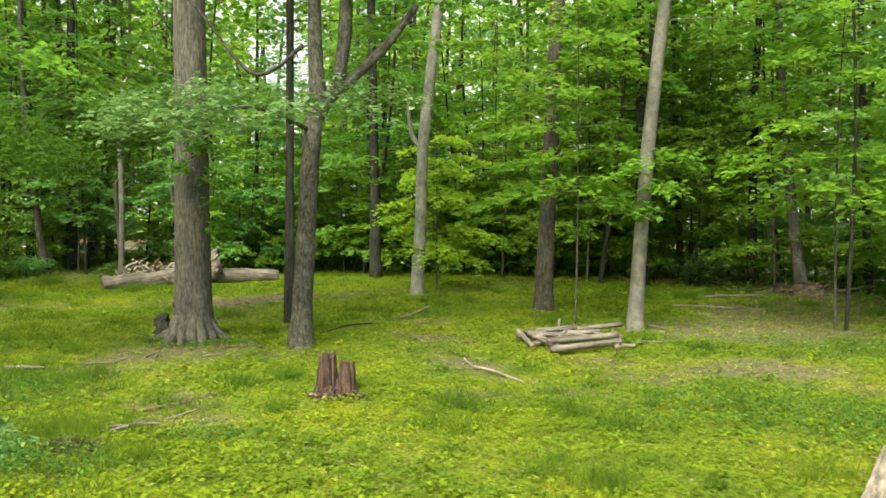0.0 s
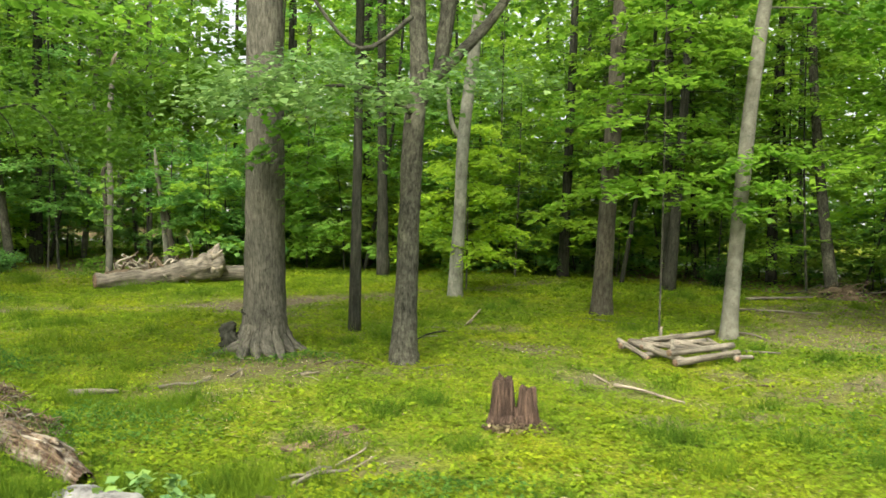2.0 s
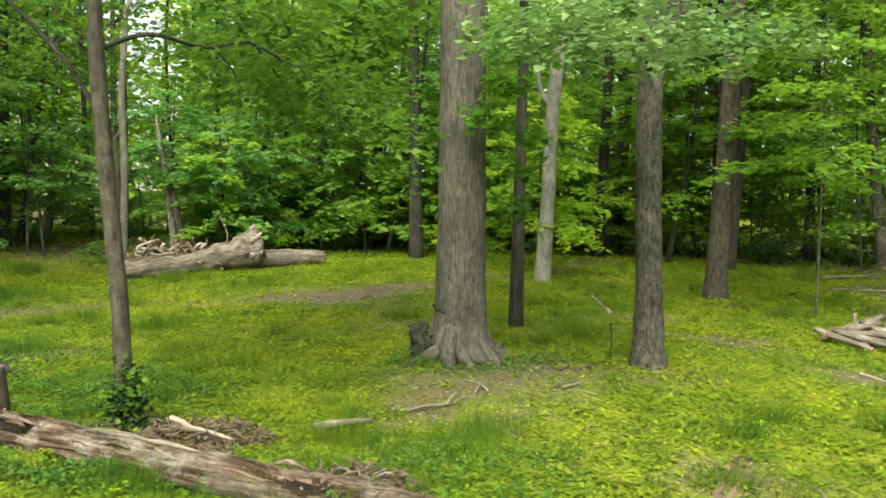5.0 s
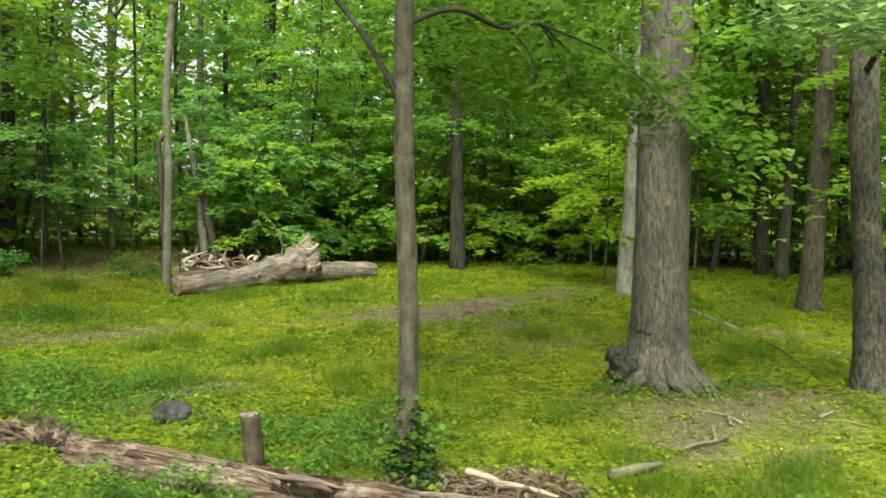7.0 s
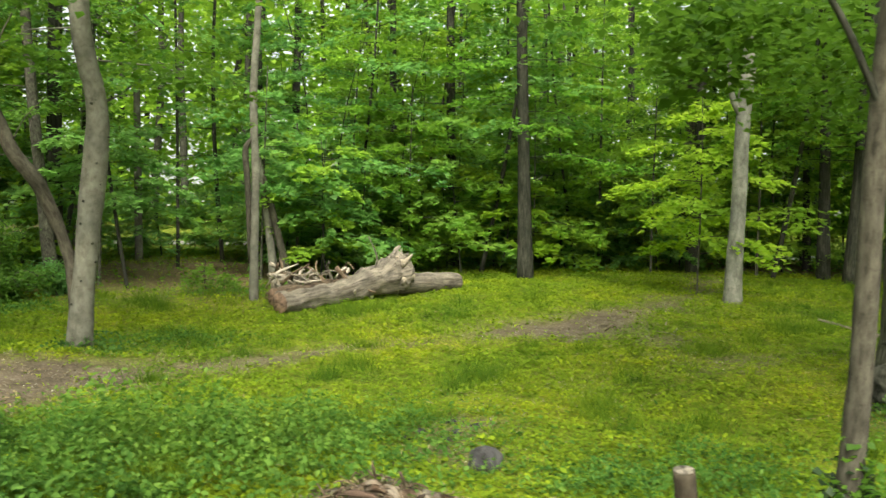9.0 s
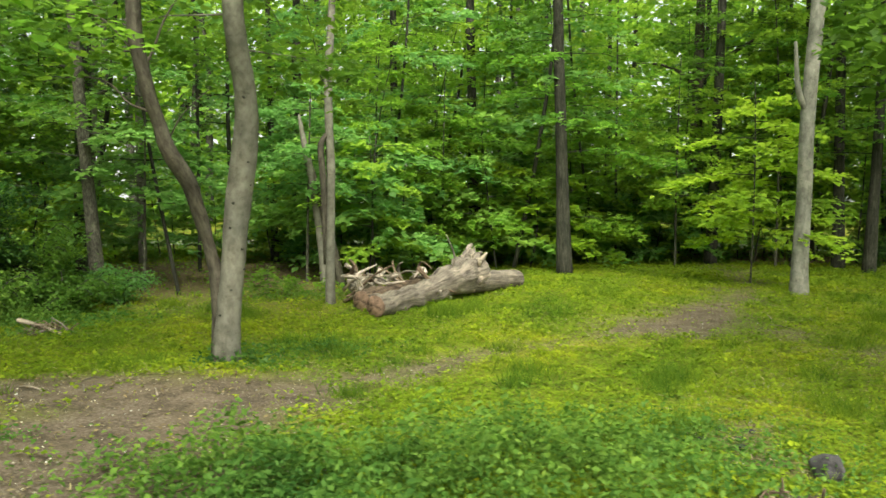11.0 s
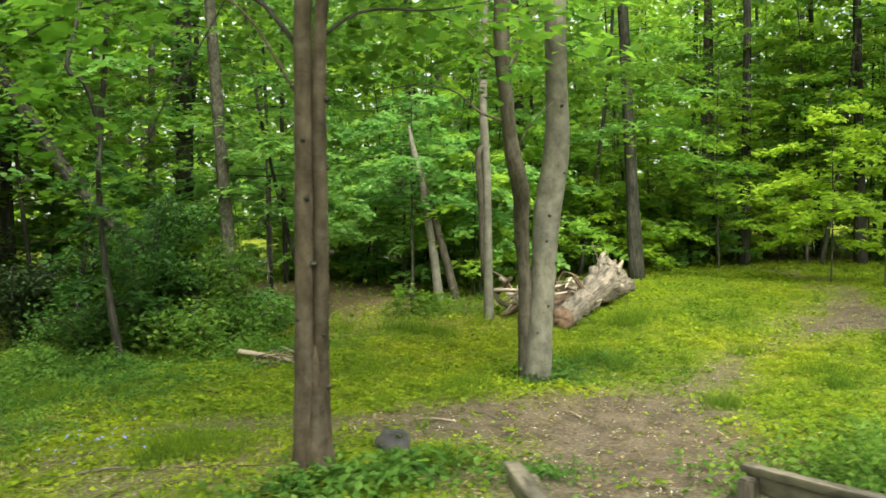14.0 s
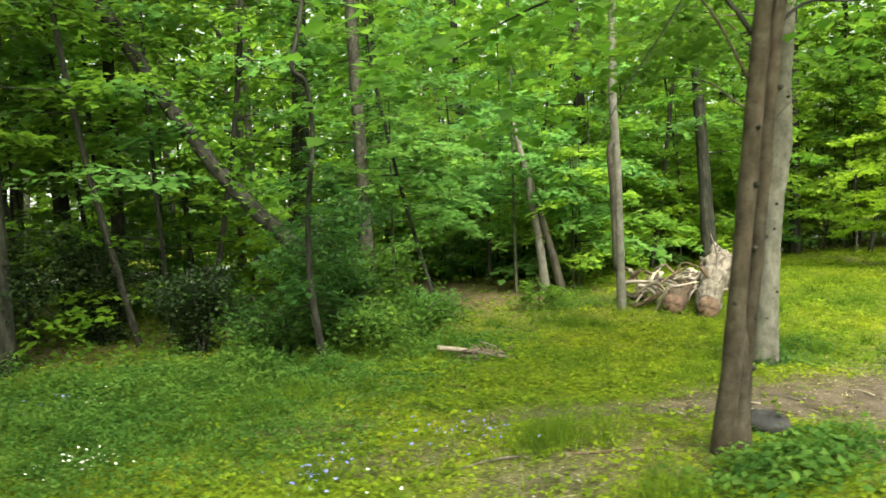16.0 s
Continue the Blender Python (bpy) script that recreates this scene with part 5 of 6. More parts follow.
# ring of logs laid crosswise in a square
CX, CY = 1.2, 11.4
CRIB = [((0.9, 10.62, -0.045), (1.92, 11.17, 0.0), 0.052), ((0.87, 10.76, 0.055), (1.9, 11.3, 0.075), 0.05), ((0.62, 11.62, 0.05), (1.05, 10.72, -0.04), 0.05), ((0.48, 11.57, 0.0), (2.15, 12.59, 0.06), 0.05),
        ((0.5, 11.75, 0.05), (0.68, 11.0, -0.06), 0.04), ((1.1, 11.75, 0.08), (1.58, 11.35, 0.0), 0.045), ((1.85, 11.0, -0.06), (2.0, 12.4, -0.03), 0.048), ((0.75, 11.85, -0.05), (1.75, 12.3, -0.04), 0.05),
        ((1.1, 11.82, 0.03), (1.12, 11.86, 0.22), 0.026), ((0.75, 11.5, 0.09), (1.35, 11.7, 0.13), 0.04), ((1.9, 11.15, -0.05), (2.12, 11.2, -0.06), 0.03), ((0.7, 11.2, -0.05), (1.4, 11.4, -0.02), 0.04),
        ((0.7, 11.35, 0.02), (1.7, 11.75, 0.06), 0.042), ((1.0, 11.0, 0.02), (1.3, 11.95, 0.1), 0.036), ((1.3, 11.9, 0.02), (2.0, 11.6, 0.0), 0.04), ((0.6, 11.55, 0.08), (1.25, 11.2, 0.04), 0.036), ((1.5, 12.1, 0.0), (1.72, 11.3, 0.07), 0.036)]
for k, (a, b, r) in enumerate(CRIB):
    a, b = (Vector((p[0] - CX, p[1] - CY, p[2] - gz(CX, CY))) for p in (a, b))
    r *= 0.88
    t = thing("cut_log", (CX, CY, gz(CX, CY)), "weathered grey cut log laid crosswise in a low square", "log", "logs stacked in a square")
    m = (a + b) / 2 + Vector((0, 0, 0.01 * wob((k, 0, 0), 1.7)))
    trunk = put("trunk", tube_mesh("trunk", M_GREY_WOOD if k % 4 else M_LOG, [a, a.lerp(m, 0.5), m, m.lerp(b, 0.5), b], [r, r * 1.02, r * 0.97, r, r * 0.92], sides=12, rough=0.12, freq=9, seed=k, steps=12), t)
    flat_end(trunk, a, a - b, r * 0.93)
    flat_end(trunk, b, b - a, r * 0.86)


def stick(pts, r, label, mat=None, name="stick"):
    x, y = pts[0][:2]
    t = thing(name, (x, y, gz(x, y)), label, "stick", "sticks on the ground")
    rel = [(p[0] - x, p[1] - y, r * 0.55 + p[2] + gz(p[0], p[1]) - gz(x, y)) for p in pts]
    put("stem", tube_mesh("stem", mat or M_GREY_WOOD, rel, list(np.linspace(r * 0.7, r * 0.35, len(pts))), sides=9, rough=0.18, freq=10, steps=5 * len(pts)), t)
    return t


stick([(-0.11, 9.67, 0.02), (0.1, 9.5, 0.03), (0.28, 9.3, 0.02), (0.48, 9.08, 0.0)], 0.032, "pale barkless stick lying in the grass", M_PALEWOOD)
stick([(-0.24, 10.05, 0.03), (-0.18, 9.9, 0.02), (-0.12, 9.82, 0.0)], 0.022, "short pale barkless twig lying in the grass", M_PALEWOOD)
stick([(2.68, 12.9, 0.01), (2.76, 12.6, 0.03), (2.84, 12.33, 0.0)], 0.03, "grey stick lying near the pale trunk")
stick([(2.2, 11.6, 0.01), (2.6, 11.4, 0.02)], 0.03, "short grey stick lying near the pale trunk")
stick([(-4.98, 9.42, 0.01), (-4.8, 9.45, 0.03), (-4.6, 9.48, 0.02), (-4.44, 9.53, 0.05)], 0.024, "pale forked branch lying in the grass", M_GREY_WOOD)
stick([(-4.62, 9.48, 0.02), (-4.5, 9.7, 0.04)], 0.018, "pale chunk of wood on the litter", M_PALEWOOD)
stick([(-4.3, 9.75, 0.01), (-4.2, 9.95, 0.04)], 0.018, "pale stub of wood on the litter", M_GREY_WOOD)
stick([(-3.54, 9.68, 0.01), (-3.34, 9.74, 0.02)], 0.022, "short pale stick near the thick trunk", M_PALEWOOD)
stick([(-2.21, 9.92, 0.01), (-2.02, 10.05, 0.02), (-1.85, 10.14, 0.01)], 0.02, "thin pale stick beside the scaly trunk", M_GREY_WOOD)
stick([(-1.84, 12.6, 0.02), (-2.1, 12.0, 0.04), (-2.3, 11.5, 0.02), (-2.66, 10.68, 0.0)], 0.018, "thin dark crooked branch lying in the grass", M_BARK_DARK)
stick([(-1.1, 15.1, 0.01), (-1.3, 14.2, 0.03), (-1.5, 13.4, 0.01)], 0.03, "long bleached branch lying in the clearing", M_PALEWOOD)
stick([(-1.35, 13.9, 0.02), (-1.48, 13.4, 0.02)], 0.045, "bleached branch end lying in the clearing", M_PALEWOOD)
stick([(-2.94, 6.9, 0.01), (-3.0, 6.78, 0.05), (-3.1, 6.72, 0.02)], 0.034, "bleached chunk of broken wood in the grass", M_GREY_WOOD)
stick([(-3.32, 6.62, 0.01), (-3.15, 6.7, 0.03), (-2.98, 6.72, 0.01)], 0.028, "bleached crooked stick lying in the grass", M_GREY_WOOD)
stick([(-2.9, 7.0, 0.01), (-2.72, 7.3, 0.03), (-2.7, 7.5, 0.02)], 0.016, "bleached thin stick lying in the grass", M_PALEWOOD)
stick([(-2.75, 6.95, 0.01), (-2.62, 7.2, 0.02)], 0.014, "thin bleached twig lying in the grass", M_PALEWOOD)
stick([(-5.72, 9.02, 0.02), (-5.5, 9.08, 0.03), (-5.28, 9.15, 0.02)], 0.062, "pale broken log piece lying in the grass", M_LOG)
stick([(-3.07, 10.3, 0.01), (-2.9, 10.15, 0.02), (-2.75, 10.1, 0.0)], 0.016, "thin dark twig between the trunks", M_TWIG)
stick([(4.7, 17.3, 0.02), (6.2, 17.4, 0.05)], 0.05, "grey fallen branch on the litter")
stick([(5.0, 17.7, 0.02), (5.9, 17.1, 0.03)], 0.04, "brown fallen branch on the litter", M_TWIG)
stick([(3.6, 15.6, 0.02), (4.4, 15.3, 0.03), (5.2, 15.2, 0.02)], 0.035, "grey fallen branch on the brown litter")
stick([(0.7, 14.6, 0), (1.4, 14.0, 0)], 0.022, "thin grey twig in the grass")
stick([(-14.9, 14.35, 0), (-14.65, 14.0, 0.02), (-14.5, 13.95, 0.0)], 0.012, "thin dark twig beside the trail", M_TWIG)
q = np.random.RandomState(140)
for k in range(46):
    x, y = [(-4.2, 9.9), (-3.0, 9.6), (-1.4, 12.4), (2.6, 9.8), (3.4, 8.8), (-12.6, 14.2), (-5.2, 14.6), (-13.4, 15.4)][k % 8]
    x, y, a, l = x + q.randn() * 0.8, y + q.randn() * 0.5, q.rand() * 3.1, q.uniform(0.06, 0.2)
    stick([(x - math.cos(a) * l, y - math.sin(a) * l, 0.005), (x + q.randn() * 0.02, y, 0.02), (x + math.cos(a) * l, y + math.sin(a) * l, 0.005)], q.uniform(0.008, 0.016), "small dry twig on the clearing floor", [M_GREY_WOOD, M_TWIG, M_PALEWOOD][k % 3], "twig")

M_DEAD = leaf_mat("dead_leaf", [(0.0, (0.06, 0.048, 0.03)), (0.5, (0.12, 0.1, 0.064)), (1.0, (0.21, 0.18, 0.12))], (0.3, 0.24, 0.12), 0.15, 0.8)
# long rotten log along the front
NX, NY = -7.0, 8.3
t = thing("rotten_log", (NX, NY, gz(NX, NY)), "long rotten brown log crumbling in the grass", "log")


LOG_LINE = [(-2.55, 1.9, 0.0), (-2.3, 1.66, 0.02), (-1.75, 1.16, 0.03), (-0.95, 0.6, 0.06), (-0.1, 0.06, 0.09), (0.55, -0.38, 0.08), (1.55, -1.08, 0.09), (2.1, -1.5, 0.08), (2.52, -1.9, 0.05)]


def log_at(u):
    """The place of the log's heart at a share u of its length."""
    v = u * (len(LOG_LINE) - 1.001)
    k, f = int(v), v - int(v)
    x, y, h = (LOG_LINE[k][i] * (1 - f) + LOG_LINE[k + 1][i] * f for i in range(3))
    return x, y, gz(NX + x, NY + y) - gz(NX, NY) + h


def hollow_log():
    """A lying shell of wood: the top has rotted away in two places, the sides are ragged."""
    line = [(x, y, gz(NX + x, NY + y) - gz(NX, NY) + h) for x, y, h in LOG_LINE]
    rad = [0.06, 0.12, 0.13, 0.122, 0.12, 0.125, 0.13, 0.12, 0.06]
    rows, sides = 170, 48
    V, F, rotted = [], [], []
    for i in range(rows):
        u = i / (rows - 1) * (len(line) - 1.001)
        k, f = int(u), u - int(u)
        p = Vector(line[k]).lerp(Vector(line[k + 1]), f)
        d = (Vector(line[k + 1]) - Vector(line[k])).normalized()
        side = Vector((d.y, -d.x, 0)).normalized()
        r = rad[k] * (1 - f) + rad[k + 1] * f
        hole = 1.2 * math.exp(-((u - 1.35) / 0.28) ** 4) + 0.8 * math.exp(-((u - 3.3) / 0.35) ** 2) + 0.75 * math.exp(-((u - 5.6) / 0.4) ** 2)
        for j in range(sides):
            a = 2 * math.pi * j / sides
            q = p + side * math.cos(a) * r + Vector((0, 0, math.sin(a) * r))
            g = (u * 2.0, math.cos(a) * 5, math.sin(a) * 5)
            kk = 1 + 0.13 * wob(q, 4, 4) + 0.2 * wob(g, 1.5, 2) + 0.14 * wob((u * 1.6, math.cos(a) * 10, math.sin(a) * 10), 1.7, 5) + 0.04 * wob(q, 22, 3)
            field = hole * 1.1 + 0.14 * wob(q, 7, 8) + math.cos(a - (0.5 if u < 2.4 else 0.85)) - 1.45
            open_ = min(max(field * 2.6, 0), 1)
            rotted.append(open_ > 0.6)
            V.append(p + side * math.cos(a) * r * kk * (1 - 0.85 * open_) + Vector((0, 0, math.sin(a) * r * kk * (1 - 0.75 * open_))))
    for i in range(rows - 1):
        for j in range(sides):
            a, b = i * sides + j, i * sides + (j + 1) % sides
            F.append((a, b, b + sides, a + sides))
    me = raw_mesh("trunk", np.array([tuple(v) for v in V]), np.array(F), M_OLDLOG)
    # Faces deep in the hollows take the darkened wood, shade put into colour.
    me.materials.append(M_HOLLOW_SHADE)
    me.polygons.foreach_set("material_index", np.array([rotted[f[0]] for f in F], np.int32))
    G = np.array([(math.cos(6.283 * (n % sides) / sides) * 0.15, math.sin(6.283 * (n % sides) / sides) * 0.15, n // sides * 0.037) for n in range(len(V))])
    return set_grain(me, G)


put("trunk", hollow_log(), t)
for k in range(16):
    u = q.uniform(0.05, 0.95)
    x, y, zc = log_at(u)
    a = q.uniform(0.1, 2.2)
    o, z = -math.cos(a) * 0.14, zc + math.sin(a) * 0.14
    l = q.uniform(0.05, 0.16)
    put("bark_plate", tube_mesh("bark_plate", [M_OLDLOG, M_ROT, M_ROTLOG][k % 3], [(x - 0.8 * l + o * 0.6, y + 0.58 * l + o * 0.8, z - 0.01), (x + o * 0.62, y + o * 0.83, z + 0.012), (x + 0.8 * l + o * 0.6, y - 0.58 * l + o * 0.8, z - 0.012)],
                                [0.006, 0.02, 0.006], sides=7, rough=0.6, freq=14, seed=k, steps=7), t)
for k in range(26):
    u = q.uniform(0.26, 0.9)
    x, y, zc = log_at(u)
    o, l = q.uniform(-0.07, 0.07), q.uniform(0.12, 0.4)
    z = zc + 0.135 - abs(o) * 0.6
    put("splinter", tube_mesh("splinter", M_GREY_WOOD if k % 3 else M_ROTLOG, [(x - 0.8 * l + o * 0.6, y + 0.58 * l + o * 0.8, z - 0.02), (x + o * 0.6, y + o * 0.8, z), (x + 0.8 * l + o * 0.6, y - 0.58 * l + o * 0.8, z - 0.02)],
                              [0.008, 0.018, 0.005], sides=7, rough=0.35, freq=12, seed=k, steps=8), t)
P = np.array([log_at(v) for v in 0.04 + 0.92 * q.rand(700)])
a = q.uniform(-0.9, 1.3, 700)
P += np.stack([np.sin(a) * 0.08, np.sin(a) * 0.11, np.cos(a) * 0.13], 1)
tagged(put("crumbled_bark", raw_mesh("crumbled_bark", *leaves(P, 0.028, q, 0.5, 0.5, 0.0), M_DEAD, False), t), kind="stuff")


def brush_heap(x, y, rx, ry, h, n, label, seed, mats, short=1.0):
    q = np.random.RandomState(seed)
    t = thing("brush_pile", (x, y, gz(x, y)), label, "brush pile", "brush piles")
    V = []
    xs = np.linspace(-1, 1, 15)
    for b in xs:
        for a in xs:
            rr = math.hypot(a, b)
            V.append((a * rx, b * ry, -0.05 + max(0, 1 - rr * rr) * h * (0.75 + 0.5 * wob((a, b, seed), 3.1))))
    F = [(i * 15 + j, i * 15 + j + 1, i * 15 + j + 16, i * 15 + j + 15) for i in range(14) for j in range(14)]
    put("litter", set_grain(raw_mesh("litter", np.array(V), np.array(F), M_TWIG)), t)
    for k in range(n):
        a, u = q.rand() * 6.28, q.rand() ** 0.5
        c = np.array([math.cos(a) * u * rx * 0.9, math.sin(a) * u * ry * 0.9, h * (1 - u * u) * 0.9 + 0.03])
        g = q.rand() * 6.28
        d = np.array([math.cos(g), math.sin(g), q.randn() * 0.35]) * q.uniform(0.06, 0.2) * short
        put("twig", tube_mesh("twig", mats[k % len(mats)], [c - d, c + q.randn(3) * 0.03, c + d], [q.uniform(0.003, 0.009), q.uniform(0.003, 0.008), 0.002], sides=5, rough=0.2, seed=k, steps=4), t)
    m = 260
    a, u = q.rand(m) * 6.28, q.rand(m) ** 0.5
    P = np.stack([np.cos(a) * u * rx, np.sin(a) * u * ry, h * (1 - u * u) * 0.85 + 0.02 * q.rand(m)], 1)
    tagged(put("leaf_litter", raw_mesh("leaf_litter", *leaves(P, 0.05, q, 0.5, 0.5, 0.0), M_DEAD, False), t), kind="stuff")
    return t


brush_heap(-6.5, 8.78, 0.52, 0.26, 0.13, 120, "heap of dry brown litter and twigs beside the young tree", 71, [M_TWIG, M_GREY_WOOD, M_ROTLOG, M_TWIG], 0.6)
brush_heap(-5.55, 7.55, 0.5, 0.24, 0.2, 110, "heap of dry grass and twigs against the rotten log", 72, [M_TWIG, M_TWIG, M_GREY_WOOD], 0.5)
brush_heap(-7.0, 9.0, 0.45, 0.22, 0.07, 40, "brown leaf litter and twigs round the young tree's foot", 73, [M_TWIG, M_ROTLOG, M_GREY_WOOD], 0.5)
brush_heap(-3.18, 5.95, 0.3, 0.16, 0.09, 40, "small heap of brown debris in the grass", 74, [M_ROT, M_TWIG, M_ROTLOG], 0.5)
brush_heap(-9.35, 10.1, 0.4, 0.25, 0.1, 40, "low heap of rotten wood crumbs by the log", 75, [M_ROTLOG, M_TWIG], 0.5)
stick([(-6.72, 8.92, 0.12), (-6.62, 8.8, 0.12), (-6.55, 8.72, 0.1)], 0.035, "pale splintered stick on the brown heap", M_PALEWOOD)
stick([(-6.62, 8.72, 0.11), (-6.45, 8.66, 0.1), (-6.28, 8.6, 0.06)], 0.035, "pale splintered stick on the brown heap", M_PALEWOOD)
stick([(-3.15, 6.52, 0.02), (-3.0, 6.72, 0.04), (-2.8, 6.82, 0.02)], 0.03, "grey strip of old bark lying in the grass", M_GREY_WOOD)
stick([(-13.2, 17.95, 0.1), (-12.95, 17.6, 0.06), (-12.7, 17.25, 0.0)], 0.045, "pale splintered branch on the broken wood", M_PALEWOOD)
stick([(-13.05, 17.5, 0.0), (-12.75, 17.55, 0.05)], 0.035, "pale splintered branch on the broken wood", M_GREY_WOOD)
brush_heap(-12.9, 17.6, 0.3, 0.2, 0.1, 20, "small pile of pale broken wood in the grass", 76, [M_PALEWOOD, M_TWIG, M_GREY_WOOD])
brush_heap(-1.44, 7.72, 0.3, 0.16, 0.03, 26, "thin litter of reddish rotten wood round the stump", 79, [M_ROT, M_TWIG, M_ROTLOG], 0.5)
brush_heap(7.1, 17.9, 0.9, 0.6, 0.35, 60, "tangled pile of dead branches against a trunk", 77, [M_GREY_WOOD, M_TWIG, M_BARK_DARK])
q = np.random.RandomState(78)
for k in range(11):
    x, y, a, l = 6.9 + q.randn() * 0.45, 17.75 + q.randn() * 0.2, q.uniform(-0.4, 0.7), q.uniform(0.35, 0.75)
    h0, h1 = q.uniform(0, 0.15), q.uniform(0.1, 0.4)
    stick([(x - math.cos(a) * l, y - math.sin(a) * l * 0.4, h0), (x, y, (h0 + h1) / 2 + 0.05 * q.randn()), (x + math.cos(a) * l, y + math.sin(a) * l * 0.4, h1)], 0.024, "bare crooked branch lying on the dead wood pile", [M_TWIG, M_BARK_DARK, M_GREY_WOOD][k % 3])

# short round post
t = thing("wooden_post", (-7.95, 9.2, gz(-7.95, 9.2)), "short brown round wooden post standing in the grass", "post")
put("shaft", tube_mesh("shaft", M_BARK_SMOOTH, [(0.03, 0, -0.1), (0.02, 0, 0.15), (-0.01, 0, 0.4)], [0.062, 0.058, 0.055], sides=16, rough=0.06, steps=10), t)
put("top_face", tube_mesh("top_face", M_GREY_WOOD, [(-0.01, 0, 0.396), (-0.011, 0, 0.41)], [0.054, 0.05], sides=16), t)


def rock(x, y, sx, sy, sz, seed, label, mat=None):
    bm = bmesh.new()
    bmesh.ops.create_icosphere(bm, subdivisions=3, radius=1)
    for v in bm.verts:
        k = 1 + 0.28 * wob(v.co, 1.3, seed) + 0.1 * wob(v.co, 3.4, seed + 5)
        v.co = Vector((v.co.x * sx, v.co.y * sy, v.co.z * sz)) * k
    ob = bm_part("rock", bm, mat or M_STONE, None, smooth=True)
    ob.matrix_world = pose(x, y, gz(x, y) + sz * 0.45, 0, 0, seed * 40)
    return tagged(ob, label, "rock", "rocks")


rock(-8.46, 10.55, 0.14, 0.1, 0.1, 1, "small grey rock among weeds")
rock(-13.72, 13.78, 0.17, 0.1, 0.1, 2, "dark grey rock beside the double trunk")
for k, (x, y) in enumerate([(-8.35, 11.35), (-8.6, 11.45), (-8.15, 11.45), (-8.5, 11.2), (-8.3, 11.6), (-8.75, 11.3)]):
    rock(x, y, 0.045, 0.04, 0.02, 10 + k, "small flat grey stone in a bare patch")
rock(-4.12, 5.85, 0.26, 0.16, 0.1, 20, "flat pale grey stone at the log's splintered end", M_STONE_PALE)
rock(-3.85, 5.62, 0.16, 0.12, 0.06, 21, "small pale grey stone under broad leaves", M_STONE_PALE)
rock(-4.4, 6.15, 0.2, 0.12, 0.07, 22, "small pale flat stone under broad leaves", M_STONE_PALE)
M_PALE_LEAF = leaf_mat("downy_leaf", [(0.0, (0.08, 0.17, 0.05)), (0.5, (0.13, 0.24, 0.085)), (1.0, (0.2, 0.32, 0.13))], (0.3, 0.5, 0.15), 0.3, 0.7)
for k, (x, y, h) in enumerate([(-4.05, 6.2, 0.2), (-3.8, 6.05, 0.24), (-3.55, 5.7, 0.26), (-3.4, 5.6, 0.2), (-3.75, 5.85, 0.18), (-4.2, 6.05, 0.16)]):
    q2 = np.random.RandomState(120 + k)
    t = thing("leafy_plant", (x, y, gz(x, y)), "pale blue-green plant with broad downy leaves", "plant", "pale broad-leaved plants")
    put("stem", tube_mesh("stem", M_WEED, [(0, 0, -0.03), (0.01, 0, h * 0.5), (0.0, 0.01, h)], [0.008, 0.006, 0.004], sides=6, steps=5), t)
    for j in range(24):
        P = np.array([[q2.randn() * 0.05, q2.randn() * 0.05, h * (0.15 + 0.85 * q2.rand())]])
        put("leaf", raw_mesh("leaf", *leaves(P, 0.07 + 0.045 * q2.rand(), q2, 0.6, 0.4, 0.1, 0.1, np.array([j * 2.4])), M_PALE_LEAF, False), t)


def timber(a, b, w, h, mat, name, parent):
    """A squared timber with softened edges from a to b."""
    a, b = Vector(a), Vector(b)
    bm = bmesh.new()
    bmesh.ops.create_cube(bm, size=1)
    for v in bm.verts:
        v.co = Vector((v.co.x * w, v.co.y * h, v.co.z * (b - a).length))
    bmesh.ops.bevel(bm, geom=bm.edges[:], offset=min(w, h) * 0.12, segments=2, affect="EDGES")
    z = (b - a).normalized()
    x = Vector((0, 0, 1)).cross(z)
    x = x.normalized() if x.length > 0.05 else Vector((1, 0, 0))
    m = Matrix((x, z.cross(x), z)).transposed().to_4x4()
    m.translation = (a + b) / 2
    ob = bm_part(name, bm, mat, parent)
    ob.matrix_local = m
    return ob


# pair of low handrails that climb towards the walker's side
D = Vector((-0.565, -0.793, 0.225))
N = Vector((0.814, -0.58, 0))
for (x, y, e), side in (((-13.35, 11.53, 0.6), 1), ((-14.14, 12.1, 0.63), -1)):
    g = gz(x, y)
    t = thing("handrail", (x, y, g), "low weathered grey timber handrail on square posts", "railing", "pair of handrails")
    top = e - g
    L = 1.7
    up = Vector((0, 0, 1))
    timber(up * (top - 0.018), D * L + up * (top - 0.018), 0.068, 0.03, M_RAIL, "top_rail", t)
    timber(D * 0.03 + up * (top - 0.07), D * (L - 0.03) + up * (top - 0.07), 0.03, 0.075, M_RAIL, "side_board", t)
    for u in (0.16, 0.9, L - 0.16):
        p = D * u - N * side * 0.052
        timber(Vector((p.x, p.y, -0.25)), Vector((p.x, p.y, top + p.z - 0.045)), 0.07, 0.07, M_RAIL, "post", t)
t = thing("timber", (2.6, 5.2, gz(2.6, 5.2)), "pale squared timber lying in the bright grass", "timber")
timber((-0.42, -0.72, 0.07), (0.5, 0.82, 0.07), 0.18, 0.12, M_PALEWOOD, "beam", t)


t = thing("timber", (-3.05, 7.72, gz(-3.05, 7.72)), "flat weathered board sunk in the turf", "timber")
timber((-0.27, -0.34, 0.002), (0.27, 0.34, 0.012), 0.16, 0.02, M_TWIG, "board", t)


# ---- low plants ----
def spread(q, n, x0, x1, y0, y1, keep):
    x, y = q.uniform(x0, x1, n), q.uniform(y0, y1, n)
    k = keep(x, y) > q.rand(n)
    return x[k], y[k]


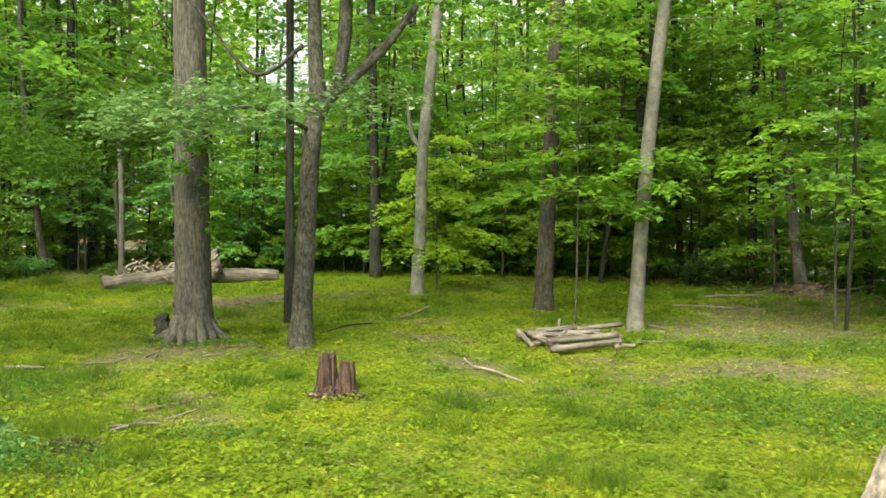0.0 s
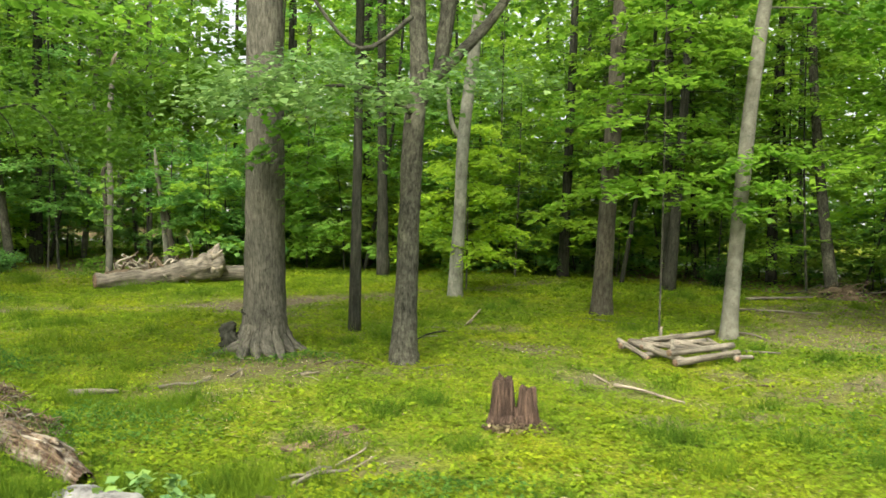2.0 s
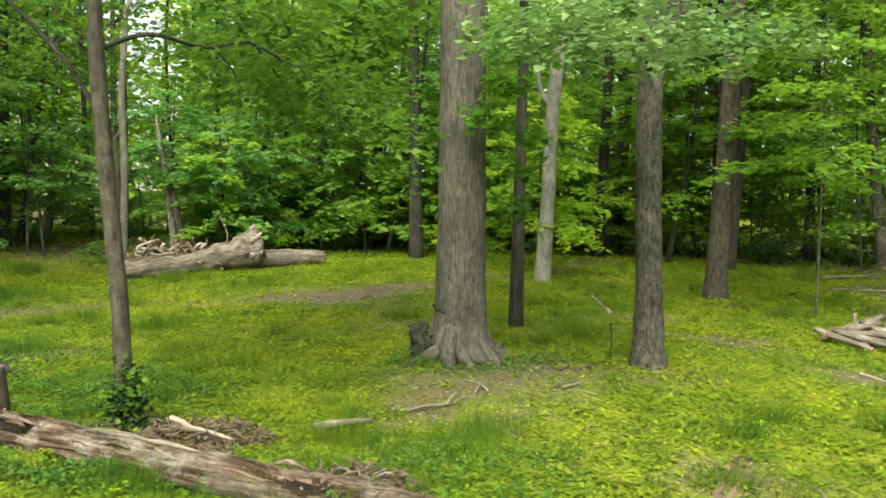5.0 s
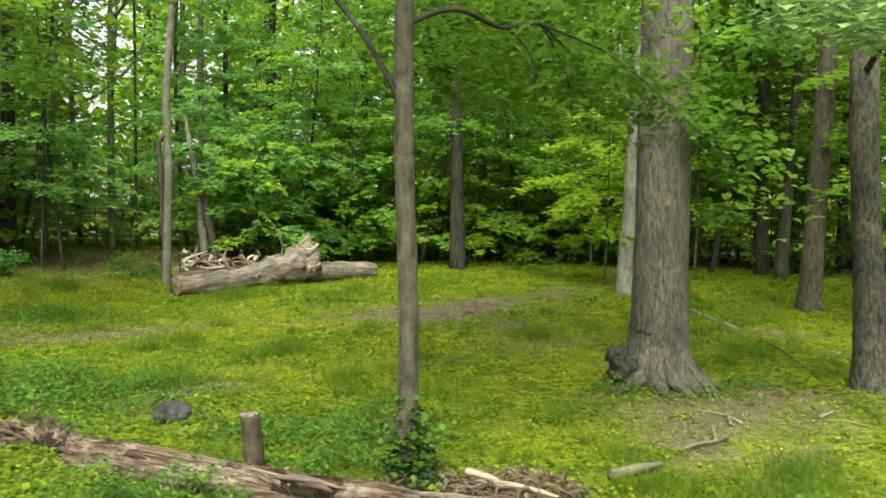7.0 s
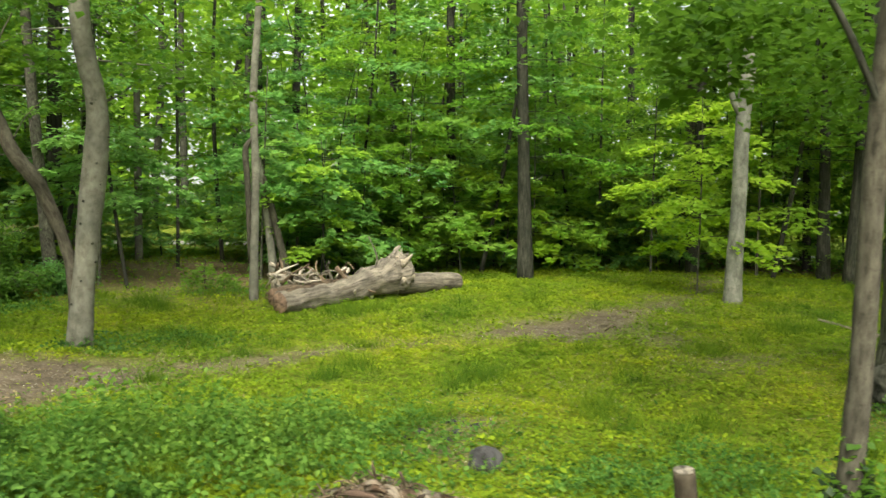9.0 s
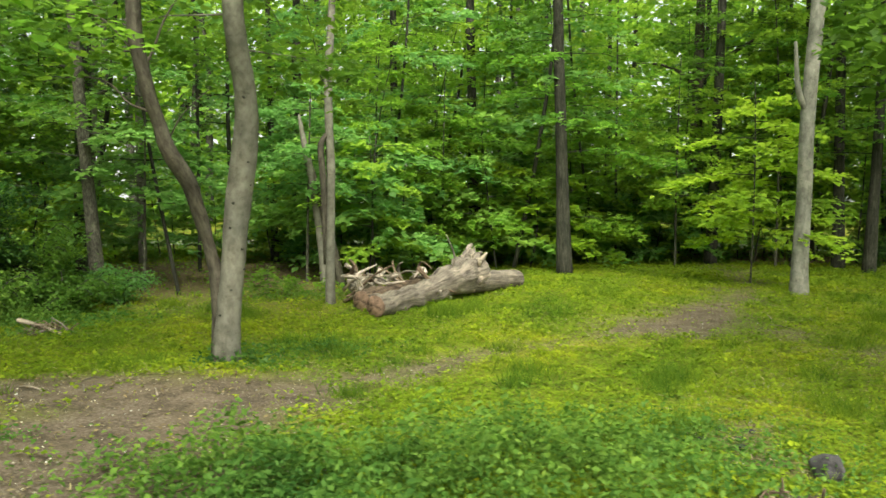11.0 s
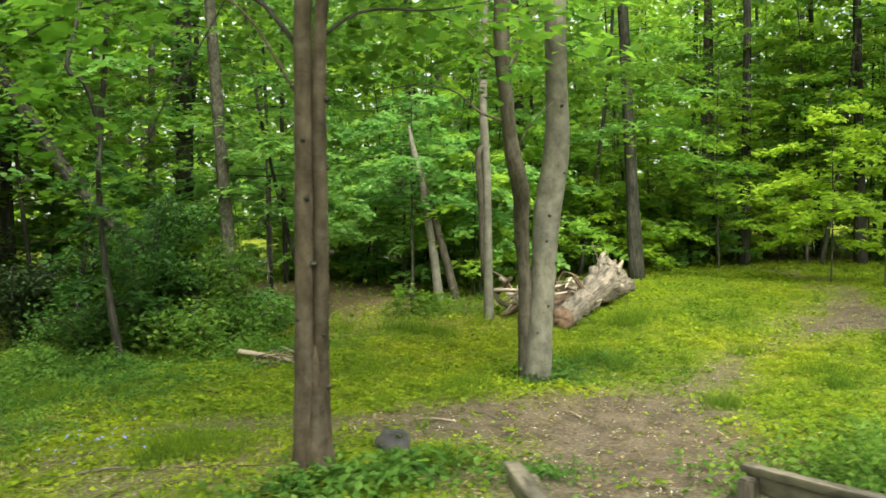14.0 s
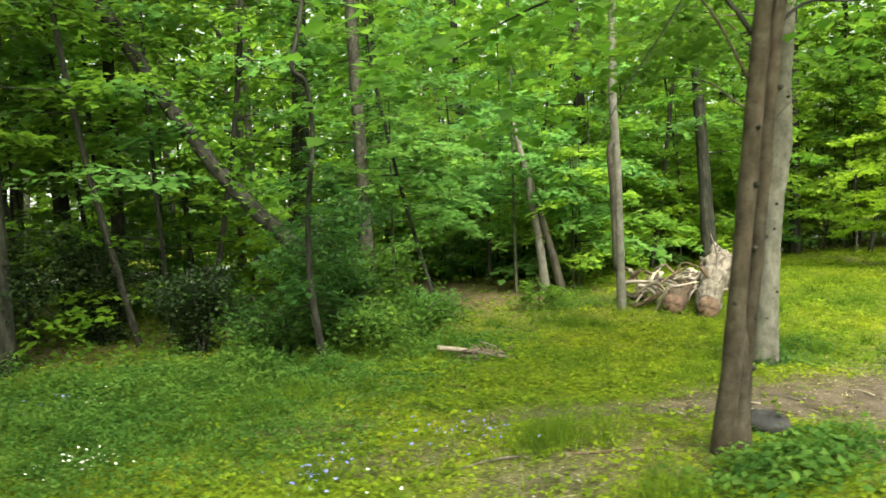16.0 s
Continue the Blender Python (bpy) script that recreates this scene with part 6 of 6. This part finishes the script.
def reach(x, y):
    """How far a place lies ahead of the walking line."""
    return x * 0.517 + y * 0.856


def clear_of(x, y):
    k = np.ones(np.shape(x))
    for px, py, pr in ((-4.18, 11.03, 0.38), (-2.43, 10.3, 0.16), (-1.46, 7.86, 0.26), (-11.23, 15.27, 0.16), (-14.33, 13.645, 0.14), (-7.065, 9.05, 0.08)):
        k = k * (np.hypot(x - px, y - py) > pr)
    return k


def density(x, y):
    s = reach(x, y)
    near = np.interp(s, [1.2, 1.8, 7.5, 11, 16, 22], [0, 1.0, 0.9, 0.55, 0.35, 0.25])
    return near * (1 - 0.93 * bareness(x, y)) * (1 - 0.85 * wooded(x, y)) * clear_of(x, y)


def clump(x, y, f, ph=0.0):
    return 0.5 + 0.5 * np.sin(x * f + 2.1 * np.sin(y * f * 0.8 + ph)) * np.sin(y * f * 1.1 + 1.7 * np.sin(x * f * 0.7 + ph))


def blades(q, x, y, h, w):
    """Single leaning grass blades."""
    n = len(x)
    z = ground_z(x, y)
    a, b = q.rand(n) * 6.28, q.rand(n) * 6.28
    h = h * (0.5 + 0.9 * q.rand(n))
    lean = h * (0.25 + 0.6 * q.rand(n))
    V = np.empty((n, 3, 3))
    wx, wy = np.cos(a) * w, np.sin(a) * w
    base = np.stack([x, y, z - 0.008], 1)
    V[:, 0] = base + np.stack([wx, wy, 0 * x], 1)
    V[:, 1] = base - np.stack([wx, wy, 0 * x], 1)
    V[:, 2] = base + np.stack([np.cos(b) * lean, np.sin(b) * lean, h], 1)
    return V.reshape(-1, 3), np.arange(n * 3).reshape(-1, 3)


def small_leaves(P, size, q, tilt=0.4):
    """One pointed facet for each tiny leaf."""
    n = len(P)
    a = q.rand(n) * 6.28
    size = size * (0.6 + 0.8 * q.rand(n))
    d = np.stack([np.cos(a), np.sin(a), tilt * q.randn(n)], 1) * size[:, None]
    s = np.stack([-np.sin(a), np.cos(a), tilt * q.randn(n)], 1) * (size * 0.5)[:, None]
    V = np.stack([P + d * 0.6, P - d * 0.4 + s, P - d * 0.4 - s], 1)
    return V.reshape(-1, 3), np.arange(n * 3).reshape(-1, 3)


def stuff(name, V, F, mat, label, category):
    return tagged(put(name, raw_mesh(name, V, F, mat, False)), label, category, kind="stuff")


q = np.random.RandomState(81)
X0, X1, Y0, Y1 = -22, 12, 3.2, 24


def ahead(q, n, keep, power=1.7):
    """Places strewn along the walking line, thinning out with distance from it."""
    u, t = q.uniform(-9, 27, n), 1.4 + 21 * q.rand(n) ** power
    x, y = -0.855 * u + 0.517 * t, 0.517 * u + 0.856 * t
    k = keep(x, y) > q.rand(n)
    return x[k], y[k]


def green(x, y):
    return (1 - 0.93 * bareness(x, y)) * (1 - 0.85 * wooded(x, y)) * clear_of(x, y)


x, y = ahead(q, 130000, lambda x, y: green(x, y) * (0.3 + 0.7 * clump(x, y, 2.3) ** 0.6), 1.6)
far = np.interp(reach(x, y), [2, 20], [1, 2.6])
V, F = blades(q, x, y, 0.018 + 0.03 * clump(x, y, 2.6, 1.0) + 0.02 * clump(x, y, 7.0), 0.0036 * far)
stuff("grass", V, F, M_GRASS, "short bright yellow-green grass across the clearing", "grass")

M_HERB = leaf_mat("herb_leaf", [(0.0, (0.075, 0.13, 0.013)), (0.45, (0.15, 0.225, 0.019)), (1.0, (0.235, 0.315, 0.026))], (0.34, 0.48, 0.025), 0.42, 0.85, True)
# cushions of turf
hx, hy = ahead(q, 15000, lambda x, y: green(x, y) * (0.15 + 0.85 * clump(x, y, 0.7, 2.0)), 1.5)
hr, hh = 0.05 + 0.13 * q.rand(len(hx)) ** 2, 0.025 + 0.075 * q.rand(len(hx)) ** 1.5
k = q.randint(len(hx), size=90000)
a, d = q.rand(len(k)) * 6.28, q.rand(len(k)) ** 0.5
x, y = hx[k] + np.cos(a) * d * hr[k], hy[k] + np.sin(a) * d * hr[k]
ok = green(x, y) > 0.3
x, y, k, d = x[ok], y[ok], k[ok], d[ok]
V, F = blades(q, x, y, 0.03 + hh[k] * (1.2 - d), 0.0034 * np.interp(reach(x, y), [2, 20], [1, 2.4]))
stuff("turf_cushions", V, F, M_GRASS, "small uneven cushions of yellow-green turf", "grass")

hx, hy = ahead(q, 26000, lambda x, y: green(x, y) * (0.15 + 0.85 * clump(x, y, 0.9, 5.0)), 1.6)
hr, hh = 0.05 + 0.13 * q.rand(len(hx)), 0.02 + 0.08 * q.rand(len(hx)) ** 1.5
k = q.randint(len(hx), size=120000)
a, d = q.rand(len(k)) * 6.28, q.rand(len(k)) ** 0.5
x, y = hx[k] + np.cos(a) * d * hr[k], hy[k] + np.sin(a) * d * hr[k]
P = np.stack([x, y, ground_z(x, y) + 0.015 + hh[k] * (1 - d * d) * (0.5 + 0.5 * q.rand(len(k)))], 1)
V, F = leaves(P, 0.041 * np.interp(reach(x, y), [2, 20], [1, 1.4]), q, 0.8, 0.4, 0.1)
stuff("herbs", V, F, M_HERB, "scattered low clumps of small green herbs", "plants")

x, y = ahead(q, 1250000, lambda x, y: green(x, y) ** 1.4 * (0.45 + 0.55 * clump(x, y, 0.8, 2.0)) * (0.5 + 0.5 * clump(x, y, 5.3, 1.0)), 2.1)
size = 0.029 * np.interp(reach(x, y), [2, 6, 20], [1, 1, 1.75])
P = np.stack([x, y, ground_z(x, y) + 0.012 + 0.075 * q.rand(len(x)) ** 0.8 * clump(x, y, 5.3, 1.0) * (0.35 + 0.65 * clump(x, y, 1.1, 3.0))], 1)
V, F = small_leaves(P, size, q, 0.24)
n = 90000
u, w = q.uniform(-9, 27, n), 1.5 - 7.5 * q.rand(n) ** 1.4
bx, by = -0.855 * u + 0.517 * w, 0.517 * u + 0.856 * w
B = np.stack([bx, by, ground_z(bx, by) + 0.012 + 0.05 * q.rand(n) * clump(bx, by, 5.3, 1.0)], 1)[green(bx, by) > 0.4]
V2, F2 = small_leaves(B, 0.03, q, 0.26)
V, F = np.concatenate([V, V2]), np.concatenate([F, F2 + len(V)])
stuff("ground_cover", V, F, M_COVER, "creeping yellow-green leaves covering the clearing floor", "ground cover")

M_STRAW = leaf_mat("straw", [(0.0, (0.12, 0.1, 0.045)), (0.5, (0.24, 0.21, 0.1)), (1.0, (0.38, 0.34, 0.2))], (0.3, 0.25, 0.1), 0.2, 0.8)
x, y = spread(q, 130000, X0, X1, Y0, Y1, lambda x, y: density(x, y) ** 0.6 * np.clip(clump(x, y, 0.9, 6.0) * 1.6 - 0.7 + 1.6 * np.clip(bareness(x, y), 0, 0.5), 0, 1))
P = np.stack([x, y, ground_z(x, y) + 0.015 + 0.045 * q.rand(len(x))], 1)
stuff("straw", *leaves(P, 0.07, q, 0.12, 0.18, 0.0, 0.01), M_STRAW, "dry straw and dead stalks among the grass", "straw")

M_TUFT = leaf_mat("long_grass", [(0.0, (0.06, 0.115, 0.013)), (0.5, (0.09, 0.16, 0.017)), (1.0, (0.135, 0.21, 0.021))], (0.21, 0.34, 0.03), 0.4, 0.85, True)
# darker tufts of long grass
cx, cy = spread(q, 1000, X0, X1, Y0, 20, lambda x, y: density(x, y) ** 0.5 * (0.25 + 0.75 * clump(x, y, 1.7, 4.0)))
tx, ty = spread(q, 220, -7.0, -2.4, 5.6, 10.2, lambda x, y: density(x, y) * clump(x, y, 1.6, 2.0) ** 1.5 * (x + y < 4.8))
cx, cy = np.concatenate([cx, tx]), np.concatenate([cy, ty])
wide = 0.04 + 0.12 * q.rand(len(cx)) ** 2
weight = wide ** 1.4 * (0.4 + q.rand(len(cx)))
k = q.choice(len(cx), 52000, p=weight / weight.sum())
rr = wide[k] * q.randn(len(k)), wide[k] * 0.85 * q.randn(len(k))
V, F = blades(q, cx[k] + rr[0], cy[k] + rr[1], 0.05 + wide[k] * 0.8 + 0.07 * q.rand(len(k)), 0.0036)
stuff("long_grass", V, F, M_TUFT, "tufts of longer dark green grass", "grass")

# beds of broad-leaved weeds
BEDS = [(-4.75, 10.7, 0.4, 0.25, 0.15, 520), (-3.7, 10.6, 0.45, 0.2, 0.12, 420), (-4.2, 10.45, 0.4, 0.15, 0.08, 200), (-10.6, 11.0, 1.5, 0.9, 0.42, 9000), (-11.6, 11.6, 0.8, 0.7, 0.36, 4000), (-9.6, 11.5, 1.1, 0.6, 0.22, 4500), (2.7, 7.5, 1.4, 0.7, 0.2, 3200), (3.6, 6.8, 0.9, 0.6, 0.22, 2200), (-3.2, 5.3, 0.5, 0.4, 0.25, 1200),
        (-7.5, 10.0, 0.9, 0.5, 0.2, 2600), (-14.7, 13.3, 0.5, 0.25, 0.12, 500), (-11.1, 14.95, 0.35, 0.2, 0.08, 420), (-16.8, 18.6, 1.6, 1.0, 0.36, 7500), (-15.6, 16.6, 1.1, 0.6, 0.16, 2400), (-14.9, 18.3, 0.8, 0.5, 0.3, 2600), (-14.2, 17.4, 0.9, 0.4, 0.16, 1400), (-16.0, 16.0, 0.7, 0.4, 0.14, 900), (-15.3, 18.9, 1.3, 0.7, 0.35, 5500), (-16.5, 17.2, 1.3, 0.9, 0.2, 2600), (-15.4, 17.6, 1.1, 0.7, 0.18, 1600), (-17.4, 19.6, 1.2, 0.6, 0.35, 4000), (-7.2, 8.05, 0.7, 0.2, 0.2, 1800), (-8.5, 8.6, 0.5, 0.3, 0.25, 2000), (-5.9, 7.15, 0.6, 0.15, 0.16, 900),
        (-17.6, 16.6, 0.9, 0.8, 0.25, 3600), (-17.4, 17.6, 1.1, 0.8, 0.28, 4500), (-16.2, 18.1, 1.0, 0.6, 0.25, 3500), (-9.9, 9.1, 0.6, 0.4, 0.22, 2000), (-9.3, 8.6, 0.5, 0.25, 0.14, 900), (-7.4, 9.25, 0.5, 0.25, 0.2, 900), (-13.0, 18.4, 0.9, 0.6, 0.3, 2400), (-9.4, 19.4, 0.8, 0.4, 0.25, 1200),
        (4.6, 10.8, 1.2, 0.7, 0.18, 2200), (-5.0, 7.9, 0.8, 0.5, 0.16, 1800), (-2.2, 6.4, 0.6, 0.3, 0.12, 600), (-10.2, 15.5, 0.7, 0.3, 0.14, 900), (-13.3, 12.9, 0.3, 0.2, 0.14, 400)]
for bx, by, rx, ry, h, n in BEDS:
    n = int(n * 1.4)
    x, y = bx + q.randn(n) * rx * 0.68, by + q.randn(n) * ry * 0.68
    k = (reach(x, y) > 1.6) & (clear_of(x, y) > 0)
    x, y = x[k], y[k]
    fall = np.exp(-(((x - bx) / rx) ** 2 + ((y - by) / ry) ** 2))
    tall = h * (0.3 + 0.7 * fall) * (0.08 + 1.5 * clump(x, y, 5.0, bx) ** 2.0)
    P = np.stack([x, y, ground_z(x, y) + 0.02 + tall * q.rand(len(x)) ** 0.7], 1)
    stuff("weeds", *leaves(P, 0.033 if h < 0.3 else 0.046, q, 0.62, 0.5, 0.15), M_WEED, "bed of knee-high broad-leaved green weeds" if h > 0.2 else "low patch of broad-leaved green weeds in the grass", "weeds")

# larger leaves round the double trunk
P = np.stack([-14.3 + q.randn(1000) * 0.38, 13.2 + q.randn(1000) * 0.18, np.zeros(1000)], 1)
P = P[clear_of(P[:, 0], P[:, 1]) > 0]
P[:, 2] = ground_z(P[:, 0], P[:, 1]) + 0.03 + 0.1 * q.rand(len(P))
stuff("broad_leaf_plants", *leaves(P, 0.055, q, 0.65, 0.5), M_WEED, "low broad-leaved plants round the double trunk", "plants")

# leaf litter and green specks under the trees
x, y = spread(q, 170000, -26, 16, 8, 40, lambda x, y: (y > np.interp(x, *np.array(EDGE).T) - 0.5) * 0.5 * (0.1 + 0.9 * clump(x, y, 0.7, 5.0)) * (1 - 0.85 * (np.hypot((x + 10) / 3.4, (y - 24.5) / 4) < 1)))
P = np.stack([x, y, ground_z(x, y) + 0.03 + 0.4 * q.rand(len(x)) ** 2 * clump(x, y, 1.3, 1.0)], 1)
# Bright young-leaf colour lightens the dim gaps between the trunks.
stuff("forest_floor_plants", *leaves(P, 0.1, q, 0.8, 0.4), M_LEAF_BRIGHT, "low green plants on the shaded forest floor", "plants")

M_CHIP = leaf_mat("wood_chip", [(0.0, (0.12, 0.1, 0.07)), (0.7, (0.24, 0.215, 0.165)), (1.0, (0.6, 0.58, 0.52))], (0.3, 0.25, 0.15), 0.0, 0.8)
x, y = spread(q, 150000, -16, 6, 7, 20, lambda x, y: np.clip(bareness(x, y) * 1.2, 0, 1) * (reach(x, y) > 1.6))
x, y = x[:11000], y[:11000]
P = np.stack([x, y, ground_z(x, y) + 0.012], 1)
stuff("wood_chips", *leaves(P, 0.02, q, 0.6, 0.25, 0.0, 0.02), M_CHIP, "pale wood chips and pebbles strewn on the earth trail", "wood chips")
x, y = spread(q, 120000, -20, 12, 5, 28, lambda x, y: 0.025 * np.clip(reach(x, y) > 1.6, 0, 1) + 0.6 * bareness(x, y) + 0.3 * wooded(x, y))
x, y = x[:24000], y[:24000]
P = np.stack([x, y, ground_z(x, y) + 0.02], 1)
stuff("dead_leaves", *leaves(P, 0.036, q, 0.6, 0.25, 0.0), M_DEAD, "scattered brown dead leaves on the ground", "leaf litter")


def flower_bed(bx, by, n, col, label, seed):
    q = np.random.RandomState(seed)
    m, nn, l, b = nodes_of("petal")
    each = nn.new("ShaderNodeNewGeometry").outputs["Random Per Island"]
    l.new(ramp(nn, l, each, [(0, tuple(c * 0.8 for c in col)), (1, col)]), b.inputs["Base Color"])
    P = np.stack([bx + q.randn(n) * 0.16, by + q.randn(n) * 0.16, np.zeros(n)], 1)
    P[:, 2] = ground_z(P[:, 0], P[:, 1]) + 0.07 + 0.1 * q.rand(n)
    stuff("flowers", *leaves(P, 0.022, q, 0.9, 0.5), m, label, "flowers")


for k, (bx, by, n, c) in enumerate([(-17.24, 16.7, 46, 1), (-16.6, 18.4, 20, 1), (-17.0, 18.6, 22, 0), (-15.25, 15.25, 34, 0), (-15.05, 14.9, 26, 0), (-16.1, 15.3, 26, 0), (-16.3, 15.1, 22, 0), (-17.2, 18.9, 14, 0), (-15.9, 14.85, 8, 1)]):
    flower_bed(bx, by, n, (0.85, 0.85, 0.8) if c else (0.2, 0.22, 0.6), "small white flowers in the grass" if c else "small violet-blue flowers in the grass", 90 + k)
